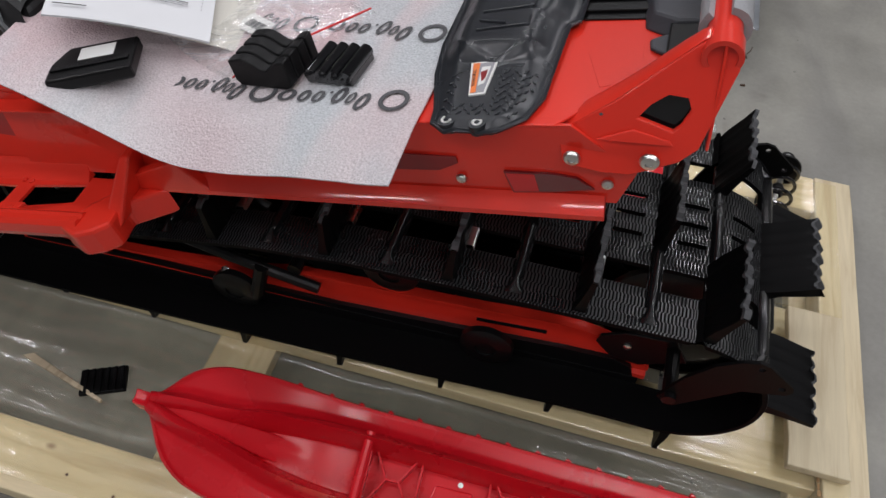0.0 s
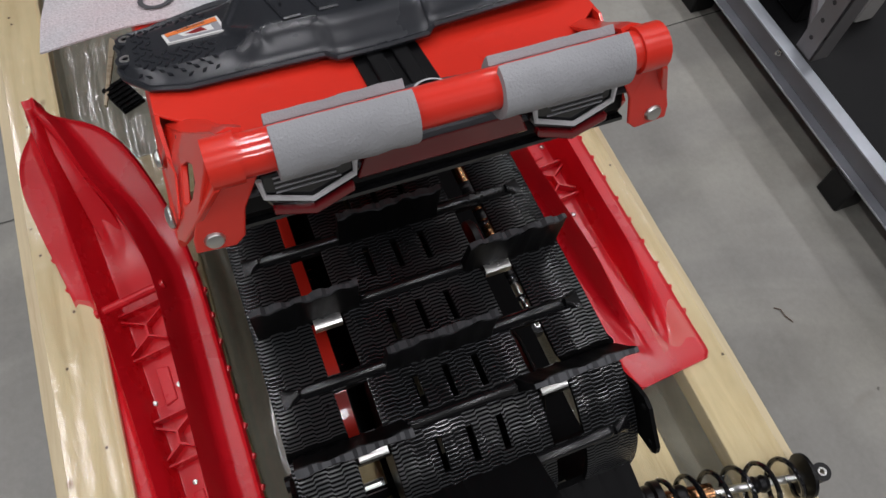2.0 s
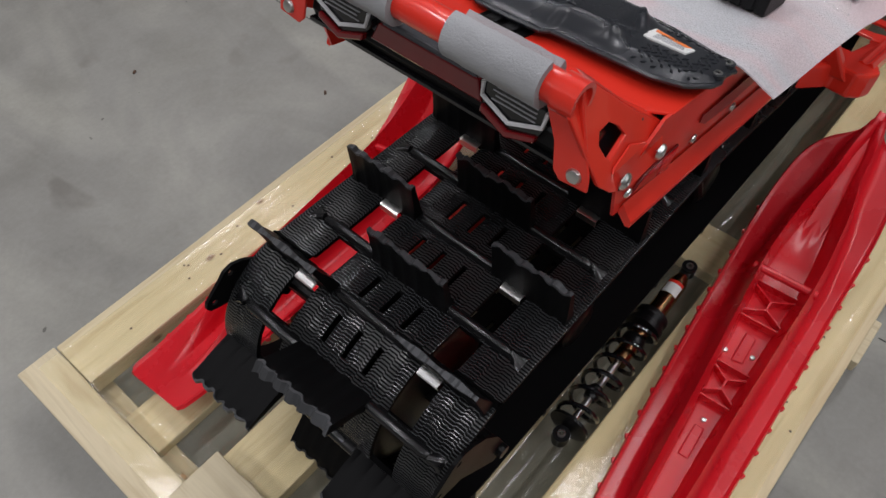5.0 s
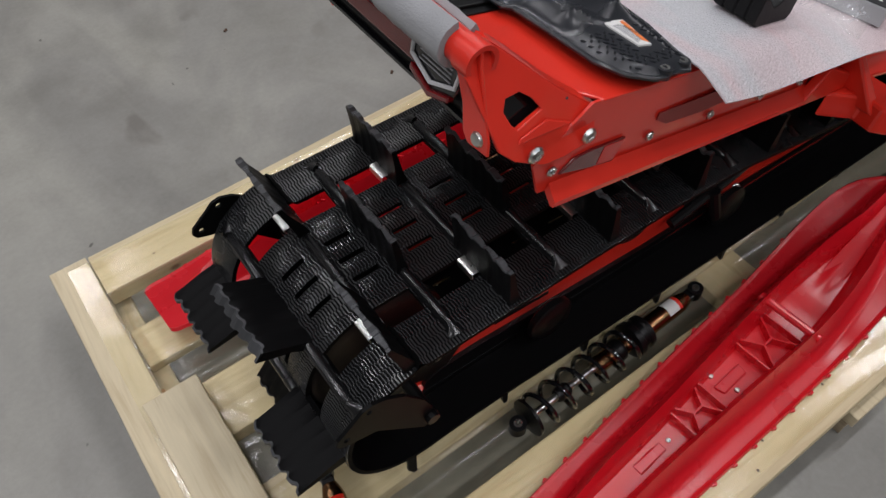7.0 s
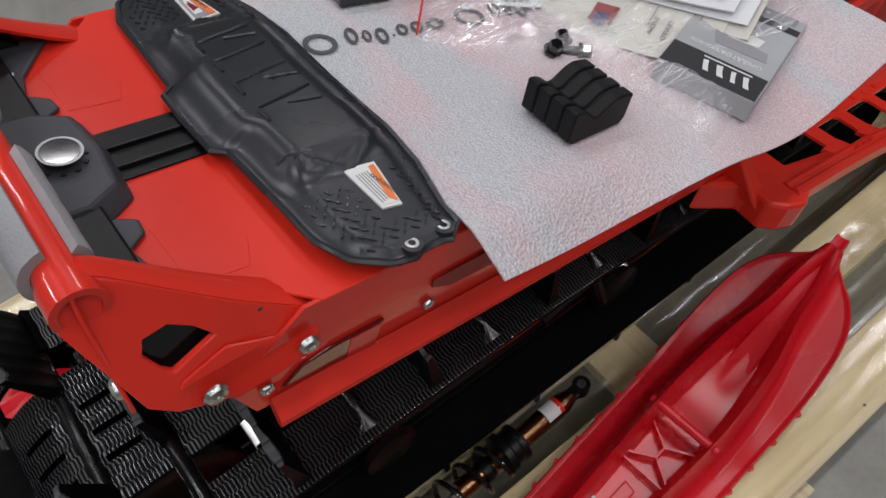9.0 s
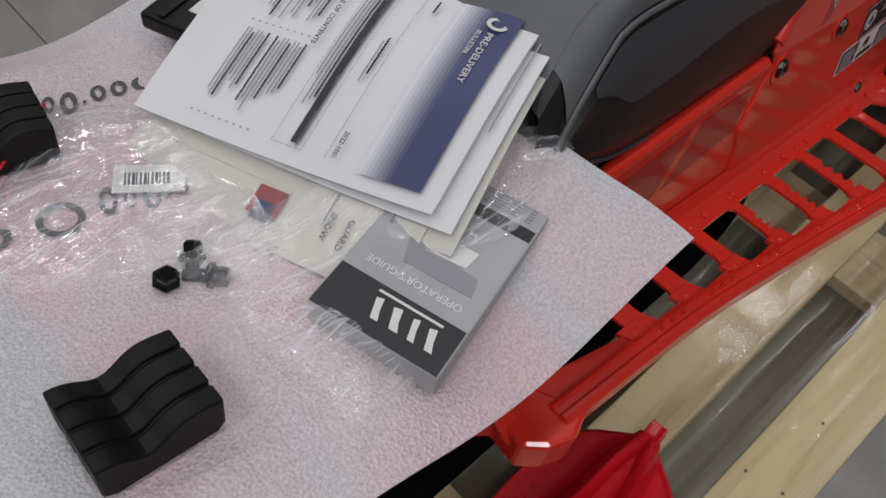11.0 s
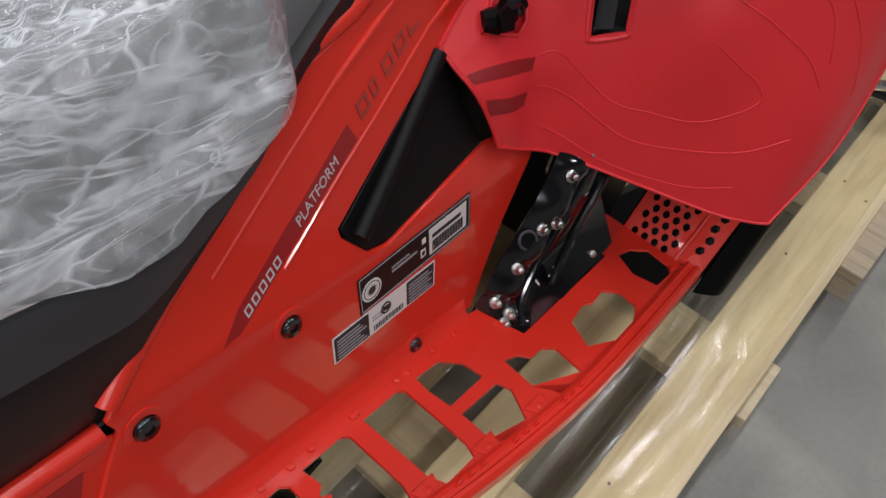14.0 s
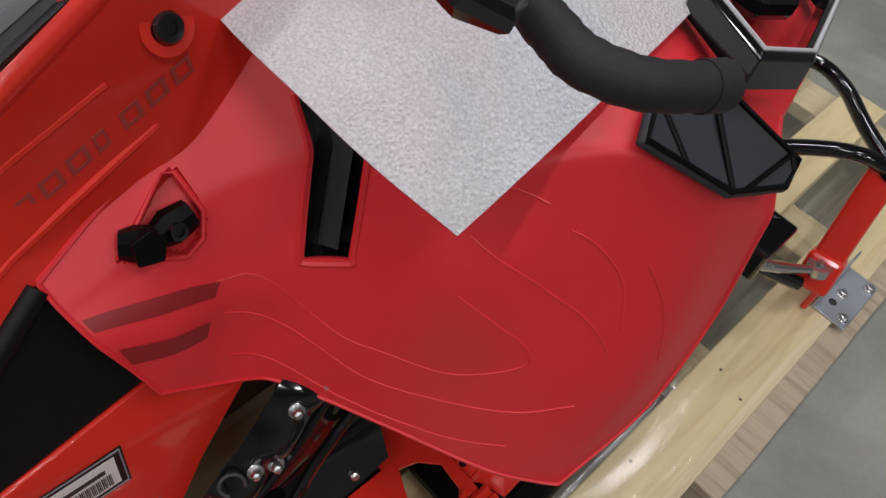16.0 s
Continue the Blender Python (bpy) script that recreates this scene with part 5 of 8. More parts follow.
for k in range(9):
    for a in (0.455, 0.93):
        on_page(at_b, a, a + 0.008, 0.61 + 0.025 * k, 0.617 + 0.025 * k, INK_GREY, bull, "page_mark", 0.001)
for k, (du, dy, dv, tw, mat) in enumerate(((0.014, -0.022, -0.006, 0.02, PAPER), (0.006, -0.034, -0.010, 0.03, CREAM), (-0.05, -0.024, -0.014, 0.03, CREAM))):
    P = PAGE
    dv = 0.46 * du - 0.01 * dy - 0.008 * (k + 1)
    cs = ((P[0][0] + du, P[0][1] + dy + tw * 0.4, P[0][2] + dv), (P[1][0] + du - 0.01, P[1][1] + dy, P[1][2] + dv - 0.006), (P[2][0] + du, P[2][1] + dy, P[2][2] + dv), (P[3][0] + du, P[3][1] - 0.02 + dy, P[3][2] + dv))
    lf, at_l = page("leaflet", ("white printed instruction sheets under the bulletin", "cream printed instruction sheet under the bulletin", "cream parts leaflet with a small coloured drawing")[k], cs, mat, 0.004, thick=0.0015)
    tagged(lf, group="leaflets")
    for r in range(10):
        on_page(at_l, 0.08, 0.08 + random.uniform(0.4, 0.85), 0.04 + 0.03 * r, 0.046 + 0.03 * r, INK_GREY, lf, "text_line", 0.0009)
    if k == 2:
        page_words("SNOW", 0.009, 0.83, 0.26, at_l, INK, lf)
        page_words("GUARD", 0.009, 0.84, 0.20, at_l, INK, lf)
        page_words("PARTS", 0.009, 0.85, 0.14, at_l, INK, lf)
        on_page(at_l, 0.78, 0.9, 0.42, 0.52, RED_DARK, lf, "drawing", 0.001)
        on_page(at_l, 0.84, 0.92, 0.44, 0.5, NAVY, lf, "drawing", 0.0014)
guide = thing("operators_guide", "grey and black boxed guide inside a clear bag", "booklet", m=SLED @ pose(0.668, -0.204, sheet_v(0.66, -0.21) + 0.002, 0, -7, 17) @ Matrix.Diagonal((0.94, 0.94, 1, 1)))
part("box", boxes((-0.102, 0.102, -0.066, 0.066, 0.0, 0.03)), plain("grey_print_box", (0.38, 0.39, 0.40), 0.4, relief=0.02), guide, bevel=0.002)
part("cover_panel", boxes((-0.101, -0.052, -0.064, 0.064, 0.0302, 0.0306)), INK, guide)
part("cover_panel", boxes((0.062, 0.076, -0.064, 0.064, 0.0302, 0.0306)), INK, guide)
for k, (y0, w) in enumerate(((-0.05, 0.014), (-0.032, 0.012), (-0.016, 0.016), (0.004, 0.014))):
    part("cover_mark", prism([(-0.086, y0), (-0.086, y0 + w * 0.55), (-0.066, y0 + w), (-0.064, y0 + w * 0.5), (-0.076, y0 + w * 0.3)], 0.0307, 0.031, flat_xy), WHITE, guide)
part("print_line", boxes((-0.06, -0.0575, -0.045, 0.02, 0.0307, 0.031)), WHITE, guide)
for k in range(3):
    part("picture_patch", prism([(-0.02 + 0.024 * k, -0.05 + 0.02 * k), (0.0 + 0.024 * k, -0.045 + 0.012 * k), (0.005 + 0.02 * k, 0.03), (-0.022 + 0.022 * k, 0.02 - 0.01 * k)], 0.0302, 0.0305, flat_xy), (INK_GREY, WHITE, INK_GREY)[k], guide)
words("OPERATOR'S GUIDE", 0.011, WHITE, guide, pose(-0.035, 0, 0.0304, 0, 0, 90))
for k in range(5):
    part("text_line", boxes((0.082 + 0.004 * k, 0.084 + 0.004 * k, -0.055, 0.03 - 0.008 * (k % 3), 0.0302, 0.0306)), INK_GREY, guide)


def film_bag(name, label, outline, height, seed, material, parts=()):
    """A soft clear bag lying on the foam: two wrinkled skins inside an outline."""
    root = thing(name, label, "plastic bag", m=SLED)
    A, B, C, D = [Vector((*o, 0)) for o in outline]

    def at(a, c):
        p = A.lerp(B, a).lerp(D.lerp(C, a), c)
        edge = min(1, 6 * min(a, 1 - a, c, 1 - c))
        lump = height * (0.45 + 0.55 * abs(noise.noise((p.x * 7, p.y * 7, seed)))) * math.sqrt(max(0, edge))
        folds = 0.005 * noise.noise((p.x * 26, p.y * 40, seed + 3)) * edge + 0.004 * abs(noise.noise((p.x * 60, p.y * 18, seed + 7)))
        w = 0.006 * noise.noise((a * 5, c * 5, seed + 9))
        return (p.x + w, p.y + w, sheet_v(p.x, p.y) + 0.004 + lump + folds)

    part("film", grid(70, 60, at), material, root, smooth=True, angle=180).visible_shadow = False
    return root


gb = film_bag("zip_bag", "clear zip bag with a red zip over loose hardware", ((0.345, 0.02), (0.505, 0.185), (0.74, 0.05), (0.56, -0.12)), 0.022, 2.0, BAG_FILM)
part("red_zip", tube([(0.349, 0.024, sheet_v(0.349, 0.024) + 0.014), (0.42, 0.1, sheet_v(0.42, 0.1) + 0.019), (0.5, 0.182, sheet_v(0.5, 0.18) + 0.012)], 0.0016, 6), plain("red_zip_strip", (0.6, 0.02, 0.02), 0.4), gb, "red zip strip", smooth=True, m=None)
film_bag("guide_bag", "clear crumpled bag round a boxed guide", ((0.515, -0.30), (0.50, -0.06), (0.80, -0.03), (0.84, -0.2)), 0.05, 6.0, BAG_FILM)
for k, (u, y) in enumerate(((0.487, -0.072), (0.518, -0.088), (0.516, -0.064))):
    nutm = SLED @ pose(u, y, sheet_v(u, y) + 0.003, 80 if k == 1 else 20, 30 * k, 40 * k)
    nut = thing("bolt", "black hex flange bolt inside a clear bag", "bolt", m=nutm, group="loose bolts")
    part("head", lathe([(0.012, 0), (0.0125, 0.004), (0.009, 0.006), (0.009, 0.015), (0.007, 0.017)], 6), BLACK_GLOSS, nut)
    part("shank", lathe([(0.005, -0.022), (0.006, -0.02), (0.006, 0.0)], 12), BLACK, nut, smooth=True)
ticket = thing("barcode_ticket", "white barcode ticket inside a clear bag", "label", m=SLED @ pose(0.535, 0.045, sheet_v(0.535, 0.045) + 0.005, 0, 0, -30))
part("card", boxes((-0.032, 0.032, -0.018, 0.018, 0, 0.0006)), WHITE, ticket)
for k in range(12):
    part("bar", boxes((-0.022 + 0.0034 * k, -0.0205 + 0.0034 * k + 0.0006 * (k % 3), -0.008, 0.008, 0.0006, 0.0009)), INK, ticket)

# -- skis lying beside the track --


def ski_base(s):
    """Height of the running surface along the ski, tail first."""
    return 0.006 * smoothstep(0.08, 0.0, s) + 0.31 * smoothstep(0.70, 1.3, s) ** 1.45


def ski_half(s):
    return spline([(0.0, 0.078), (0.012, 0.088), (0.15, 0.096), (0.4, 0.107), (0.6, 0.115), (0.8, 0.12), (0.92, 0.12), (0.98, 0.115), (1.03, 0.104), (1.06, 0.087), (1.08, 0.065), (1.094, 0.04), (1.102, 0.02)], s)[0]


def ski_rib(s):
    return spline([(0.05, 0.022), (0.2, 0.035), (0.4, 0.041), (0.6, 0.05), (0.8, 0.057), (0.92, 0.046), (1.0, 0.026), (1.06, 0.018), (1.102, 0.006)], s)[0]


def ski_top(s, y):
    w, r = ski_half(s), ski_rib(s)
    grow = smoothstep(0.04, 0.3, s) * (1 - 0.35 * smoothstep(0.95, 1.14, s))
    rib = 0.034 * grow * math.exp(-(((abs(y) - r) / 0.0075) ** 2))
    web = 0.020 * grow * smoothstep(r + 0.035, r, abs(y)) * smoothstep(r - 0.012, r, abs(y))
    keel = 0.012 * math.exp(-((y / 0.012) ** 2)) * smoothstep(0.86, 1.0, s)
    trough = -0.006 * smoothstep(r, r - 0.015, abs(y)) * grow
    lip = 0.004 * smoothstep(w - 0.008, w, abs(y))
    return ski_base(s) + 0.012 + rib + web + keel + trough + lip


def ski(m, label):
    root = thing("ski", label, "ski", m=m, group="skis")

    def top(a, c):
        s = 1.102 * a
        w, r, k = ski_half(s), ski_rib(s), 2 * c - 1
        y = math.copysign(r * abs(k) / 0.5 if abs(k) < 0.5 else r + (w - r) * (abs(k) - 0.5) / 0.5, k)
        return (s, y, ski_top(s, y))

    bm = grid(120, 65, top)
    part("blade", thicken(bm, 0.007), RED_SKI, root, smooth=True, angle=50)
    bar = bmesh.new()
    sect = []
    for k in range(15):
        x = 0.87 + 0.25 * k / 14
        b, h, w = ski_top(min(x, 1.1), 0) - 0.006 + 0.35 * max(0.0, x - 1.1), 0.03 * smoothstep(0.87, 1.03, x) + 0.004, 0.013 + 0.012 * smoothstep(1.04, 0.93, x)
        sect.append([bar.verts.new((x, y, b + hh)) for y, hh in ((-w, 0), (-w * 0.85, h), (-w * 0.3, h * 0.9), (w * 0.3, h * 0.9), (w * 0.85, h), (w, 0))])
    for a, c in zip(sect, sect[1:]):
        for k in range(6):
            bar.faces.new((a[k], a[(k + 1) % 6], c[(k + 1) % 6], c[k]))
    bar.faces.new(sect[0])
    bar.faces.new(sect[-1])
    part("tip_bar", bar, RED_SKI, root, smooth=True, angle=40, bevel=0.003)

    def web(x0, y0, x1, y1, h=0.034, t=0.0022):
        d = Vector((x1 - x0, y1 - y0, 0))
        n = Vector((-d.y, d.x, 0)).normalized() * t
        bm2 = bmesh.new()
        z0 = min(ski_top(x0, 0), ski_top(x1, 0)) - 0.006
        lo = [Vector((x0, y0, z0)) + n, Vector((x0, y0, z0)) - n, Vector((x1, y1, z0)) - n, Vector((x1, y1, z0)) + n]
        vs = [bm2.verts.new(p) for p in lo] + [bm2.verts.new(p + Vector((0, 0, h))) for p in lo]
        for f in ((0, 1, 2, 3), (7, 6, 5, 4), (0, 4, 5, 1), (1, 5, 6, 2), (2, 6, 7, 3), (3, 7, 4, 0)):
            bm2.faces.new([vs[i] for i in f])
        part("web", bm2, RED_SKI, root, bevel=0.0008)

    for x0, x1 in ((0.44, 0.53), (0.66, 0.76)):
        r0, r1, c = ski_rib(x0), ski_rib(x1), (x0 + x1) / 2
        web(x0, -r0, x0, r0)
        web(x1, -r1, x1, r1)
        web(x0 + 0.004, -r0, c - 0.012, 0.0)
        web(x0 + 0.004, r0, c - 0.012, 0.0)
        web(c - 0.012, 0, c + 0.012, 0)
        web(x1 - 0.004, -r1, c + 0.012, 0.0)
        web(x1 - 0.004, r1, c + 0.012, 0.0)
    part("spindle_seat", prism([(0.56, -0.012), (0.63, -0.012), (0.635, 0.012), (0.555, 0.012)], ski_top(0.6, 0) - 0.004, ski_top(0.6, 0) + 0.012, flat_xy), RED_SKI, root, bevel=0.003)
    part("spindle_seat", prism([(0.31, -0.011), (0.385, -0.01), (0.385, 0.01), (0.31, 0.011)], ski_top(0.35, 0) - 0.004, ski_top(0.35, 0) + 0.01, flat_xy), RED_SKI, root, bevel=0.003)
    for x, y in ((0.4, 0.0), (0.585, -0.022), (0.57, 0.03)):
        part("bolt", lathe([(0.0085, 0), (0.0085, 0.007), (0.0055, 0.009), (0.005, 0.014), (0.003, 0.0145)], 8, pose(x, y, ski_top(x, y) - 0.002)), STEEL, root, smooth=True, angle=30)
    part("cross_pin", tube([(0.765, -0.068, ski_top(0.765, 0.057)), (0.765, 0.068, ski_top(0.765, 0.057))], 0.009, 10), RED_SKI, root, smooth=True)
    for sd in (1, -1):
        for k in range(15):
            x = 0.1 + 0.058 * k
            w = ski_half(x)
            part("edge_tooth", prism([(0, 0), (0.014, 0), (0.011, 0.006), (0.004, 0.004)], -0.004, 0.006, flat_xy), RED_SKI, root, bevel=0.001, m=pose(x, sd * w * 0.985, ski_top(x, w) - 0.003, 0, 0, 8 * sd) @ Matrix.Diagonal((1, sd, 1, 1)))
        for k in range(11):
            x = 0.70 + 0.0068 * k
            w = ski_half(x)
            part("grip_line", boxes((-0.0012, 0.0012, -0.016, 0.016, 0, 0.0014)), RED_SKI, root, m=pose(x, sd * (w - 0.026), ski_top(x, w - 0.026) + 0.0004, 0, 0, 12 * sd))
    for k in range(8):
        part("tail_mark", prism([(0, 0), (0.004, 0), (0.006, 0.009), (0.002, 0.009)], 0, 0.0012, flat_xy), RED_SKI, root, m=pose(0.018, -0.044 + 0.0105 * k, ski_top(0.02, 0.03) + 0.0004, 0, 0, 90))
    return root


ski(pose(-0.196, -0.484, 0.1455, 0, -1.2, 4.3) @ Matrix.Diagonal((0.968, 1, 1, 1)), "glossy red plastic ski, lying on the pallet beside a shock absorber")
ski(pose(-0.464, 0.383, 0.155, -12, 0, 3.0) @ Matrix.Diagonal((0.968, 1, 1, 1)), "glossy red plastic ski, lying on the pallet along the track")

# -- shock absorber with its coil spring --
def shock_absorber(m, label):
    shock = thing("shock_absorber", label, "shock absorber", m=m, group="shock absorbers")
    part("body", lathe([(0.0205, 0.30), (0.0205, 0.43), (0.018, 0.44), (0.014, 0.452)], 22), BRONZE, shock, "bronze damper body", smooth=True)
    part("inner_body", lathe([(0.0185, 0.2), (0.0185, 0.3)], 22), BRONZE, shock, "bronze damper body", smooth=True)
    part("rod", lathe([(0.0075, 0.03), (0.0075, 0.21)], 14), STEEL, shock, smooth=True)
    part("bump_stop", lathe([(0.013, 0.10), (0.016, 0.108), (0.013, 0.116), (0.016, 0.124), (0.012, 0.13)], 16), BLACK, shock, smooth=True)
    part("collar", lathe([(0.027, 0.285), (0.039, 0.29), (0.039, 0.302), (0.033, 0.306), (0.033, 0.318), (0.036, 0.322), (0.036, 0.33), (0.024, 0.335)], 24), BLACK, shock, smooth=True)
    part("collar", lathe([(0.022, 0.245), (0.0245, 0.25), (0.0245, 0.262), (0.022, 0.266)], 20), BLACK, shock, smooth=True)
    part("spring_seat", lathe([(0.012, 0.024), (0.040, 0.03), (0.040, 0.036), (0.02, 0.042)], 24), BLACK, shock, smooth=True)
    coil = [(0.0365 * math.cos(2 * math.pi * 5.8 * t), 0.0365 * math.sin(2 * math.pi * 5.8 * t), 0.04 + 0.245 * (0.15 * t + 0.85 * t)) for t in np.linspace(0, 1, 170)]
    part("spring", tube(coil, 0.0047, 8), BLACK_GLOSS, shock, smooth=True)
    for h, t in ((0.006, 0.0), (0.478, 0.0)):
        eye_m = pose(-0.012 if h > 0.1 else 0, 0, h, 0, 90, 0) if h > 0.1 else pose(0, 0, h, 0, 90, 0)
        part("eye", ring_bm(0.0165, 0.008, 0.026, 20, pose(-0.013, 0, h, 0, 90, 0)), BLACK, shock, smooth=True)
        part("bushing", ring_bm(0.0078, 0.0045, 0.03, 16, pose(-0.015, 0, h, 0, 90, 0)), STEEL, shock, smooth=True)
    part("neck", boxes((-0.009, 0.009, -0.012, 0.012, 0.445, 0.468)), BLACK, shock, bevel=0.003)
    sticker = grid(3, 14, lambda a, c: (-0.0209 * math.cos(-0.9 + 1.8 * c), 0.0209 * math.sin(-0.9 + 1.8 * c), 0.388 + 0.036 * a))
    part("sticker", thicken(sticker, 0.0003), WHITE, shock, "white and red sticker", smooth=True)
    band = grid(2, 14, lambda a, c: (-0.0213 * math.cos(-0.9 + 1.8 * c), 0.0213 * math.sin(-0.9 + 1.8 * c), 0.416 + 0.008 * a))
    part("sticker_band", thicken(band, 0.0003), RED, shock, smooth=True)


shock_absorber(Matrix.Translation((-0.026, -0.268, 0.178)) @ Matrix.Rotation(radians(1.4), 4, "Z") @ Matrix.Rotation(radians(0.6), 4, "Y") @ Matrix.Rotation(radians(90), 4, "Y") @ Matrix.Diagonal((1.0, 1.0, 1.05, 1.0)), "coil-over shock absorber with black spring and bronze body on foil")
shock_absorber(Matrix.Translation((-0.456, -0.625, 0.201)) @ Matrix.Rotation(radians(79), 4, "Z") @ Matrix.Rotation(radians(90.5), 4, "Y") @ Matrix.Diagonal((1.0, 1.0, 1.05, 1.0)), "coil-over shock absorber lying across the end board of a pallet")

# -- a wooden wedge and a small dark plate lying on the foil --
wedge = thing("wooden_stick", "pale wooden stick lying on the foil", "stick", m=Matrix.Translation((0.93, 0.393, 0.118)) @ Matrix.Rotation(radians(166), 4, "Z"))
part("stick", prism([(-0.105, -0.007), (0.105, -0.003), (0.105, 0.004), (-0.09, 0.009)], 0.0, 0.009, flat_xy), WOOD_RAW, wedge, bevel=0.002)
pad = thing("rubber_pad", "small black ribbed rubber pad lying on the foil", "rubber pad", m=Matrix.Translation((0.848, 0.376, 0.116)) @ Matrix.Rotation(radians(25), 4, "Z"))
part("pad", boxes((-0.045, 0.045, -0.028, 0.028, 0.0, 0.01)), RUBBER, pad, bevel=0.002)
for k in range(6):
    part("rib", boxes((-0.04 + 0.014 * k, -0.034 + 0.014 * k, -0.027, 0.027, 0.0098, 0.0135)), RUBBER, pad, bevel=0.001)

# ---- a transport cart with cartons, beside the pallet ----
cart = thing("transport_cart", "grey steel shipping frame on black feet, loaded with cartons", "shipping frame")
part("rail_web", boxes((-0.35, 2.6, -1.19, -1.182, 0.098, 0.166)), GALV, cart)
for z0, y1 in ((0.095, -1.155), (0.164, -1.165)):
    part("rail_flange", boxes((-0.352, 2.6, -1.20, y1, z0, z0 + 0.006)), ZINC, cart, bevel=0.0015)
part("rail_web", boxes((-0.352, -0.344, -2.6, -1.20, 0.098, 0.166)), GALV, cart)
part("rail_flange", boxes((-0.385, -0.344, -2.6, -1.20, 0.164, 0.17)), ZINC, cart, bevel=0.0015)
part("deck", boxes((-0.344, 2.6, -2.6, -1.20, 0.10, 0.115)), BLACK_MATT, cart)
for x in (-0.27, 0.10, 0.80, 1.53, 2.2):
    part("foot", boxes((x - 0.04, x + 0.04, -1.225, -1.15, 0.0, 0.095)), BLACK, cart, bevel=0.006)
for x in (-0.31, 0.42, 1.9):
    part("post", boxes((x - 0.03, x + 0.03, -1.212, -1.206, 0.17, 0.95), (x - 0.03, x - 0.024, -1.26, -1.206, 0.17, 0.95)), GALV, cart, bevel=0.0015)
    for k in range(7):
        part("post_hole", lathe([(0.006, 0), (0.006, 0.0006), (0.0005, 0.0006)], 10, pose(x + 0.006, -1.2058, 0.22 + 0.055 * k, -90)), INK, cart)
for x in (-0.25, 0.46, 1.1):
    part("frame_bolt", lathe([(0.009, 0), (0.009, 0.004), (0.005, 0.005), (0.005, 0.012)], 6, pose(x, -1.181, 0.14, -90)), STEEL, cart)
part("brace", tube([(0.44, -1.24, 0.19), (0.95, -1.5, 0.6)], 0.018, 8), GALV, cart)
for b, mat in (((-0.28, -0.01, -1.9, -1.24, 0.116, 0.5), CARD), ((1.34, 1.86, -1.95, -1.26, 0.116, 0.5), CARD)):
    ct = thing("carton", "brown cardboard carton standing on a steel frame", "carton", group="cartons")
    part("box", boxes(b), mat, ct, bevel=0.004)
    part("flap", boxes((b[0] + 0.004, b[1] - 0.004, (b[2] + b[3]) / 2 + 0.002, b[3] - 0.002, b[5], b[5] + 0.003)), mat, ct, bevel=0.001)
    part("tape", boxes((b[0], b[1], (b[2] + b[3]) / 2 - 0.025, (b[2] + b[3]) / 2 + 0.025, b[5] + 0.003, b[5] + 0.0036)), CREAM, ct)
pane = thing("grey_panel", "pale grey folded sheet part lying in a steel frame", "panel")
part("panel", prism([(0.52, -1.30), (0.86, -1.25), (0.95, -1.42), (0.6, -1.5)], 0.24, 0.255, flat_xy), WHITE, pane, bevel=0.003)
part("fold", boxes((0.50, 0.9, -1.52, -1.46, 0.116, 0.25)), WHITE_WALL, pane, bevel=0.004)
part("stand", boxes((0.55, 0.9, -1.46, -1.3, 0.116, 0.24)), BLACK, pane, bevel=0.01)

# ---- the snowmobile: side plates, seat, fender and hood ----
def side_y(u, v):
    """How far out the red side stands ahead of the tunnel."""
    y = 0.24 - 0.18 * v
    if v > 0.2:
        y = max(0.204 - 0.42 * (v - 0.2), 0.112 - 0.1 * (v - 0.42))
    return y


def sheet_cut(outer, holes, thick, to, cuts):
    """A plate that is first cut across at the given heights, so that it can bend there."""
    bm = bmesh.new()
    edges = []
    for loop in (outer, *holes):
        vs = [bm.verts.new((p[0], p[1], 0)) for p in loop]
        edges += [bm.edges.new((vs[i], vs[(i + 1) % len(vs)])) for i in range(len(vs))]
    bmesh.ops.triangle_fill(bm, use_beauty=True, use_dissolve=False, edges=edges, normal=(0, 0, 1))
    for c in cuts:
        bmesh.ops.bisect_plane(bm, geom=list(bm.verts) + list(bm.edges) + list(bm.faces), plane_co=(0, c, 0), plane_no=(0, 1, 0))
    got = bmesh.ops.extrude_face_region(bm, geom=list(bm.faces))
    lows = set(v for v in got["geom"] if isinstance(v, bmesh.types.BMVert))
    for v in bm.verts:
        v.co = to(v.co.x, v.co.y, -thick if v in lows else 0.0)
    return bm


def on_side(s, lift=0.0):
    return lambda u, v, w: Vector((u, s * (side_y(u, v) + lift + w), v))


SIDE_CUTS = (0.012, 0.05, 0.1, 0.15, 0.19, 0.2, 0.21, 0.25, 0.3, 0.35, 0.4, 0.45, 0.5, 0.55)
REAR_SIDE = [(0.86, 0.0), (1.25, 0.0), (1.25, 0.17), (1.23, 0.176), (1.1, 0.166), (0.95, 0.152), (0.86, 0.142)]
FRONT_SIDE = [(1.198, 0.0), (1.756, 0.0), (1.772, 0.05), (1.806, 0.12), (1.862, 0.212), (1.855, 0.234), (1.838, 0.246), (1.758, 0.250), (1.572, 0.2), (1.545, 0.203), (1.51, 0.235), (1.508, 0.246),
              (1.69, 0.372), (1.72, 0.375), (1.82, 0.42), (1.96, 0.52), (1.96, 0.60), (1.86, 0.66), (1.80, 0.625), (1.755, 0.583), (1.66, 0.497), (1.57, 0.425), (1.50, 0.398), (1.432, 0.352), (1.26, 0.221), (1.243, 0.207), (1.234, 0.196), (1.242, 0.18), (1.222, 0.14), (1.206, 0.10), (1.206, 0.085), (1.216, 0.07)]
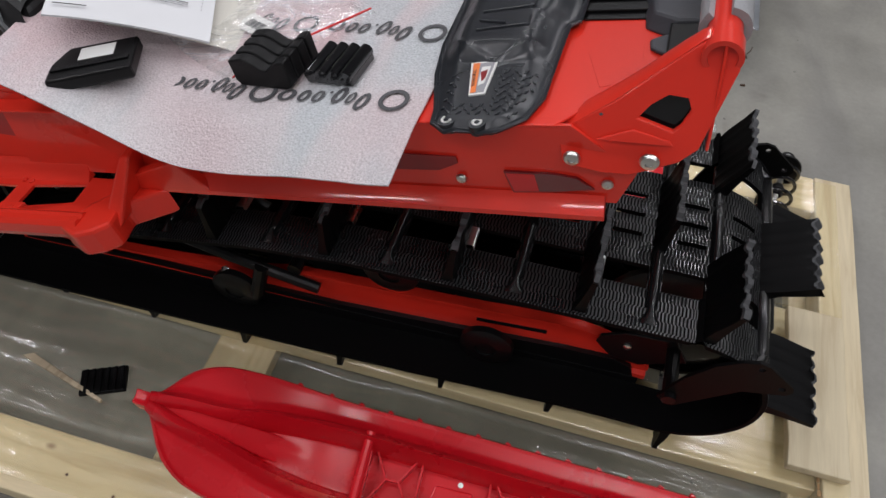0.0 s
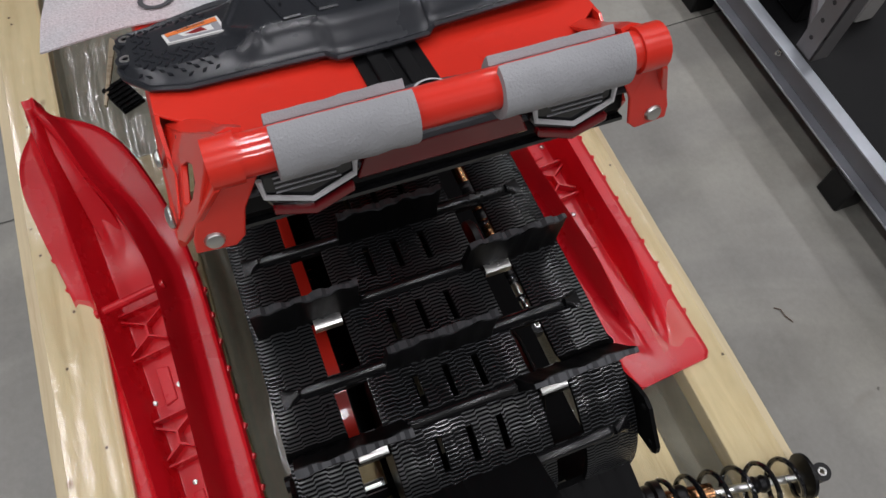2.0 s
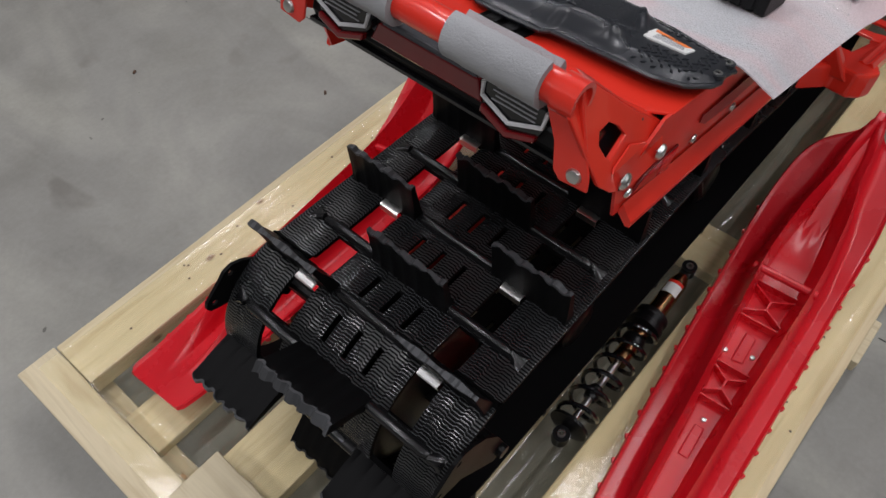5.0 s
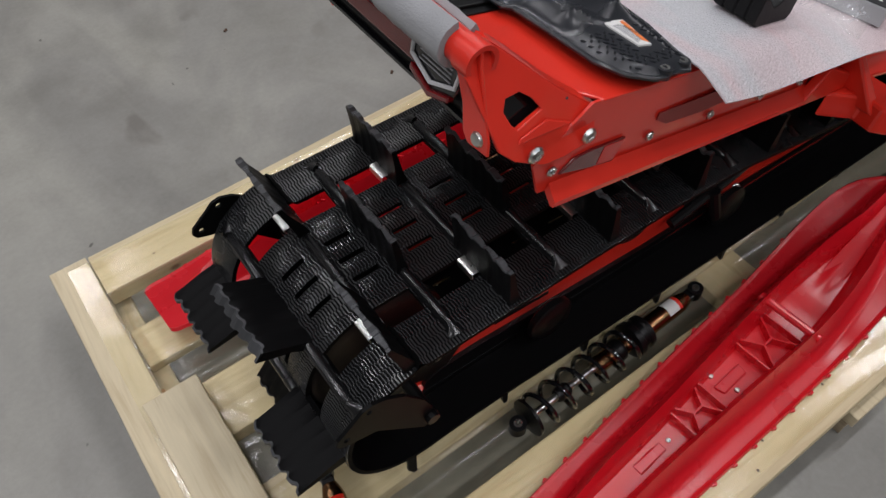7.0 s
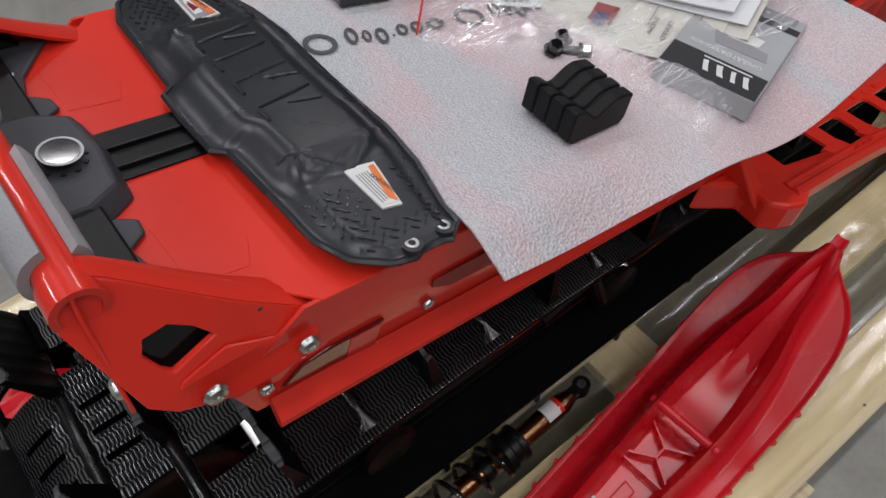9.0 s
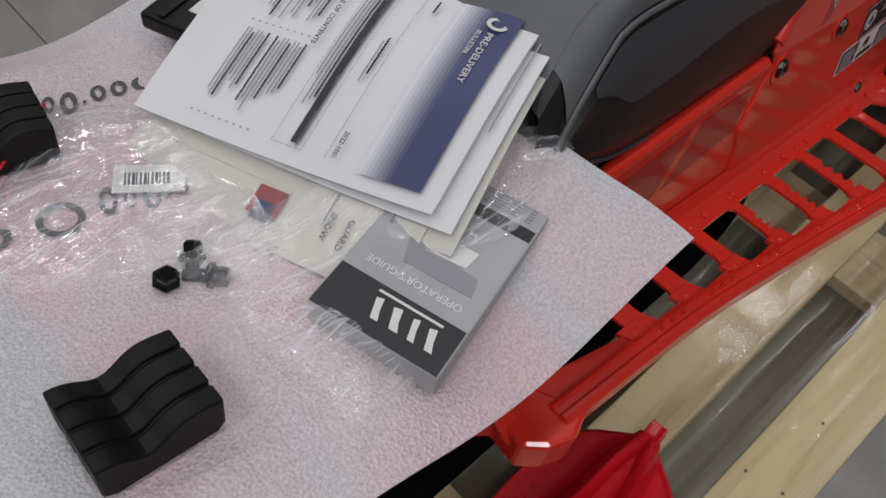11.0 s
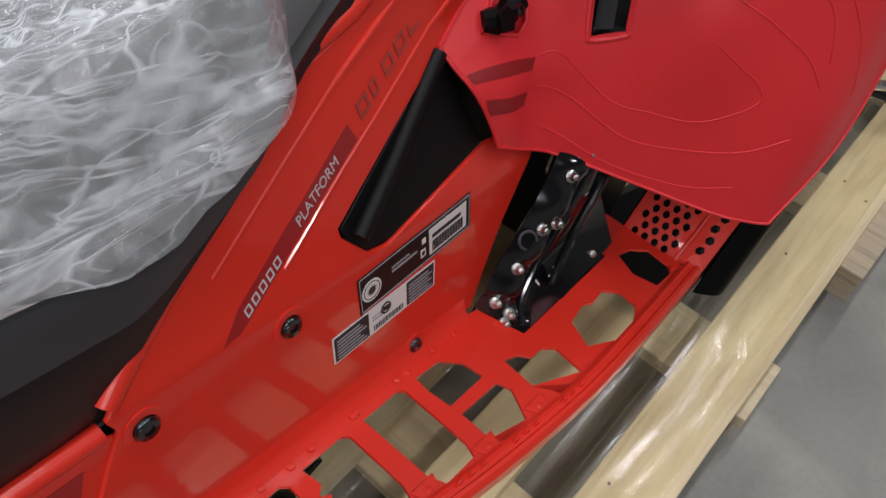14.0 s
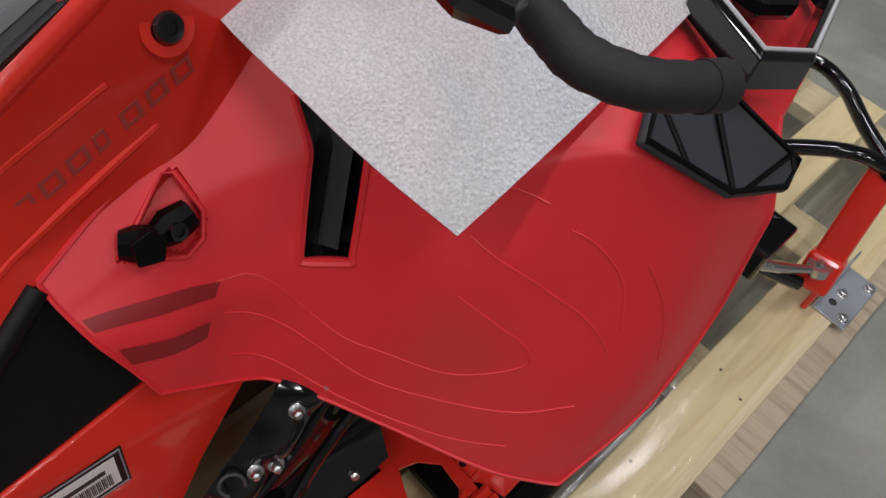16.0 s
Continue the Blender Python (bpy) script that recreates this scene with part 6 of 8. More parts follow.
FRONT_SIDE[0] = (1.216, 0.0)
for s in (-1, 1):
    part("side_plate", sheet_cut(REAR_SIDE, [], 0.004, on_side(s), SIDE_CUTS), RED, sled, smooth=True, angle=30, m=SLED)
    part("side_plate", sheet_cut(FRONT_SIDE, [], 0.006, on_side(s, 0.0035), SIDE_CUTS), RED, sled, smooth=True, angle=30, bevel=0.002, m=SLED)
    # rolled upper edges and the bend along the foot board
    roll = [(0.87, 0.146), (1.0, 0.16), (1.12, 0.170), (1.232, 0.178)]
    part("rolled_edge", tube([(u, s * (side_y(u, v) - 0.007), v) for u, v in roll], 0.0105, 12), RED, sled, smooth=True, m=SLED)
    roll = [(1.24, 0.204), (1.262, 0.224), (1.345, 0.29), (1.432, 0.355), (1.50, 0.405), (1.57, 0.43), (1.65, 0.49), (1.755, 0.583), (1.82, 0.64)]
    part("rolled_edge", tube([(u, s * (side_y(u, v) - 0.005), v) for u, v in roll], 0.012, 14), RED, sled, smooth=True, m=SLED)
    part("foot_bend", prism([(0.0, 0.0), (0.02, 0.0), (0.014, 0.004), (0.006, 0.012), (0.002, 0.024), (-0.002, 0.03)], 0.80, 1.735, lambda p, w, s=s: (w, s * (0.2395 + p[0] - 0.001), p[1] - 0.0005)), RED, sled, smooth=True, angle=60, m=SLED)
    for k in range(11):
        u = 0.93 + 0.072 * k
        part("rivet", lathe([(0.0052, 0), (0.0045, 0.0022), (0.0015, 0.003)], 8, pose(u, s * 0.2605, 0.001)), RED, sled, smooth=True, m=SLED)
    # long pressed rib and decal strip on the slanted beam
    for rib in ([(1.36, 0.262), (1.45, 0.322), (1.53, 0.374), (1.64, 0.444), (1.76, 0.52)], [(1.435, 0.236), (1.53, 0.300), (1.58, 0.331), (1.68, 0.397), (1.80, 0.475)]):
        part("pressed_rib", tube([(u, s * (side_y(u, v) + 0.0006), v) for u, v in rib], 0.0044, 8), RED, sled, smooth=True, m=SLED)
    band = [(1.352, 0.2), (1.372, 0.203), (1.552, 0.321), (1.542, 0.339), (1.375, 0.226)]
    part("side_decal", sheet_cut(band, [], 0.0006, on_side(s, 0.004), SIDE_CUTS), RED_SMOKE, sled, "dark red decal strip", m=SLED)
    for k in range(13):
        u, v = 1.562 + 0.0211 * k, 0.337 + 0.0142 * k
        w = 0.6 if k % 4 == 1 else 1.0
        o = [(u, v), (u + 0.0155 * w, v + 0.0105 * w), (u + 0.0155 * w - 0.006, v + 0.0105 * w + 0.0155), (u - 0.006, v + 0.0155)]
        mid = (u + 0.0078 * w - 0.003, v + 0.0052 * w + 0.0077)
        hole = [(mid[0] + (p[0] - mid[0]) * 0.6, mid[1] + (p[1] - mid[1]) * 0.6) for p in o]
        part("decal_block", sheet_cut(o, [hole], 0.0004, on_side(s, 0.0048), SIDE_CUTS), RED_BROWN, sled, m=SLED)
    for k in range(5):
        u, v = 1.383 + 0.0105 * k, 0.2135 + 0.0069 * k
        o = [(u, v), (u + 0.0075, v + 0.005), (u + 0.0045, v + 0.0135), (u - 0.003, v + 0.0085)]
        hole = [(u + 0.0012, v + 0.0024), (u + 0.0055, v + 0.0052), (u + 0.0033, v + 0.0115), (u - 0.001, v + 0.0085)]
        part("decal_bar", sheet_cut(o, [hole], 0.0004, on_side(s, 0.0048), SIDE_CUTS), SILVER_INK, sled, m=SLED)
    if s < 0:
        du, dv = 0.84, 0.545
        ex = Vector((du, 0.42 * dv, dv)).normalized()
        ey = Vector((0, 0.387, 0.92))
        ey = (ey - ex * ey.dot(ex)).normalized()
        pm = Matrix((ex, ey, ex.cross(ey))).transposed().to_4x4()
        pm.translation = Vector((1.4895, -(side_y(1.4895, 0.293) + 0.0052), 0.2915))
        words("PLATFORM", 0.0155, SILVER_INK, sled, SLED @ pm, "lettering", shear=0.25)
    # two smoky decals low on the plate, parted by a clear slant
    for poly in ([(0.88, 0.062), (1.02, 0.078), (1.075, 0.15), (0.88, 0.126)], [(1.04, 0.08), (1.19, 0.10), (1.208, 0.158), (1.10, 0.153)]):
        part("side_decal", sheet_cut(poly, [], 0.0006, on_side(s, 0.0008), SIDE_CUTS), RED_SMOKE, sled, "smoky dark red decal", m=SLED)
    # push knobs in dished seats
    for u, v, r in ((1.265, 0.167, 0.0125), (1.429, 0.176, 0.0125), (1.63, 0.012, 0.011), (1.807, 0.557, 0.0125)):
        tilt = -90 * s + (10 if v < 0.2 else 23) * s
        y = s * (side_y(u, v) + 0.003)
        part("knob_seat", ring_bm(r * 1.75, r * 1.1, 0.0022, 24, pose(u, y, v, tilt)), RED, sled, smooth=True, m=SLED)
        part("knob", lathe([(r, 0), (r, 0.004), (r * 0.85, 0.007), (r * 0.45, 0.0072), (r * 0.4, 0.005), (0.001, 0.005)], 20, pose(u, y, v, tilt)), BLACK_GLOSS, sled, smooth=True, angle=50, m=SLED)
    # black filler panel behind the beam
    fill = [(1.512, 0.242), (1.518, 0.226), (1.548, 0.205), (1.58, 0.204), (1.757, 0.252), (1.70, 0.352), (1.69, 0.37)]
    part("filler_panel", sheet_cut(fill, [], 0.02, lambda u, v, w, s=s: Vector((u, s * (side_y(u, v) + 0.001 + w), v)), (0.21, 0.25, 0.3, 0.35)), BLACK_MATT, sled, "matt black triangular panel", smooth=True, angle=30, bevel=0.003, m=SLED)
    part("filler_roll", tube([(1.53, s * 0.199, 0.23), (1.6, s * 0.172, 0.285), (1.69, s * 0.135, 0.368)], 0.011, 12), BLACK_MATT, sled, smooth=True, m=SLED)


# -- labels on the right side --
def label_patch(u0, v0, u1, v1, h, material, a0, a1, c0, c1, lift, name):
    """A patch on the line (u0,v0)-(u1,v1), from a0 to a1 along it and c0 to c1 up its height."""
    d = Vector((u1 - u0, v1 - v0))
    n = Vector((-d.y, d.x)).normalized() * h
    q = []
    for a, c in ((a0, c0), (a1, c0), (a1, c1), (a0, c1)):
        p = Vector((u0, v0)) + d * a + n * c
        q.append((p.x, p.y))
    return part(name, sheet_cut(q, [], 0.0004, on_side(-1, lift), SIDE_CUTS), material, sled, m=SLED)


L1 = (1.530, 0.125, 1.727, 0.151, 0.054)
label_patch(*L1, BLACK, 0, 1, 0, 1, 0.0045, "label_plate")
for a0, a1, c0, c1 in ((0.01, 0.99, 0.03, 0.06), (0.01, 0.99, 0.94, 0.97), (0.01, 0.016, 0.03, 0.97), (0.984, 0.99, 0.03, 0.97)):
    label_patch(*L1, INK_GREY, a0, a1, c0, c1, 0.005, "label_line")
label_patch(*L1, WHITE, 0.60, 0.955, 0.14, 0.86, 0.005, "label_sticker")
for k in range(34):
    label_patch(*L1, INK, 0.625 + 0.0088 * k, 0.625 + 0.0088 * k + (0.0058 if k % 3 else 0.0034), 0.2, 0.5, 0.0055, "barcode_bar")
label_patch(*L1, INK, 0.625, 0.9, 0.58, 0.68, 0.0055, "print_line")
for a0, a1, c0, c1 in ((0.27, 0.49, 0.50, 0.56), (0.27, 0.42, 0.62, 0.66)):
    label_patch(*L1, INK_GREY, a0, a1, c0, c1, 0.005, "print_line")
label_patch(*L1, WHITE, 0.52, 0.565, 0.24, 0.46, 0.005, "symbol")
label_patch(*L1, INK, 0.53, 0.555, 0.29, 0.41, 0.0054, "symbol")
label_patch(*L1, WHITE, 0.535, 0.57, 0.6, 0.75, 0.005, "symbol")
seal_p = Vector((1.546, -(side_y(1.546, 0.154) + 0.0048), 0.154))
seal_m = Matrix.Translation(seal_p) @ Matrix.Rotation(radians(90 - 10), 4, "X")
part("seal", lathe([(0.0155, 0), (0.0155, 0.0005), (0.0001, 0.0005)], 28, seal_m), WHITE, sled, "round white seal", m=SLED)
part("seal_ring", ring_bm(0.0128, 0.0118, 0.0009, 28, seal_m), INK, sled, m=SLED)
leaf = []
for k in range(22):
    r = 0.0078 if k % 2 == 0 else 0.0042
    leaf.append((r * math.sin(k * math.pi / 11), r * math.cos(k * math.pi / 11)))
part("seal_mark", prism(leaf, 0.0005, 0.001, lambda p, w: seal_m @ Vector((p[0], p[1], w))), INK, sled, m=SLED)

L2 = (1.488, 0.079, 1.662, 0.094, 0.041)
label_patch(*L2, WHITE, 0, 1, 0, 1, 0.0045, "label_plate")
label_patch(*L2, INK, 0.015, 0.325, 0.06, 0.94, 0.005, "label_block")
label_patch(*L2, INK, 0.70, 0.985, 0.06, 0.94, 0.005, "label_block")
for k in range(6):
    for a0, a1 in ((0.035, 0.3 - 0.03 * (k % 3)), (0.72, 0.96 - 0.035 * (k % 2))):
        label_patch(*L2, INK_GREY, a0, a1, 0.14 + 0.125 * k, 0.19 + 0.125 * k, 0.0055, "print_line")
for k in range(18):
    label_patch(*L2, INK, 0.37 + 0.0165 * k, 0.377 + 0.0165 * k + 0.003 * (k % 2), 0.1, 0.3, 0.005, "barcode_bar")
label_patch(*L2, INK_GREY, 0.36, 0.45, 0.5, 0.54, 0.005, "print_line")
label_patch(*L2, INK_GREY, 0.36, 0.44, 0.62, 0.66, 0.005, "print_line")
seal2 = Matrix.Translation((1.571, -(side_y(1.577, 0.113) + 0.0048), 0.113)) @ Matrix.Rotation(radians(80), 4, "X")
part("seal_ring", ring_bm(0.0085, 0.0062, 0.0007, 22, seal2), INK, sled, m=SLED)
part("seal_mark", boxes((-0.0045, 0.0045, -0.0035, 0.003, 0.0, 0.0007)), INK, sled, m=SLED @ seal2)


# -- footrest gusset --
def gusset(s):
    g = new("footrest_bracket")
    g.parent = sled
    tagged(g, "gloss black footrest bracket with zinc bolts")
    rim = [(1.752, 0.246, -0.014), (1.76, 0.25, 0.02), (1.78, 0.249, 0.065), (1.806, 0.247, 0.11), (1.84, 0.244, 0.16), (1.872, 0.236, 0.205), (1.90, 0.23, 0.235)]
    outer = [(1.79, 0.31, -0.006), (1.80, 0.292, 0.02), (1.822, 0.283, 0.058), (1.85, 0.279, 0.098), (1.883, 0.276, 0.142), (1.915, 0.27, 0.185), (1.94, 0.265, 0.215)]

    def along(line, a):
        return Vector(spline([(k / 6, *line[k]) for k in range(7)], a))

    def flange(a, c):
        r = along(rim, a).lerp(along(outer, a), c)
        r.y += 0.012 * math.sin(c * math.pi) + 0.004 * math.sin(c * math.pi) * math.sin(a * 31)
        return (r.x, s * r.y, r.z)

    def hollow(a, c):
        r = along(outer, a).lerp(Vector((1.79 + 0.235 * a, 0.328 - 0.012 * a, -0.005 + 0.03 * a * a)), c)
        r.y -= 0.03 * math.sin(c * math.pi) * smoothstep(0.02, 0.4, a)
        r.x += 0.025 * math.sin(c * math.pi) * a
        return (r.x, s * r.y, r.z)

    part("flange", thicken(grid(44, 8, flange), 0.004), BLACK_GLOSS, g, smooth=True, angle=60, m=SLED)
    part("shell", thicken(grid(26, 16, hollow), 0.004), BLACK_GLOSS, g, smooth=True, angle=60, m=SLED)
    part("edge_bead", tube([(p.x, s * (p.y + 0.002), p.z) for p in (along(outer, k / 20) for k in range(21))], 0.0045, 8), BLACK_GLOSS, g, smooth=True, m=SLED)
    part("rib", tube([(1.87, s * 0.30, 0.02), (1.91, s * 0.288, 0.09), (1.96, s * 0.28, 0.15), (1.99, s * 0.275, 0.185)], 0.007, 10), BLACK_GLOSS, g, smooth=True, m=SLED)
    part("upper_block", boxes((1.93, 2.1, *sorted((s * 0.20, s * 0.275)), 0.13, 0.215)), BLACK_GLOSS, g, bevel=0.008, m=SLED)
    part("back_wall", boxes((2.0, 2.2, *sorted((s * 0.12, s * 0.25)), -0.06, 0.24)), BLACK, g, bevel=0.008, m=SLED)
    part("foot_plate", prism([(1.77, 0.252), (1.778, 0.328), (2.026, 0.318), (2.03, 0.25)], -0.009, -0.004, lambda p, w, s=s: (p[0], s * p[1], w)), BLACK_GLOSS, g, m=SLED)
    ax = Vector((-0.45, s * 0.72, 0.53)).to_track_quat("Z", "Y").to_matrix().to_4x4()
    for a, c in ((0.03, 0.5), (0.10, 0.62), (0.16, 0.3), (0.36, 0.4), (0.56, 0.45), (0.60, 0.7), (0.80, 0.4), (0.95, 0.6)):
        m = Matrix.Translation(Vector(flange(a, c))) @ ax
        part("bolt_washer", lathe([(0.009, -0.002), (0.009, 0.002), (0.006, 0.003)], 14, m), STEEL, g, smooth=True, m=SLED)
        part("bolt", lathe([(0.0062, 0.002), (0.0064, 0.009), (0.0048, 0.0135), (0.002, 0.0145)], 6, m), STEEL, g, m=SLED)
    m = Matrix.Translation((1.975, s * 0.305, 0.022)) @ ax
    part("bolt", lathe([(0.0085, -0.02), (0.0085, 0.0), (0.006, 0.001), (0.006, 0.01), (0.003, 0.011)], 6, m), STEEL, g, m=SLED)
    part("loom_clip", tube([(p.x, p.y, p.z) for p in (Vector(flange(0.5 + 0.0008 * k, 0.2)) + ax.to_3x3() @ Vector((0.014 * math.cos(k * 0.5), 0.014 * math.sin(k * 0.5), 0.006)) for k in range(10))], 0.002, 6), GREY_PLASTIC, g, smooth=True, m=SLED)


for s in (-1, 1):
    gusset(s)


# -- perforated toe plates at the front of the boards --
def toe_point(s):
    return lambda p, q, w: Vector((2.115 + 0.55 * q + 0.02 * smoothstep(0.39, 0.43, p) + w * 0.9, s * p, q * 0.92 - 0.012 - w * 0.4))


for s in (-1, 1):
    holes = []
    for j in range(7):
        for i in range(4):
            y = 0.318 + 0.0195 * i + (0.0098 if j % 2 else 0)
            q = 0.012 + 0.0155 * j
            if y < 0.392:
                holes.append([(y + 0.0064 * math.cos(k * math.pi / 3), q + 0.0062 * math.sin(k * math.pi / 3) * 1.15) for k in range(6)])
    for j in range(4):
        y, q = 0.424 + 0.004 * (j % 2), 0.03 + 0.02 * j
        holes.append([(y + 0.0075 * math.cos(k * math.pi / 3), q + 0.0075 * math.sin(k * math.pi / 3)) for k in range(6)])
    plate_bm = plate([(0.298, -0.004), (0.40, -0.004), (0.41, 0.002), (0.446, 0.004), (0.45, 0.13), (0.30, 0.13)], holes, 0.003, toe_point(s))
    part("toe_plate", plate_bm, RED, sled, "red plate with rows of six-sided holes", bevel=0.0008, m=SLED)
    part("toe_rib", tube([toe_point(s)(0.398, 0.0, 0.002), toe_point(s)(0.402, 0.05, 0.002), toe_point(s)(0.405, 0.12, 0.002)], 0.006, 8), RED, sled, smooth=True, m=SLED)
    flap = grid(8, 10, lambda a, c, s=s: (2.13 + 0.1 * c + 0.05 * a, s * (0.452 + 0.035 * a + 0.012 * math.sin(a * 3)), -0.05 + 0.2 * c))
    # black sheet added behind the toe plate for the shade in its holes
    part("toe_hole_shade", grid(6, 6, lambda a, c, s=s: toe_point(s)(0.29 + 0.165 * a, 0.13 * c - 0.01, 0.03)), BLACK, sled, m=SLED)
    part("rubber_flap", thicken(flap, 0.004), RUBBER, sled, "black rubber flap", smooth=True, m=SLED)
    part("well_floor", boxes((2.11, 2.5, *sorted((s * 0.13, s * 0.44)), -0.10, -0.09)), BLACK, sled, m=SLED)
    part("rail_bolt", lathe([(0.007, 0), (0.006, 0.003), (0.002, 0.004)], 10, pose(2.09, s * 0.41, 0.0)), RED, sled, smooth=True, m=SLED)
part("bulkhead", boxes((2.1, 2.5, -0.13, 0.13, -0.1, 0.5)), BLACK, sled, bevel=0.01, m=SLED)


# -- seat --
SEAT_LOW = [(0.81, 0.18, 0.2), (0.825, 0.192, 0.198), (0.85, 0.197, 0.195), (0.929, 0.2, 0.172), (1.1, 0.196, 0.17), (1.24, 0.19, 0.176), (1.30, 0.182, 0.245), (1.432, 0.148, 0.345), (1.50, 0.12, 0.395), (1.57, 0.105, 0.43), (1.66, 0.098, 0.50), (1.755, 0.09, 0.585), (1.82, 0.085, 0.64)]
SEAT_CREASE = [(0.81, 0.182, 0.21), (0.825, 0.19, 0.22), (0.84, 0.186, 0.25), (0.87, 0.178, 0.283), (0.905, 0.170, 0.312), (0.99, 0.170, 0.328), (1.104, 0.168, 0.349), (1.22, 0.165, 0.35), (1.30, 0.162, 0.352), (1.438, 0.14, 0.40), (1.57, 0.10, 0.47), (1.66, 0.094, 0.53), (1.755, 0.086, 0.60), (1.82, 0.08, 0.65)]
SEAT_TOP = [(0.81, 0.165, 0.255), (0.83, 0.160, 0.278), (0.875, 0.147, 0.32), (0.927, 0.152, 0.348), (1.0, 0.145, 0.37), (1.15, 0.13, 0.392), (1.3, 0.12, 0.41), (1.45, 0.105, 0.46), (1.6, 0.075, 0.52), (1.744, 0.06, 0.61), (1.82, 0.055, 0.67)]


def seat_ring(u):
    l, c, t = spline(SEAT_LOW, u), spline(SEAT_CREASE, u), spline(SEAT_TOP, u)
    mid = ((l[0] + c[0]) / 2 + 0.016 * smoothstep(0.8, 0.95, u) * (1 - 0.6 * smoothstep(1.25, 1.45, u)), (l[1] + c[1]) / 2)
    half = [(l[0] - 0.012, l[1] - 0.004), l, (l[0] * 0.72 + mid[0] * 0.28 + 0.007, l[1] * 0.65 + mid[1] * 0.35), mid, (mid[0] * 0.45 + c[0] * 0.55 + 0.005, mid[1] * 0.4 + c[1] * 0.6), (c[0] + 0.002, c[1] - 0.004), (c[0] - 0.004, c[1] + 0.002),
            (c[0] * 0.6 + t[0] * 0.4, c[1] * 0.6 + t[1] * 0.4 + 0.003), (t[0] + 0.006, t[1] - 0.005), (t[0] - 0.01, t[1] + 0.001), (t[0] * 0.5, t[1] + 0.006)]
    return half


def seat_at(a, c):
    u = 0.81 + 1.01 * a
    half = seat_ring(u)
    row = [(-y, v) for y, v in half] + [(y, v) for y, v in half[::-1]]
    k = c * (len(row) - 1)
    i = min(int(k), len(row) - 2)
    f = k - i
    y, v = row[i][0] * (1 - f) + row[i + 1][0] * f, row[i][1] * (1 - f) + row[i + 1][1] * f
    return (u, y, v)


seat = new("seat")
seat.parent = sled
tagged(seat, "black vinyl seat with a creased side and textured band")
bm = grid(64, 64, seat_at)
part("cover", bm, VINYL, seat, smooth=True, angle=32, m=SLED)
part("rear_face", prism([(-0.175, 0.19), (0.175, 0.19), (0.16, 0.252), (-0.16, 0.252)], 0.8085, 0.83, lambda p, w: (w, p[0], p[1])), VINYL, seat, bevel=0.02, m=SLED)
part("seat_base", boxes((0.84, 1.8, -0.165, 0.165, 0.131, 0.2)), BLACK, seat, m=SLED)
for s in (-1, 1):
    piping = [(u, s * (spline(SEAT_CREASE, u)[0] + 0.001), spline(SEAT_CREASE, u)[1]) for u in np.linspace(0.825, 1.44, 34)]
    # pale grey piping carries the crease's highlight in its colour
    part("piping", tube(piping, 0.003, 6), CARBON_GREY, seat, smooth=True, m=SLED)
    lower = [(u, s * (spline(SEAT_LOW, u)[0] + 0.001), spline(SEAT_LOW, u)[1] - 0.001) for u in np.linspace(0.845, 1.24, 24)]
    part("hem", tube(lower, 0.0026, 6), GREY_PLASTIC, seat, smooth=True, m=SLED)
    # grained band under the crease, tapering ahead
    def band_at(a, c, s=s):
        u = 0.865 + 0.595 * a
        cr = spline(SEAT_CREASE, u)
        drop = (0.064 * smoothstep(-0.02, 0.1, a) * (1 - 0.45 * smoothstep(0.6, 1.0, a)) + 0.003) * c
        half = seat_ring(u)
        v = cr[1] - 0.006 - drop
        for (y0, v0), (y1, v1) in zip(half, half[1:]):
            if v0 <= v <= v1:
                y = y0 + (y1 - y0) * (v - v0) / max(v1 - v0, 1e-5)
                break
        else:
            y = cr[0]
        return (u, s * (y + 0.0022), v)
    part("textured_band", grid(40, 8, band_at), CARBON, seat, "fine woven texture band", smooth=True, m=SLED)

    # grained shoulder between the crease and the top panel
    def shoulder_at(a, c, s=s):
        u = 0.835 + 0.98 * a
        rim = seat_ring(u)[6:10]
        k = c * 3
        i = min(int(k), 2)
        y, v = (rim[i][j] + (rim[i + 1][j] - rim[i][j]) * (k - i) for j in (0, 1))
        return (u, s * (y + 0.0016), v + 0.0016)
    part("shoulder", grid(50, 9, shoulder_at), CARBON_GREY, seat, "slate grey grained shoulder", smooth=True, m=SLED)


def seat_top_at(a, c):
    u = 0.812 + 1.0 * a
    t = spline(SEAT_TOP, u)
    k = 2 * c - 1
    return (u, t[0] * 0.97 * k, t[1] + 0.002 + 0.0075 * (1 - abs(k) ** 2.5))


part("top_panel", grid(60, 20, seat_top_at), CARBON_GREY, seat, "slate grey grained top panel", smooth=True, m=SLED)
# engine cover and bodywork that close the middle between the beams
part("tank_cover", grid(20, 16, lambda a, c: (1.62 + 0.36 * a, (-1 + 2 * c) * (0.09 - 0.02 * a), 0.535 + 0.16 * a - 0.02 * (2 * c - 1) ** 2)), CARBON_GREY, sled, "grey textured console cover", smooth=True, m=SLED)


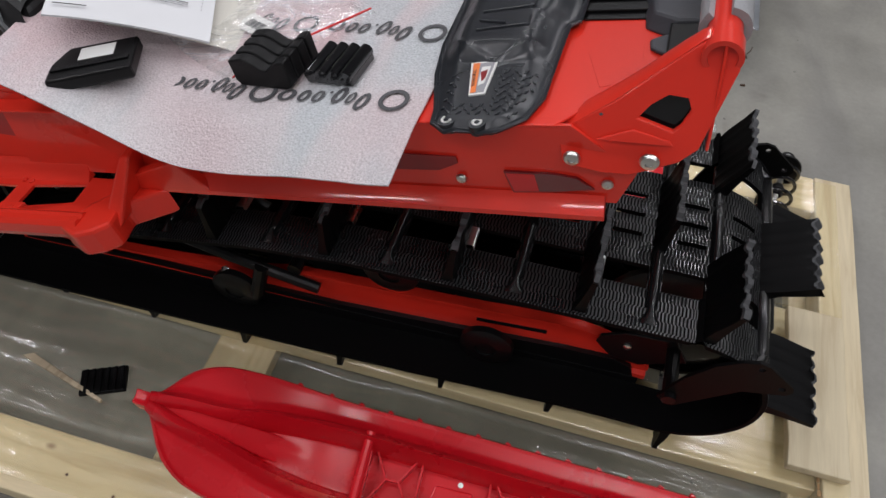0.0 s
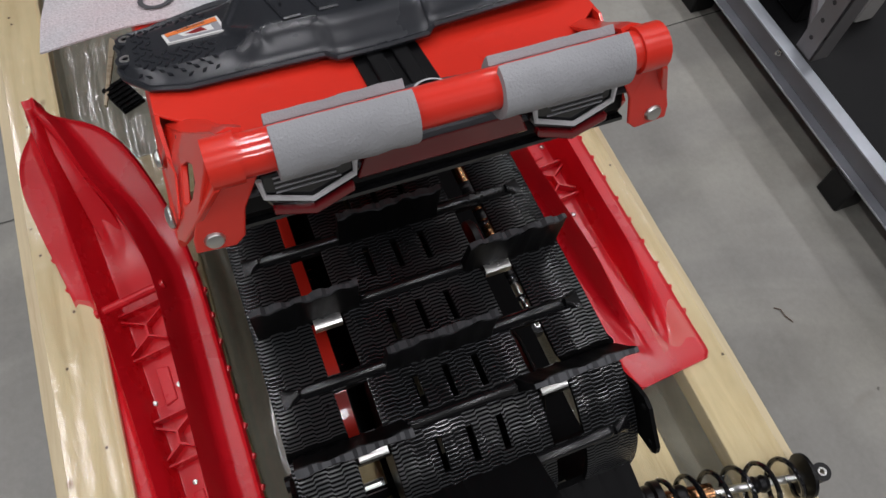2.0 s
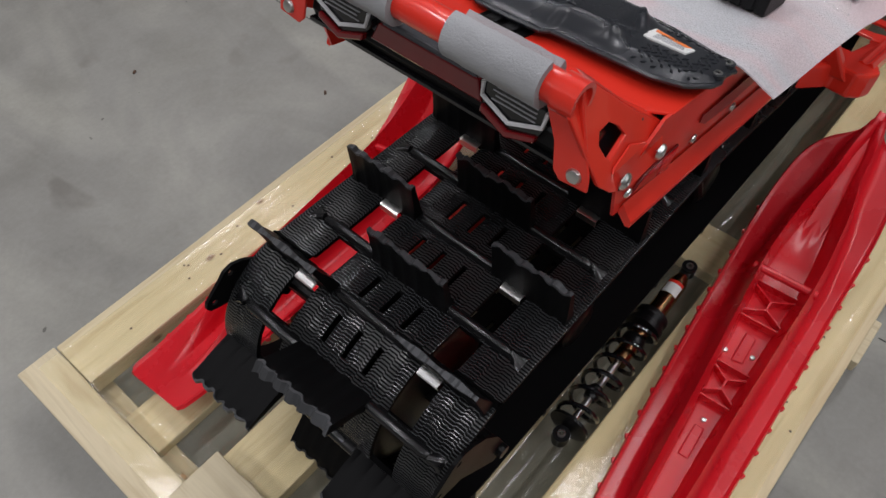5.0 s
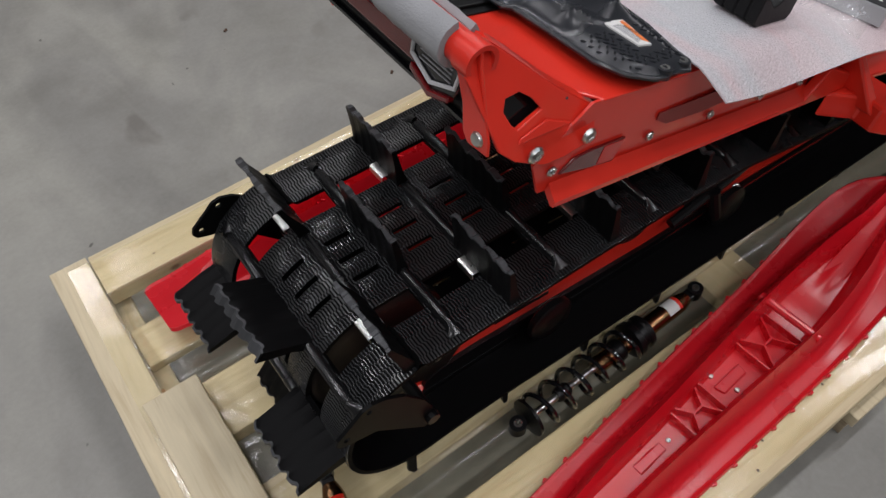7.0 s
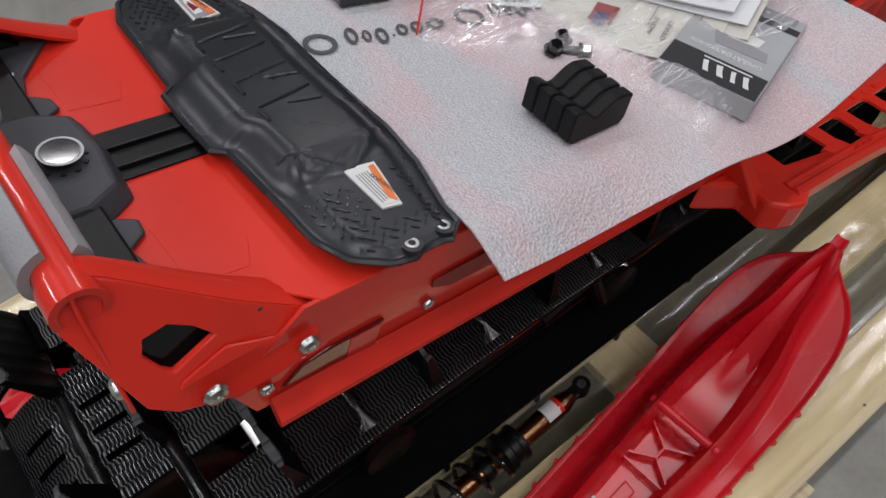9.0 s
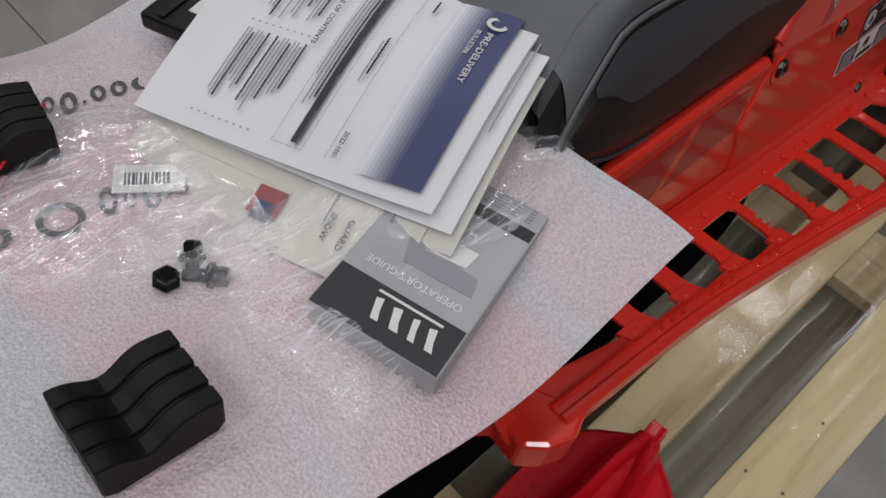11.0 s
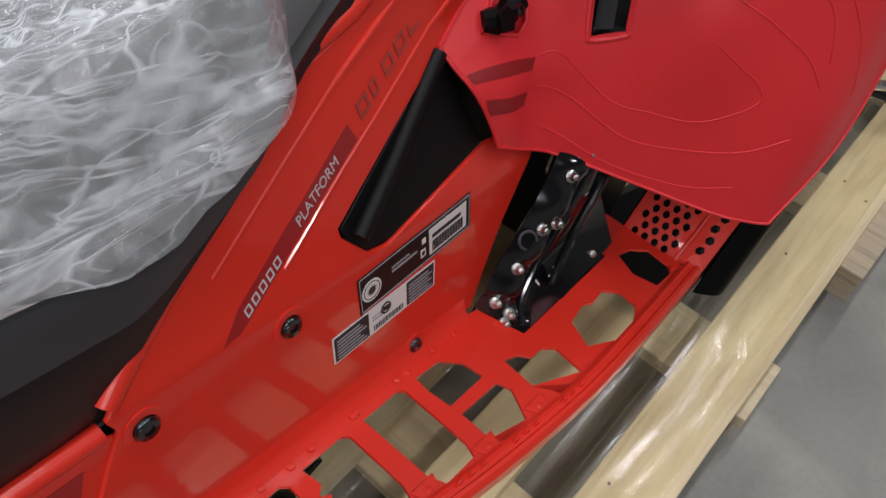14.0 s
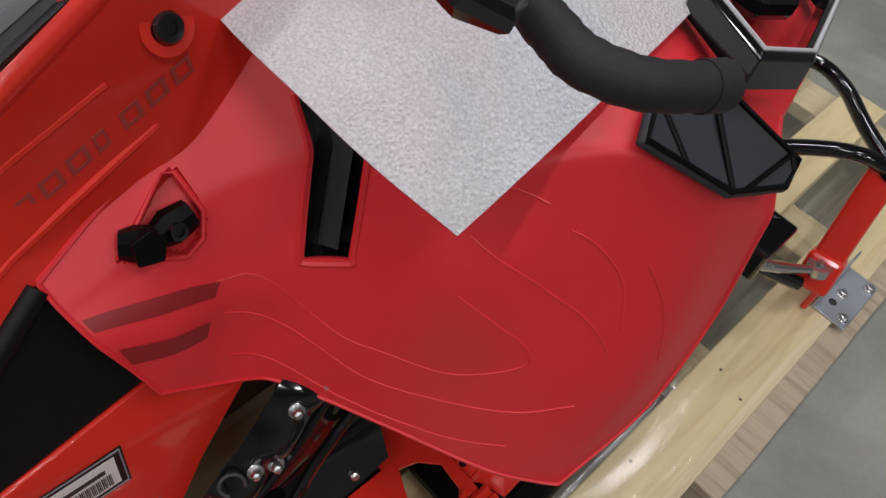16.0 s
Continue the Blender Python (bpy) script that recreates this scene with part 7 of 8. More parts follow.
# -- fender and hood --
FENDER = [
    (0.00, [(1.758, 0.206, 0.256), (1.736, 0.196, 0.296), (1.712, 0.182, 0.334), (1.697, 0.155, 0.358), (1.690, 0.135, 0.374)]),
    (0.12, [(1.800, 0.210, 0.238), (1.778, 0.200, 0.292), (1.762, 0.186, 0.338), (1.748, 0.150, 0.380), (1.738, 0.120, 0.407)]),
    (0.24, [(1.845, 0.217, 0.222), (1.826, 0.196, 0.292), (1.818, 0.184, 0.342), (1.804, 0.144, 0.405), (1.790, 0.106, 0.440)]),
    (0.32, [(1.872, 0.226, 0.212), (1.858, 0.208, 0.290), (1.848, 0.195, 0.350), (1.846, 0.150, 0.430), (1.832, 0.096, 0.466)]),
    (0.45, [(1.910, 0.274, 0.202), (1.912, 0.268, 0.290), (1.905, 0.238, 0.368), (1.910, 0.192, 0.475), (1.902, 0.118, 0.535)]),
    (0.60, [(1.955, 0.338, 0.189), (1.967, 0.352, 0.305), (1.950, 0.336, 0.420), (1.955, 0.295, 0.515), (1.970, 0.210, 0.575)]),
    (0.75, [(2.018, 0.430, 0.172), (2.030, 0.430, 0.330), (2.022, 0.400, 0.480), (2.020, 0.378, 0.582), (2.045, 0.310, 0.606)]),
    (0.88, [(2.060, 0.474, 0.166), (2.090, 0.484, 0.310), (2.105, 0.466, 0.450), (2.100, 0.442, 0.560), (2.125, 0.380, 0.612)]),
    (1.00, [(2.080, 0.493, 0.166), (2.155, 0.506, 0.275), (2.190, 0.497, 0.390), (2.185, 0.476, 0.530), (2.225, 0.425, 0.590)]),
]
FEND_C = (0.0, 0.3, 0.55, 0.77, 0.82, 0.87, 1.0)


def lerp3(p, q, f):
    return tuple(p[i] + (q[i] - p[i]) * f for i in range(3))


def fender_point(a, c):
    """Along a from the beam to the front edge, along c from the lower edge over the ridge to the hood."""
    rows = []
    for pos, pts in FENDER:
        full = pts[:3] + [lerp3(pts[3], pts[2], 0.14), lerp3(lerp3(pts[3], pts[2], 0.04), lerp3(pts[3], pts[4], 0.06), 0.5), lerp3(pts[3], pts[4], 0.2), pts[4]]
        rows.append((pos, *spline([(FEND_C[k], *full[k]) for k in range(7)], c)))
    return Vector(spline(rows, a))


def fender_out(a, c, d):
    e = 0.01
    p = fender_point(a, c)
    n = (fender_point(min(1, a + e), c) - fender_point(max(0, a - e), c)).cross(fender_point(a, min(1, c + e)) - fender_point(a, max(0, c - e))).normalized()
    if n.y < 0:
        n = -n
    return p + n * d


VENT = (0.405, 0.472, 0.585, 0.93)
POCKET = [(0.252, 0.945), (0.268, 0.93), (0.274, 0.78), (0.258, 0.71), (0.22, 0.69), (0.14, 0.785), (0.122, 0.84)]


def vent_lean(a, c):
    """The vent leans ahead toward its top."""
    return a + 0.10 * max(0.0, c - 0.6) * smoothstep(0.28, 0.40, a) * smoothstep(0.62, 0.48, a)


def inside(poly, a, c):
    hit = False
    for (a0, c0), (a1, c1) in zip(poly, poly[1:] + poly[:1]):
        if (c0 > c) != (c1 > c) and a < a0 + (a1 - a0) * (c - c0) / (c1 - c0):
            hit = not hit
    return hit


hood_body = new("fender")
hood_body.parent = sled
tagged(hood_body, "matt red plastic fender with raised contour lines")
for s in (-1, 1):
    bm = bmesh.new()
    na, nc = 121, 91
    vs = []
    for i in range(na):
        col = []
        for j in range(nc):
            a, c = vent_lean(i / (na - 1), j / (nc - 1)), j / (nc - 1)
            p = fender_out(a, c, -0.011) if inside(POCKET, a, c) else fender_point(a, c)
            col.append(bm.verts.new((p.x, s * p.y, p.z)))
        vs.append(col)
    for i in range(na - 1):
        for j in range(nc - 1):
            a, c = (i + 0.5) / (na - 1), (j + 0.5) / (nc - 1)
            if VENT[0] < a < VENT[1] and VENT[2] < c < VENT[3]:
                continue
            bm.faces.new((vs[i][j], vs[i + 1][j], vs[i + 1][j + 1], vs[i][j + 1]))
    part("shell", thicken(bm, -0.004 * s), RED_PLASTIC, hood_body, smooth=True, angle=40, m=SLED)

    def line(stops, r=0.0011, name="contour_line", material=None, n=26, lift=0.0):
        pts = []
        for k in range(n):
            p = fender_out(*spline([(i / (len(stops) - 1), *q) for i, q in enumerate(stops)], k / (n - 1)), lift)
            pts.append((p.x, s * p.y, p.z))
        return part(name, tube(pts, r, 6), material or RED_PLASTIC, hood_body, smooth=True, m=SLED)

    line([(0.25, 0.575), (0.27, 0.57), (0.34, 0.55), (0.44, 0.345), (0.52, 0.31), (0.60, 0.29), (0.66, 0.305), (0.71, 0.34), (0.69, 0.39), (0.66, 0.43), (0.60, 0.53)], n=50)
    line([(0.25, 0.40), (0.34, 0.35), (0.48, 0.19), (0.62, 0.18), (0.73, 0.20), (0.81, 0.26)], n=40)
    line([(0.23, 0.16), (0.33, 0.12), (0.47, 0.045), (0.64, 0.045), (0.75, 0.09)], n=40)
    line([(0.645, 0.77), (0.67, 0.735), (0.69, 0.70)])
    line([(0.61, 0.67), (0.66, 0.57), (0.72, 0.48), (0.78, 0.43), (0.82, 0.39)])
    line([(0.72, 0.62), (0.76, 0.575), (0.80, 0.52), (0.82, 0.44)])
    line([(0.82, 0.58), (0.87, 0.51), (0.91, 0.42)])
    # lips round the vent and the outer edges
    v0, v1, w0, w1 = VENT
    line([(vent_lean(a, c), c) for a, c in ((v0, w1), (v0 - 0.004, 0.75), (v0 - 0.004, w0 + 0.02), (v0 + 0.004, w0 - 0.008), (v1, w0 - 0.008), (v1 + 0.004, w0 + 0.02), (v1 + 0.004, 0.75), (v1, w1))], 0.0035, "vent_lip", n=60)
    line([(0.0, 0.0), (0.12, 0.0), (0.24, 0.0), (0.4, 0.0), (0.6, 0.0), (0.8, 0.0), (1.0, 0.0)], 0.0022, "edge_lip", n=50)
    line([(1.0, 0.0), (1.0, 0.3), (1.0, 0.6), (1.0, 0.82), (1.0, 1.0)], 0.0022, "edge_lip", n=40)
    line([(0.0, 0.0), (0.0, 0.5), (0.0, 1.0)], 0.0025, "edge_lip", n=20)
    line([(0.0, 1.0), (0.1, 1.0), (0.2, 1.0), (0.35, 1.0)], 0.003, "edge_lip", n=20)
    # black box behind the vent with a sloping vane
    def at_vent(a, c, d):
        c = w0 + (w1 - w0) * c
        p = fender_out(vent_lean(v0 + (v1 - v0) * a, c), c, d)
        return (p.x, s * p.y, p.z)

    part("vent_back", grid(10, 14, lambda a, c: at_vent(a, c, -0.035)), BLACK, hood_body, smooth=True, m=SLED)
    for a in (0.0, 1.0):
        part("vent_wall", grid(14, 4, lambda q, d, a=a: at_vent(a, q, -0.036 * d)), BLACK_GLOSS, hood_body, smooth=True, m=SLED)
    part("vent_wall", grid(8, 4, lambda q, d: at_vent(q, 0.0, -0.036 * d)), BLACK_GLOSS, hood_body, smooth=True, m=SLED)
    part("vent_vane", grid(8, 14, lambda a, c: at_vent(0.28 + 0.42 * a, 0.03 + 0.97 * c, -0.024 + 0.014 * a)), GREY_PLASTIC, hood_body, smooth=True, m=SLED)
    # two short stripes in dark red
    for q in (((0.012, 0.70), (0.255, 0.57), (0.235, 0.515), (0.012, 0.615)), ((0.02, 0.475), (0.215, 0.385), (0.195, 0.305), (0.012, 0.35))):
        def stripe(a, c, q=q):
            top, low = [q[0][k] * (1 - a) + q[1][k] * a for k in (0, 1)], [q[3][k] * (1 - a) + q[2][k] * a for k in (0, 1)]
            p = fender_out(low[0] * (1 - c) + top[0] * c, low[1] * (1 - c) + top[1] * c, 0.0010)
            return (p.x, s * p.y, p.z)
        part("stripe_decal", grid(14, 6, stripe), RED_STRIPE, hood_body, "dark red stripe decal breaking up into specks", smooth=True, m=SLED)
    # latch in its pocket
    ring = [fender_out(a, c, 0.0) for a, c in POCKET]
    part("latch_pocket", tube([(p.x, s * p.y, p.z) for p in ring], 0.0028, 8, closed=True), RED_PLASTIC, hood_body, smooth=True, m=SLED)
    lat = new("latch")
    lat.parent = hood_body
    tagged(lat, "black rubber latch")
    lp = [fender_out(a, c, d) for a, c, d in ((0.135, 0.885, 0.002), (0.16, 0.84, 0.006), (0.19, 0.815, 0.004), (0.215, 0.81, 0.002), (0.255, 0.80, 0.0))]
    lp = [(p.x, s * p.y, p.z) for p in lp]
    part("strap", tube(lp, 0.014, 8, radii=[0.012, 0.0165, 0.0115, 0.016, 0.0135]), RUBBER, lat, smooth=True, angle=40, m=SLED)
    part("tab", prism([(-0.012, -0.012), (0.01, -0.014), (0.016, 0.004), (0.004, 0.016), (-0.014, 0.01)], 0, 0.006, flat_xy), RUBBER, lat, bevel=0.002, m=SLED @ Matrix.Translation(lp[1]) @ Matrix.Rotation(radians(-60 * s), 4, "X") @ Matrix.Translation((0, 0, 0.014)))
    kp = Vector(lp[3])
    part("button", lathe([(0.008, 0.012), (0.008, 0.018), (0.0045, 0.0185), (0.004, 0.016), (0.0005, 0.016)], 14, pose(kp.x, kp.y, kp.z, -62 * s)), BLACK_GLOSS, lat, smooth=True, m=SLED)

# hood top, from one fender to the other
def hood_at(a, c):
    k = 0.3 + 0.7 * a
    e = fender_point(k, 1.0)
    if a > 0.999:
        e = fender_point(1.0, 1.0)
    y = -e.y + 2 * e.y * c
    dome = 1 - (2 * c - 1) ** 2
    return Vector((e.x + 0.05 * dome * a, y, e.z + 0.03 * dome + 0.03 * dome * a))


hood = new("hood")
hood.parent = sled
tagged(hood, "matt red plastic hood")
part("top", thicken(grid(30, 30, hood_at), 0.003), RED_PLASTIC, hood, smooth=True, m=SLED)


def nose_at(a, c):
    y0 = 0.425 - 0.16 * a ** 1.4
    y = -y0 + 2 * y0 * c
    dome = 1 - abs(2 * c - 1) ** 3
    return Vector((2.215 + 0.46 * a + 0.05 * dome, y, 0.585 + 0.075 * a + (0.075 - 0.02 * a) * dome - 0.25 * max(0.0, a - 0.7) ** 1.3))


part("nose", thicken(grid(24, 30, nose_at), 0.003), RED_PLASTIC, hood, smooth=True, m=SLED)
for s in (-1, 1):
    def cheek(a, c, s=s):
        p = nose_at(a, 0.0)
        return Vector((p.x - 0.02 * c - 0.05 * c * (1 - a), s * (-p.y + 0.03 * math.sin(c * 2.5) - 0.14 * c * c), p.z - (0.2 + 0.1 * (1 - a)) * c))
    part("cheek", thicken(grid(16, 12, cheek), 0.003), RED_PLASTIC, hood, smooth=True, m=SLED)
    # ribbed rubber knee pad
    pad_root = new("knee_pad")
    pad_root.parent = hood
    tagged(pad_root, "black rubber pad with moulded ribs")
    six = [(2.018, 0.388, 0.602), (2.064, 0.362, 0.616), (2.146, 0.388, 0.620), (2.198, 0.469, 0.582), (2.158, 0.478, 0.572), (2.084, 0.455, 0.576)]
    cx = Vector((2.108, 0.423, 0.598))
    up = Vector((0.08, 0.42, 0.9)).normalized()
    bm = bmesh.new()
    lo = [bm.verts.new((u, s * y, v)) for u, y, v in (Vector(p) - up * 0.011 for p in six)]
    hi = [bm.verts.new((u, s * y, v)) for u, y, v in (Vector(p) - up * 0.003 for p in six)]
    bm.faces.new(lo)
    bm.faces.new(hi)
    for i in range(6):
        bm.faces.new((lo[i], lo[(i + 1) % 6], hi[(i + 1) % 6], hi[i]))
    part("pad", bm, RUBBER_GREY, pad_root, bevel=0.003, m=SLED)
    rim = [Vector(p) - up * 0.0025 for p in six]
    rim = [p.lerp(cx - up * 0.0025, 0.06) for p in rim]
    part("rim", tube([(p.x, s * p.y, p.z) for p in rim], 0.003, 6, closed=True), RUBBER, pad_root, m=SLED)
    for i, j, f, g in ((0, 1, 0.45, 0.0), (5, 1, 0.0, 0.8), (5, 2, 0.2, 0.9), (4, 2, 0.6, 0.9)):
        p = rim[i].lerp(rim[(i - 1) % 6], f)
        q = rim[j].lerp(rim[(j + 1) % 6], g)
        part("rib", tube([(p.x, s * p.y, p.z), (q.x, s * q.y, q.z)], 0.0026, 6), RUBBER, pad_root, smooth=True, m=SLED)
    # gloss bezel of the lamp recess
    lamp = new("headlight")
    lamp.parent = hood
    tagged(lamp, "gloss black headlight bezel and housing")
    bez = [(2.175, 0.312, 0.652), (2.14, 0.398, 0.640), (2.21, 0.42, 0.638), (2.405, 0.37, 0.655), (2.435, 0.285, 0.675), (2.325, 0.265, 0.68)]
    ctr = Vector((2.285, 0.335, 0.65))
    bm = bmesh.new()
    loops = []
    for f, h in ((1.06, -0.012), (1.03, 0.014), (0.98, 0.018), (0.86, 0.012), (0.80, -0.012)):
        loops.append([bm.verts.new((lambda q: (q.x, s * q.y, q.z + h))(ctr.lerp(Vector(p), f))) for p in bez])
    for a, c in zip(loops, loops[1:]):
        for k in range(6):
            bm.faces.new((a[k], a[(k + 1) % 6], c[(k + 1) % 6], c[k]))
    part("bezel", bm, BLACK_GLOSS, lamp, bevel=0.0015, m=SLED)
    part("bezel_lip", tube([(lambda q: (q.x, s * q.y, q.z + 0.0185))(ctr.lerp(Vector(p), 0.96)) for p in bez], 0.0022, 6, closed=True), SILVER_INK, lamp, smooth=True, m=SLED)
    part("reflector", prism([(2.225, 0.325), (2.22, 0.355), (2.275, 0.37), (2.365, 0.335), (2.345, 0.305)], 0.645, 0.672, lambda p, w, s=s: (p[0], s * p[1], w)), BLACK_GLOSS, lamp, bevel=0.008, m=SLED)

# -- handlebar --
bar = new("handlebar")
bar.parent = sled
tagged(bar, "black handlebar with a thick foam-wrapped grip")
for s in (-1, 1):
    grip = [(1.872, s * 0.26, 0.763), (1.84, s * 0.315, 0.748), (1.805, s * 0.373, 0.737), (1.796, s * 0.397, 0.735), (1.791, s * 0.417, 0.735), (1.805, s * 0.438, 0.735), (1.832, s * 0.45, 0.735), (1.85, s * 0.455, 0.735)]
    fine = [spline([(k / 7, *grip[k]) for k in range(8)], i / 42) for i in range(43)]
    part("grip", tube(fine, 0.0112, 18, radii=[0.0112 + 0.0003 * math.sin(i * 2.1) for i in range(43)]), GRIP_FOAM, bar, "matt black foam grip", smooth=True, angle=60, m=SLED)
    part("end_cap", tube(fine[37:], 0.0121, 18), GRIP_FOAM, bar, smooth=True, angle=40, m=SLED)
    part("tube", tube([(1.9, 0, 0.79), (1.89, s * 0.15, 0.785), (1.872, s * 0.26, 0.763)], 0.0125, 12), BLACK, bar, smooth=True, m=SLED)
    part("lever", tube([(1.745, s * 0.36, 0.752), (1.742, s * 0.385, 0.75), (1.755, s * 0.395, 0.748), (1.77, s * 0.388, 0.75), (1.79, s * 0.33, 0.755)], 0.007, 8), BLACK_GLOSS, bar, smooth=True, m=SLED)
part("post", tube([(2.0, 0, 0.6), (1.93, 0, 0.72), (1.9, 0, 0.79)], 0.025, 14), BLACK, bar, smooth=True, m=SLED)

# -- front suspension and ski legs --
for s in (-1, 1):
    leg = new("ski_leg")
    leg.parent = sled
    tagged(leg, "red ski leg bolted to a zinc plate")
    T, B = Vector((2.868, s * 0.513, 0.44)), Vector((2.79, s * 0.542, 0.265))
    d = (T - B).normalized()
    frame_m = Matrix((Vector((0, 1, 0)).cross(d).normalized(), d.cross(Vector((0, 1, 0)).cross(d)).normalized(), d)).transposed().to_4x4()
    frame_m.translation = B
    L = (T - B).length
    part("spindle", boxes((-0.019, 0.019, -0.026, 0.026, -0.01, L)), RED, leg, bevel=0.007, m=frame_m)
    part("fork", boxes((-0.03, 0.024, -0.031, 0.031, -0.04, 0.03)), RED, leg, bevel=0.009, m=frame_m)
    part("foot", boxes((2.78, 2.86, *sorted((s * 0.558, s * 0.57)), 0.165, 0.25)), RED, leg, bevel=0.004)
    zp = part("shipping_plate", boxes((2.80, 2.945, *sorted((s * 0.572, s * 0.642)), 0.1645, 0.1685), (2.80, 2.945, *sorted((s * 0.572, s * 0.576)), 0.168, 0.215)), ZINC, leg, "zinc-plated bracket plate", bevel=0.0012)
    for x, y in ((2.82, 0.628), (2.925, 0.63), (2.87, 0.6)):
        part("bolt", lathe([(0.011, 0), (0.011, 0.002), (0.007, 0.0025), (0.007, 0.009), (0.004, 0.0095)], 8, pose(x, s * y, 0.1685)), STEEL, leg)
    part("plate_hole", lathe([(0.008, 0), (0.008, 0.0006), (0.001, 0.0006)], 12, pose(2.84, s * 0.597, 0.1684)), INK, leg)
    part("rod_end", ring_bm(0.021, 0.009, 0.018, 18, pose(2.765, s * 0.54, 0.275, 12 * s)), STEEL, leg, smooth=True)
    part("rod_ball", lathe([(0.006, -0.004), (0.009, 0.004), (0.009, 0.016), (0.006, 0.024)], 12, pose(2.765, s * 0.54, 0.275, 12 * s)), STEEL, leg, smooth=True)
    part("tie_rod", tube([(2.747, s * 0.53, 0.285), (2.69, s * 0.49, 0.30), (2.56, s * 0.39, 0.335), (2.4, s * 0.25, 0.37)], 0.0085, 10, radii=[0.007, 0.011, 0.009, 0.009]), STEEL, leg, smooth=True)
    arm = [(2.86, s * 0.52, 0.455), (2.84, s * 0.45, 0.452), (2.74, s * 0.36, 0.45), (2.60, s * 0.28, 0.45), (2.45, s * 0.2, 0.45)]
    part("control_arm", tube([spline([(k / 4, *arm[k]) for k in range(5)], i / 16) for i in range(17)], 0.0135, 12), BLACK_GLOSS, leg, smooth=True)
    arm = [(2.86, s * 0.52, 0.455), (2.92, s * 0.44, 0.452), (2.99, s * 0.36, 0.45), (3.0, s * 0.28, 0.45), (2.9, s * 0.16, 0.45)]
    part("control_arm", tube([spline([(k / 4, *arm[k]) for k in range(5)], i / 16) for i in range(17)], 0.0135, 12), BLACK_GLOSS, leg, smooth=True)
    part("arm_joint", lathe([(0.016, 0), (0.022, 0.006), (0.022, 0.03), (0.014, 0.036)], 16, pose(2.865, s * 0.522, 0.437)), BLACK, leg, smooth=True)
    part("arm_nut", lathe([(0.009, 0), (0.009, 0.012), (0.005, 0.014)], 6, pose(2.865, s * 0.522, 0.473)), STEEL, leg)
    low = [(2.74, s * 0.53, 0.25), (2.66, s * 0.43, 0.29), (2.52, s * 0.3, 0.33), (2.4, s * 0.2, 0.36)]
    part("control_arm", tube(low, 0.014, 10), BLACK_GLOSS, leg, smooth=True)
    part("shock_mount", boxes((2.62, 2.72, *sorted((s * 0.42, s * 0.475)), 0.30, 0.37)), BLACK_GLOSS, leg, bevel=0.006)
    part("lower_bracket", boxes((2.55, 2.72, *sorted((s * 0.40, s * 0.45)), 0.27, 0.31)), BLACK_GLOSS, leg, bevel=0.008)

# ---- film bundle on the seat ----
def film_bundle(name, label, u0, u1, y0, y1, v_at, h, seed, m):
    root = thing(name, label, "plastic film", m=m)
    rnd = random.Random(seed)
    off = Vector((rnd.random() * 20, rnd.random() * 20, 3.3))

    def layer(k):
        def at(a, c):
            ang, rad = c * 2 * math.pi, a
            sq = 1.0 / max(abs(math.cos(ang)) ** 3 + abs(math.sin(ang)) ** 3, 0.2) ** 0.333
            edge = 1 + 0.09 * noise.noise(Vector((math.cos(ang) * 1.6, math.sin(ang) * 1.6, seed + k))) + 0.035 * noise.noise(Vector((math.cos(ang) * 5, math.sin(ang) * 5, seed)))
            u = (u0 + u1) / 2 + (u1 - u0) / 2 * rad * math.cos(ang) * sq * edge
            y = (y0 + y1) / 2 + (y1 - y0) / 2 * rad * math.sin(ang) * sq * edge
            q = Vector((u * 9, y * 9, 0.3 * k)) + off
            f = (1 - abs(noise.noise(q * 0.9))) ** 3 * 0.5 + (1 - abs(noise.noise(q * 2.3 + Vector((3, 1, k)) + Vector((2.5 * noise.noise(q), 1.5 * noise.noise(q * 1.3), 0))))) ** 4 * 0.32 + 0.2 * noise.noise(q * 6)
            dome = (1 - rad ** 3.2) ** 0.6
            v = v_at(u, y) + 0.006 + h * dome * (0.55 + 0.5 * f) * (1 - 0.3 * k) - 0.012 * (1 - dome) * 0
            return (u, y, v)
        return at

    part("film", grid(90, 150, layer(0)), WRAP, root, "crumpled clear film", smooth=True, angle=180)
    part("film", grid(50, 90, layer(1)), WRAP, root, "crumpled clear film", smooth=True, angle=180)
    return root


def seat_v(u, y):
    half = seat_ring(max(0.82, min(1.8, u)))
    y = abs(y)
    best = half[-1][1]
    for (ya, va), (yb, vb) in zip(half[5:], half[6:]):
        if yb <= y <= ya:
            best = va + (vb - va) * (ya - y) / max(ya - yb, 1e-5)
    if y > half[5][0]:
        best = half[5][1] - 0.5 * (y - half[5][0])
    return best


film_bundle("film_bundle", "crumpled bundle of clear plastic film on a black seat", 1.07, 1.50, -0.192, 0.19, seat_v, 0.075, 4, SLED)

# ---- foam sheet on the hood ----
hs = thing("foam_sheet", "white packing foam sheet draped on a red hood", "foam sheet", m=SLED)
HS_RIGHT = [(0.0, 1.893, -0.344, 0.519), (0.25, 1.975, -0.345, 0.575), (0.45, 2.04, -0.342, 0.618), (0.8, 2.19, -0.315, 0.648), (1.0, 2.28, -0.29, 0.668)]
HS_LEFT = [(0.0, 1.893, -0.344, 0.519), (0.3, 1.857, -0.226, 0.548), (0.65, 1.853, -0.069, 0.560), (1.0, 1.86, 0.10, 0.60)]
BODY = [p for a in range(0, 41) for p in (fender_point(0.25 + 0.75 * a / 40, 0.55 + 0.45 * b / 16) for b in range(17))]
BODY += [hood_at(a / 30, b / 30) for a in range(31) for b in range(31)] + [nose_at(a / 20, b / 20) for a in range(21) for b in range(21)]


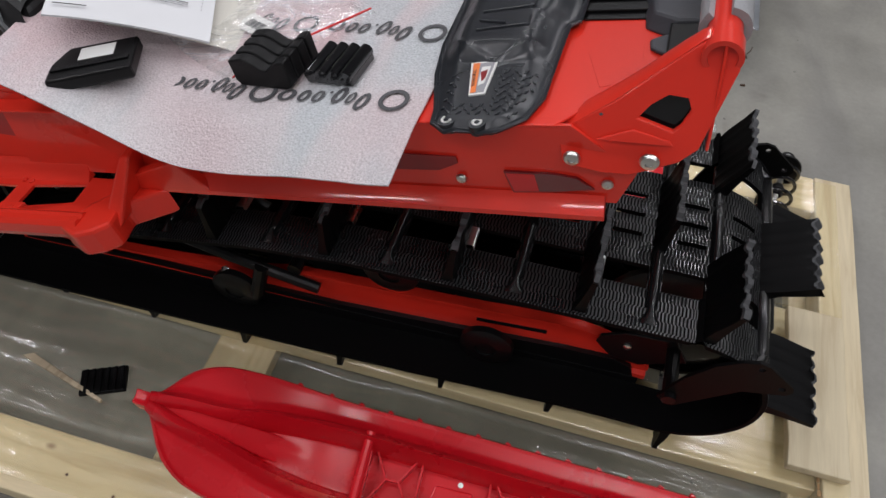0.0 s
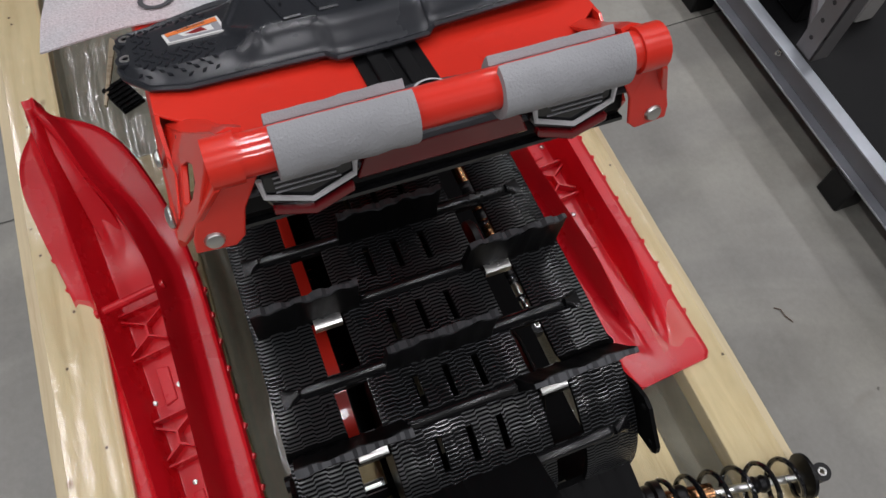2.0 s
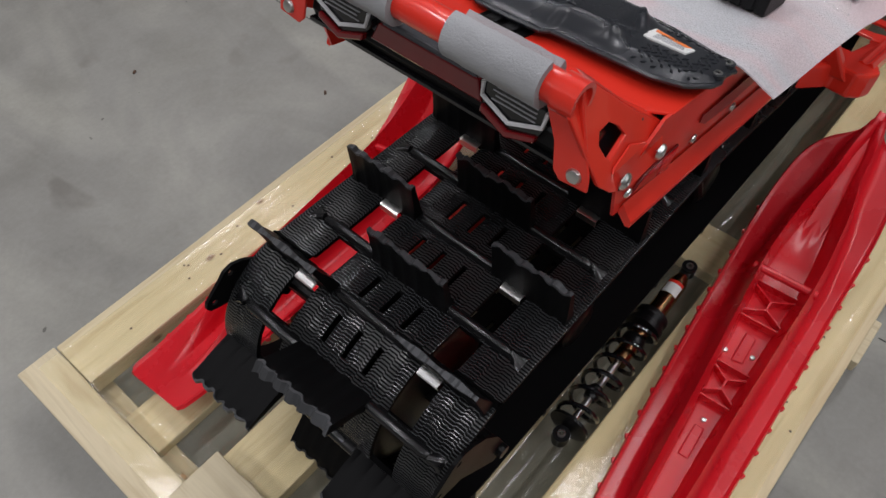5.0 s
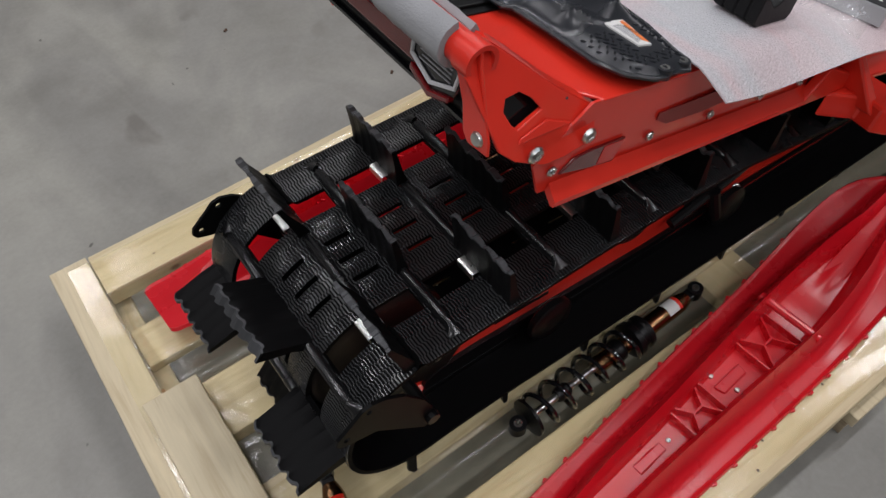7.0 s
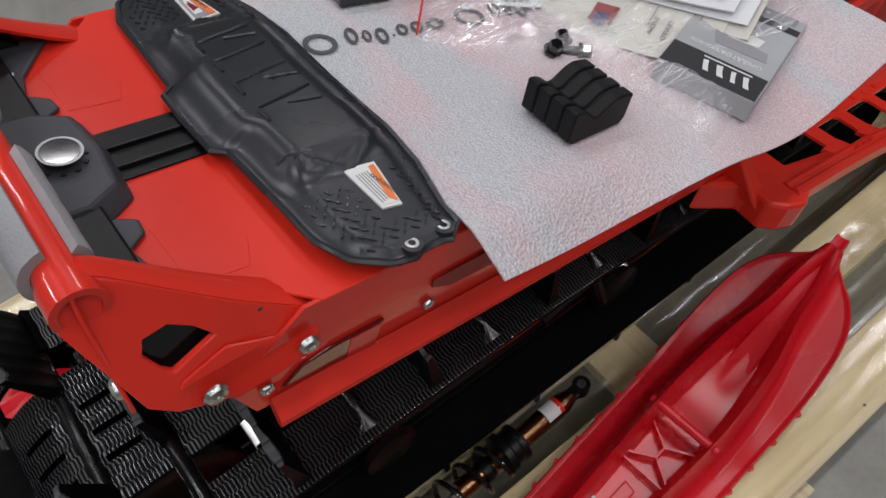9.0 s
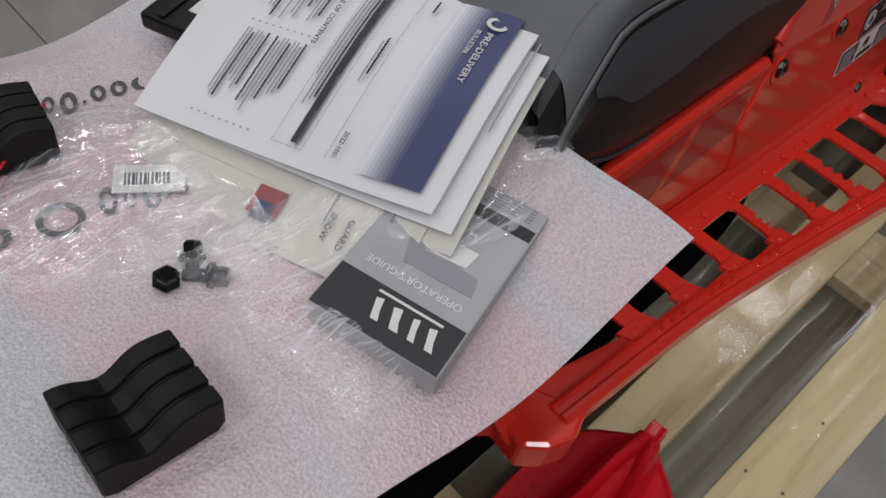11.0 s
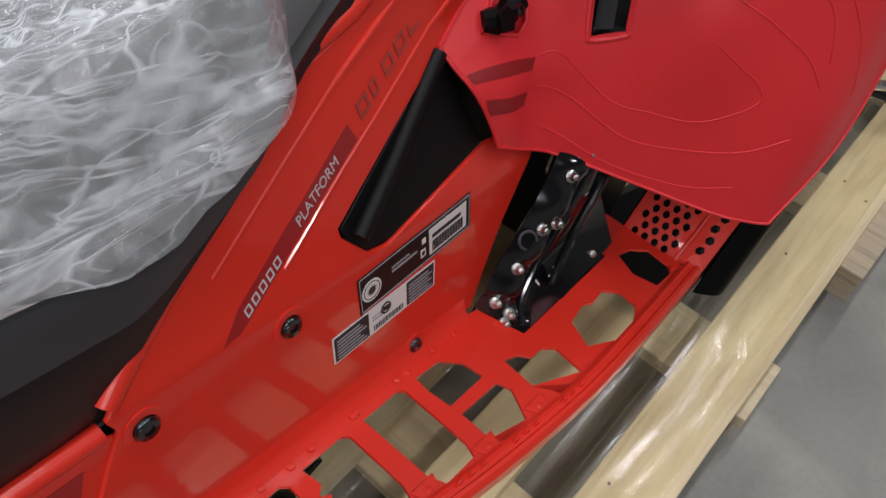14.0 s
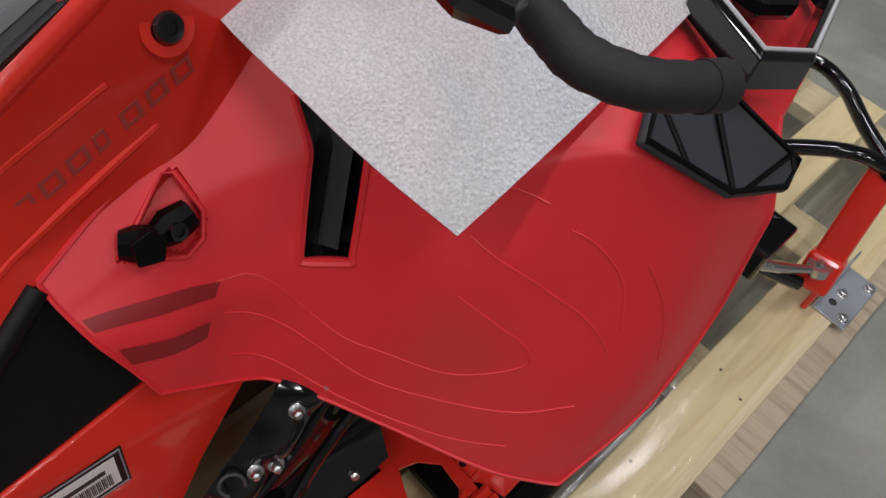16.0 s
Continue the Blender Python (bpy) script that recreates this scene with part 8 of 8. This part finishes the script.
def body_top(u, y):
    near = [p.z for p in BODY if abs(p.x - u) < 0.02 and abs((p.y if p.y < 0 or abs(p.y) < 0.2 else -p.y) - y) < 0.025]
    return max(near) if near else 0.0


def hood_sheet(a, c):
    r, l = Vector(spline(HS_RIGHT, a)), Vector(spline(HS_LEFT, c))
    p = r + l - Vector(HS_RIGHT[0][1:])
    p.z = max(p.z, body_top(p.x, p.y) + 0.005)
    p.z += 0.003 * noise.noise(Vector((a * 4, c * 4, 1.7)))
    return p


bm = grid(34, 34, hood_sheet)
for k in range(3):
    bmesh.ops.smooth_vert(bm, verts=[v for v in bm.verts if not v.is_boundary], factor=0.5, use_axis_z=True)
part("foam", thicken(bm, 0.0022), SHEET, hs, smooth=True)

# ---- straws and grit on the floor, a scuffed streak on the end board ----
random.seed(21)
for x, y, a, n in ((-0.153, -0.884, 20, 0.05), (-0.421, -1.358, 70, 0.07), (-0.403, -1.15, 10, 0.012), (-0.674, -0.628, 80, 0.06), (0.144, 1.401, 30, 0.012), (0.46, 0.898, 50, 0.012), (2.2, -0.93, 35, 0.02), (1.6, -1.02, 60, 0.015)):
    bit = thing("straw", "thin dark straw lying on the concrete floor", "debris", m=pose(x, y, 0.002, 0, 0, a), group="floor debris")
    part("stem", tube([(0, 0, 0), (n * 0.4, n * 0.06, 0.001), (n * 0.75, -n * 0.05, 0.0005), (n, n * 0.12, 0)], 0.0014 if n > 0.03 else 0.004, 6), NAIL, bit, smooth=True)
streak = bmesh.new()
for k in range(26):
    y, w = -0.13 + 0.0135 * k, 0.004 + 0.004 * random.random()
    x = -0.524 - 0.0003 * k + 0.002 * random.random()
    prism([(x - w / 2, y), (x + w / 2, y + 0.001), (x + w * 0.45, y + 0.0125), (x - w * 0.4, y + 0.012)], RAIL_TOP + 0.0004, RAIL_TOP + 0.0012, flat_xy, streak)
part("scuff", streak, plain("rust_scuff", (0.33, 0.18, 0.075), 0.7, grain=300, relief=0.3, vary=0.4), pallet, "rust brown scuffed streak")
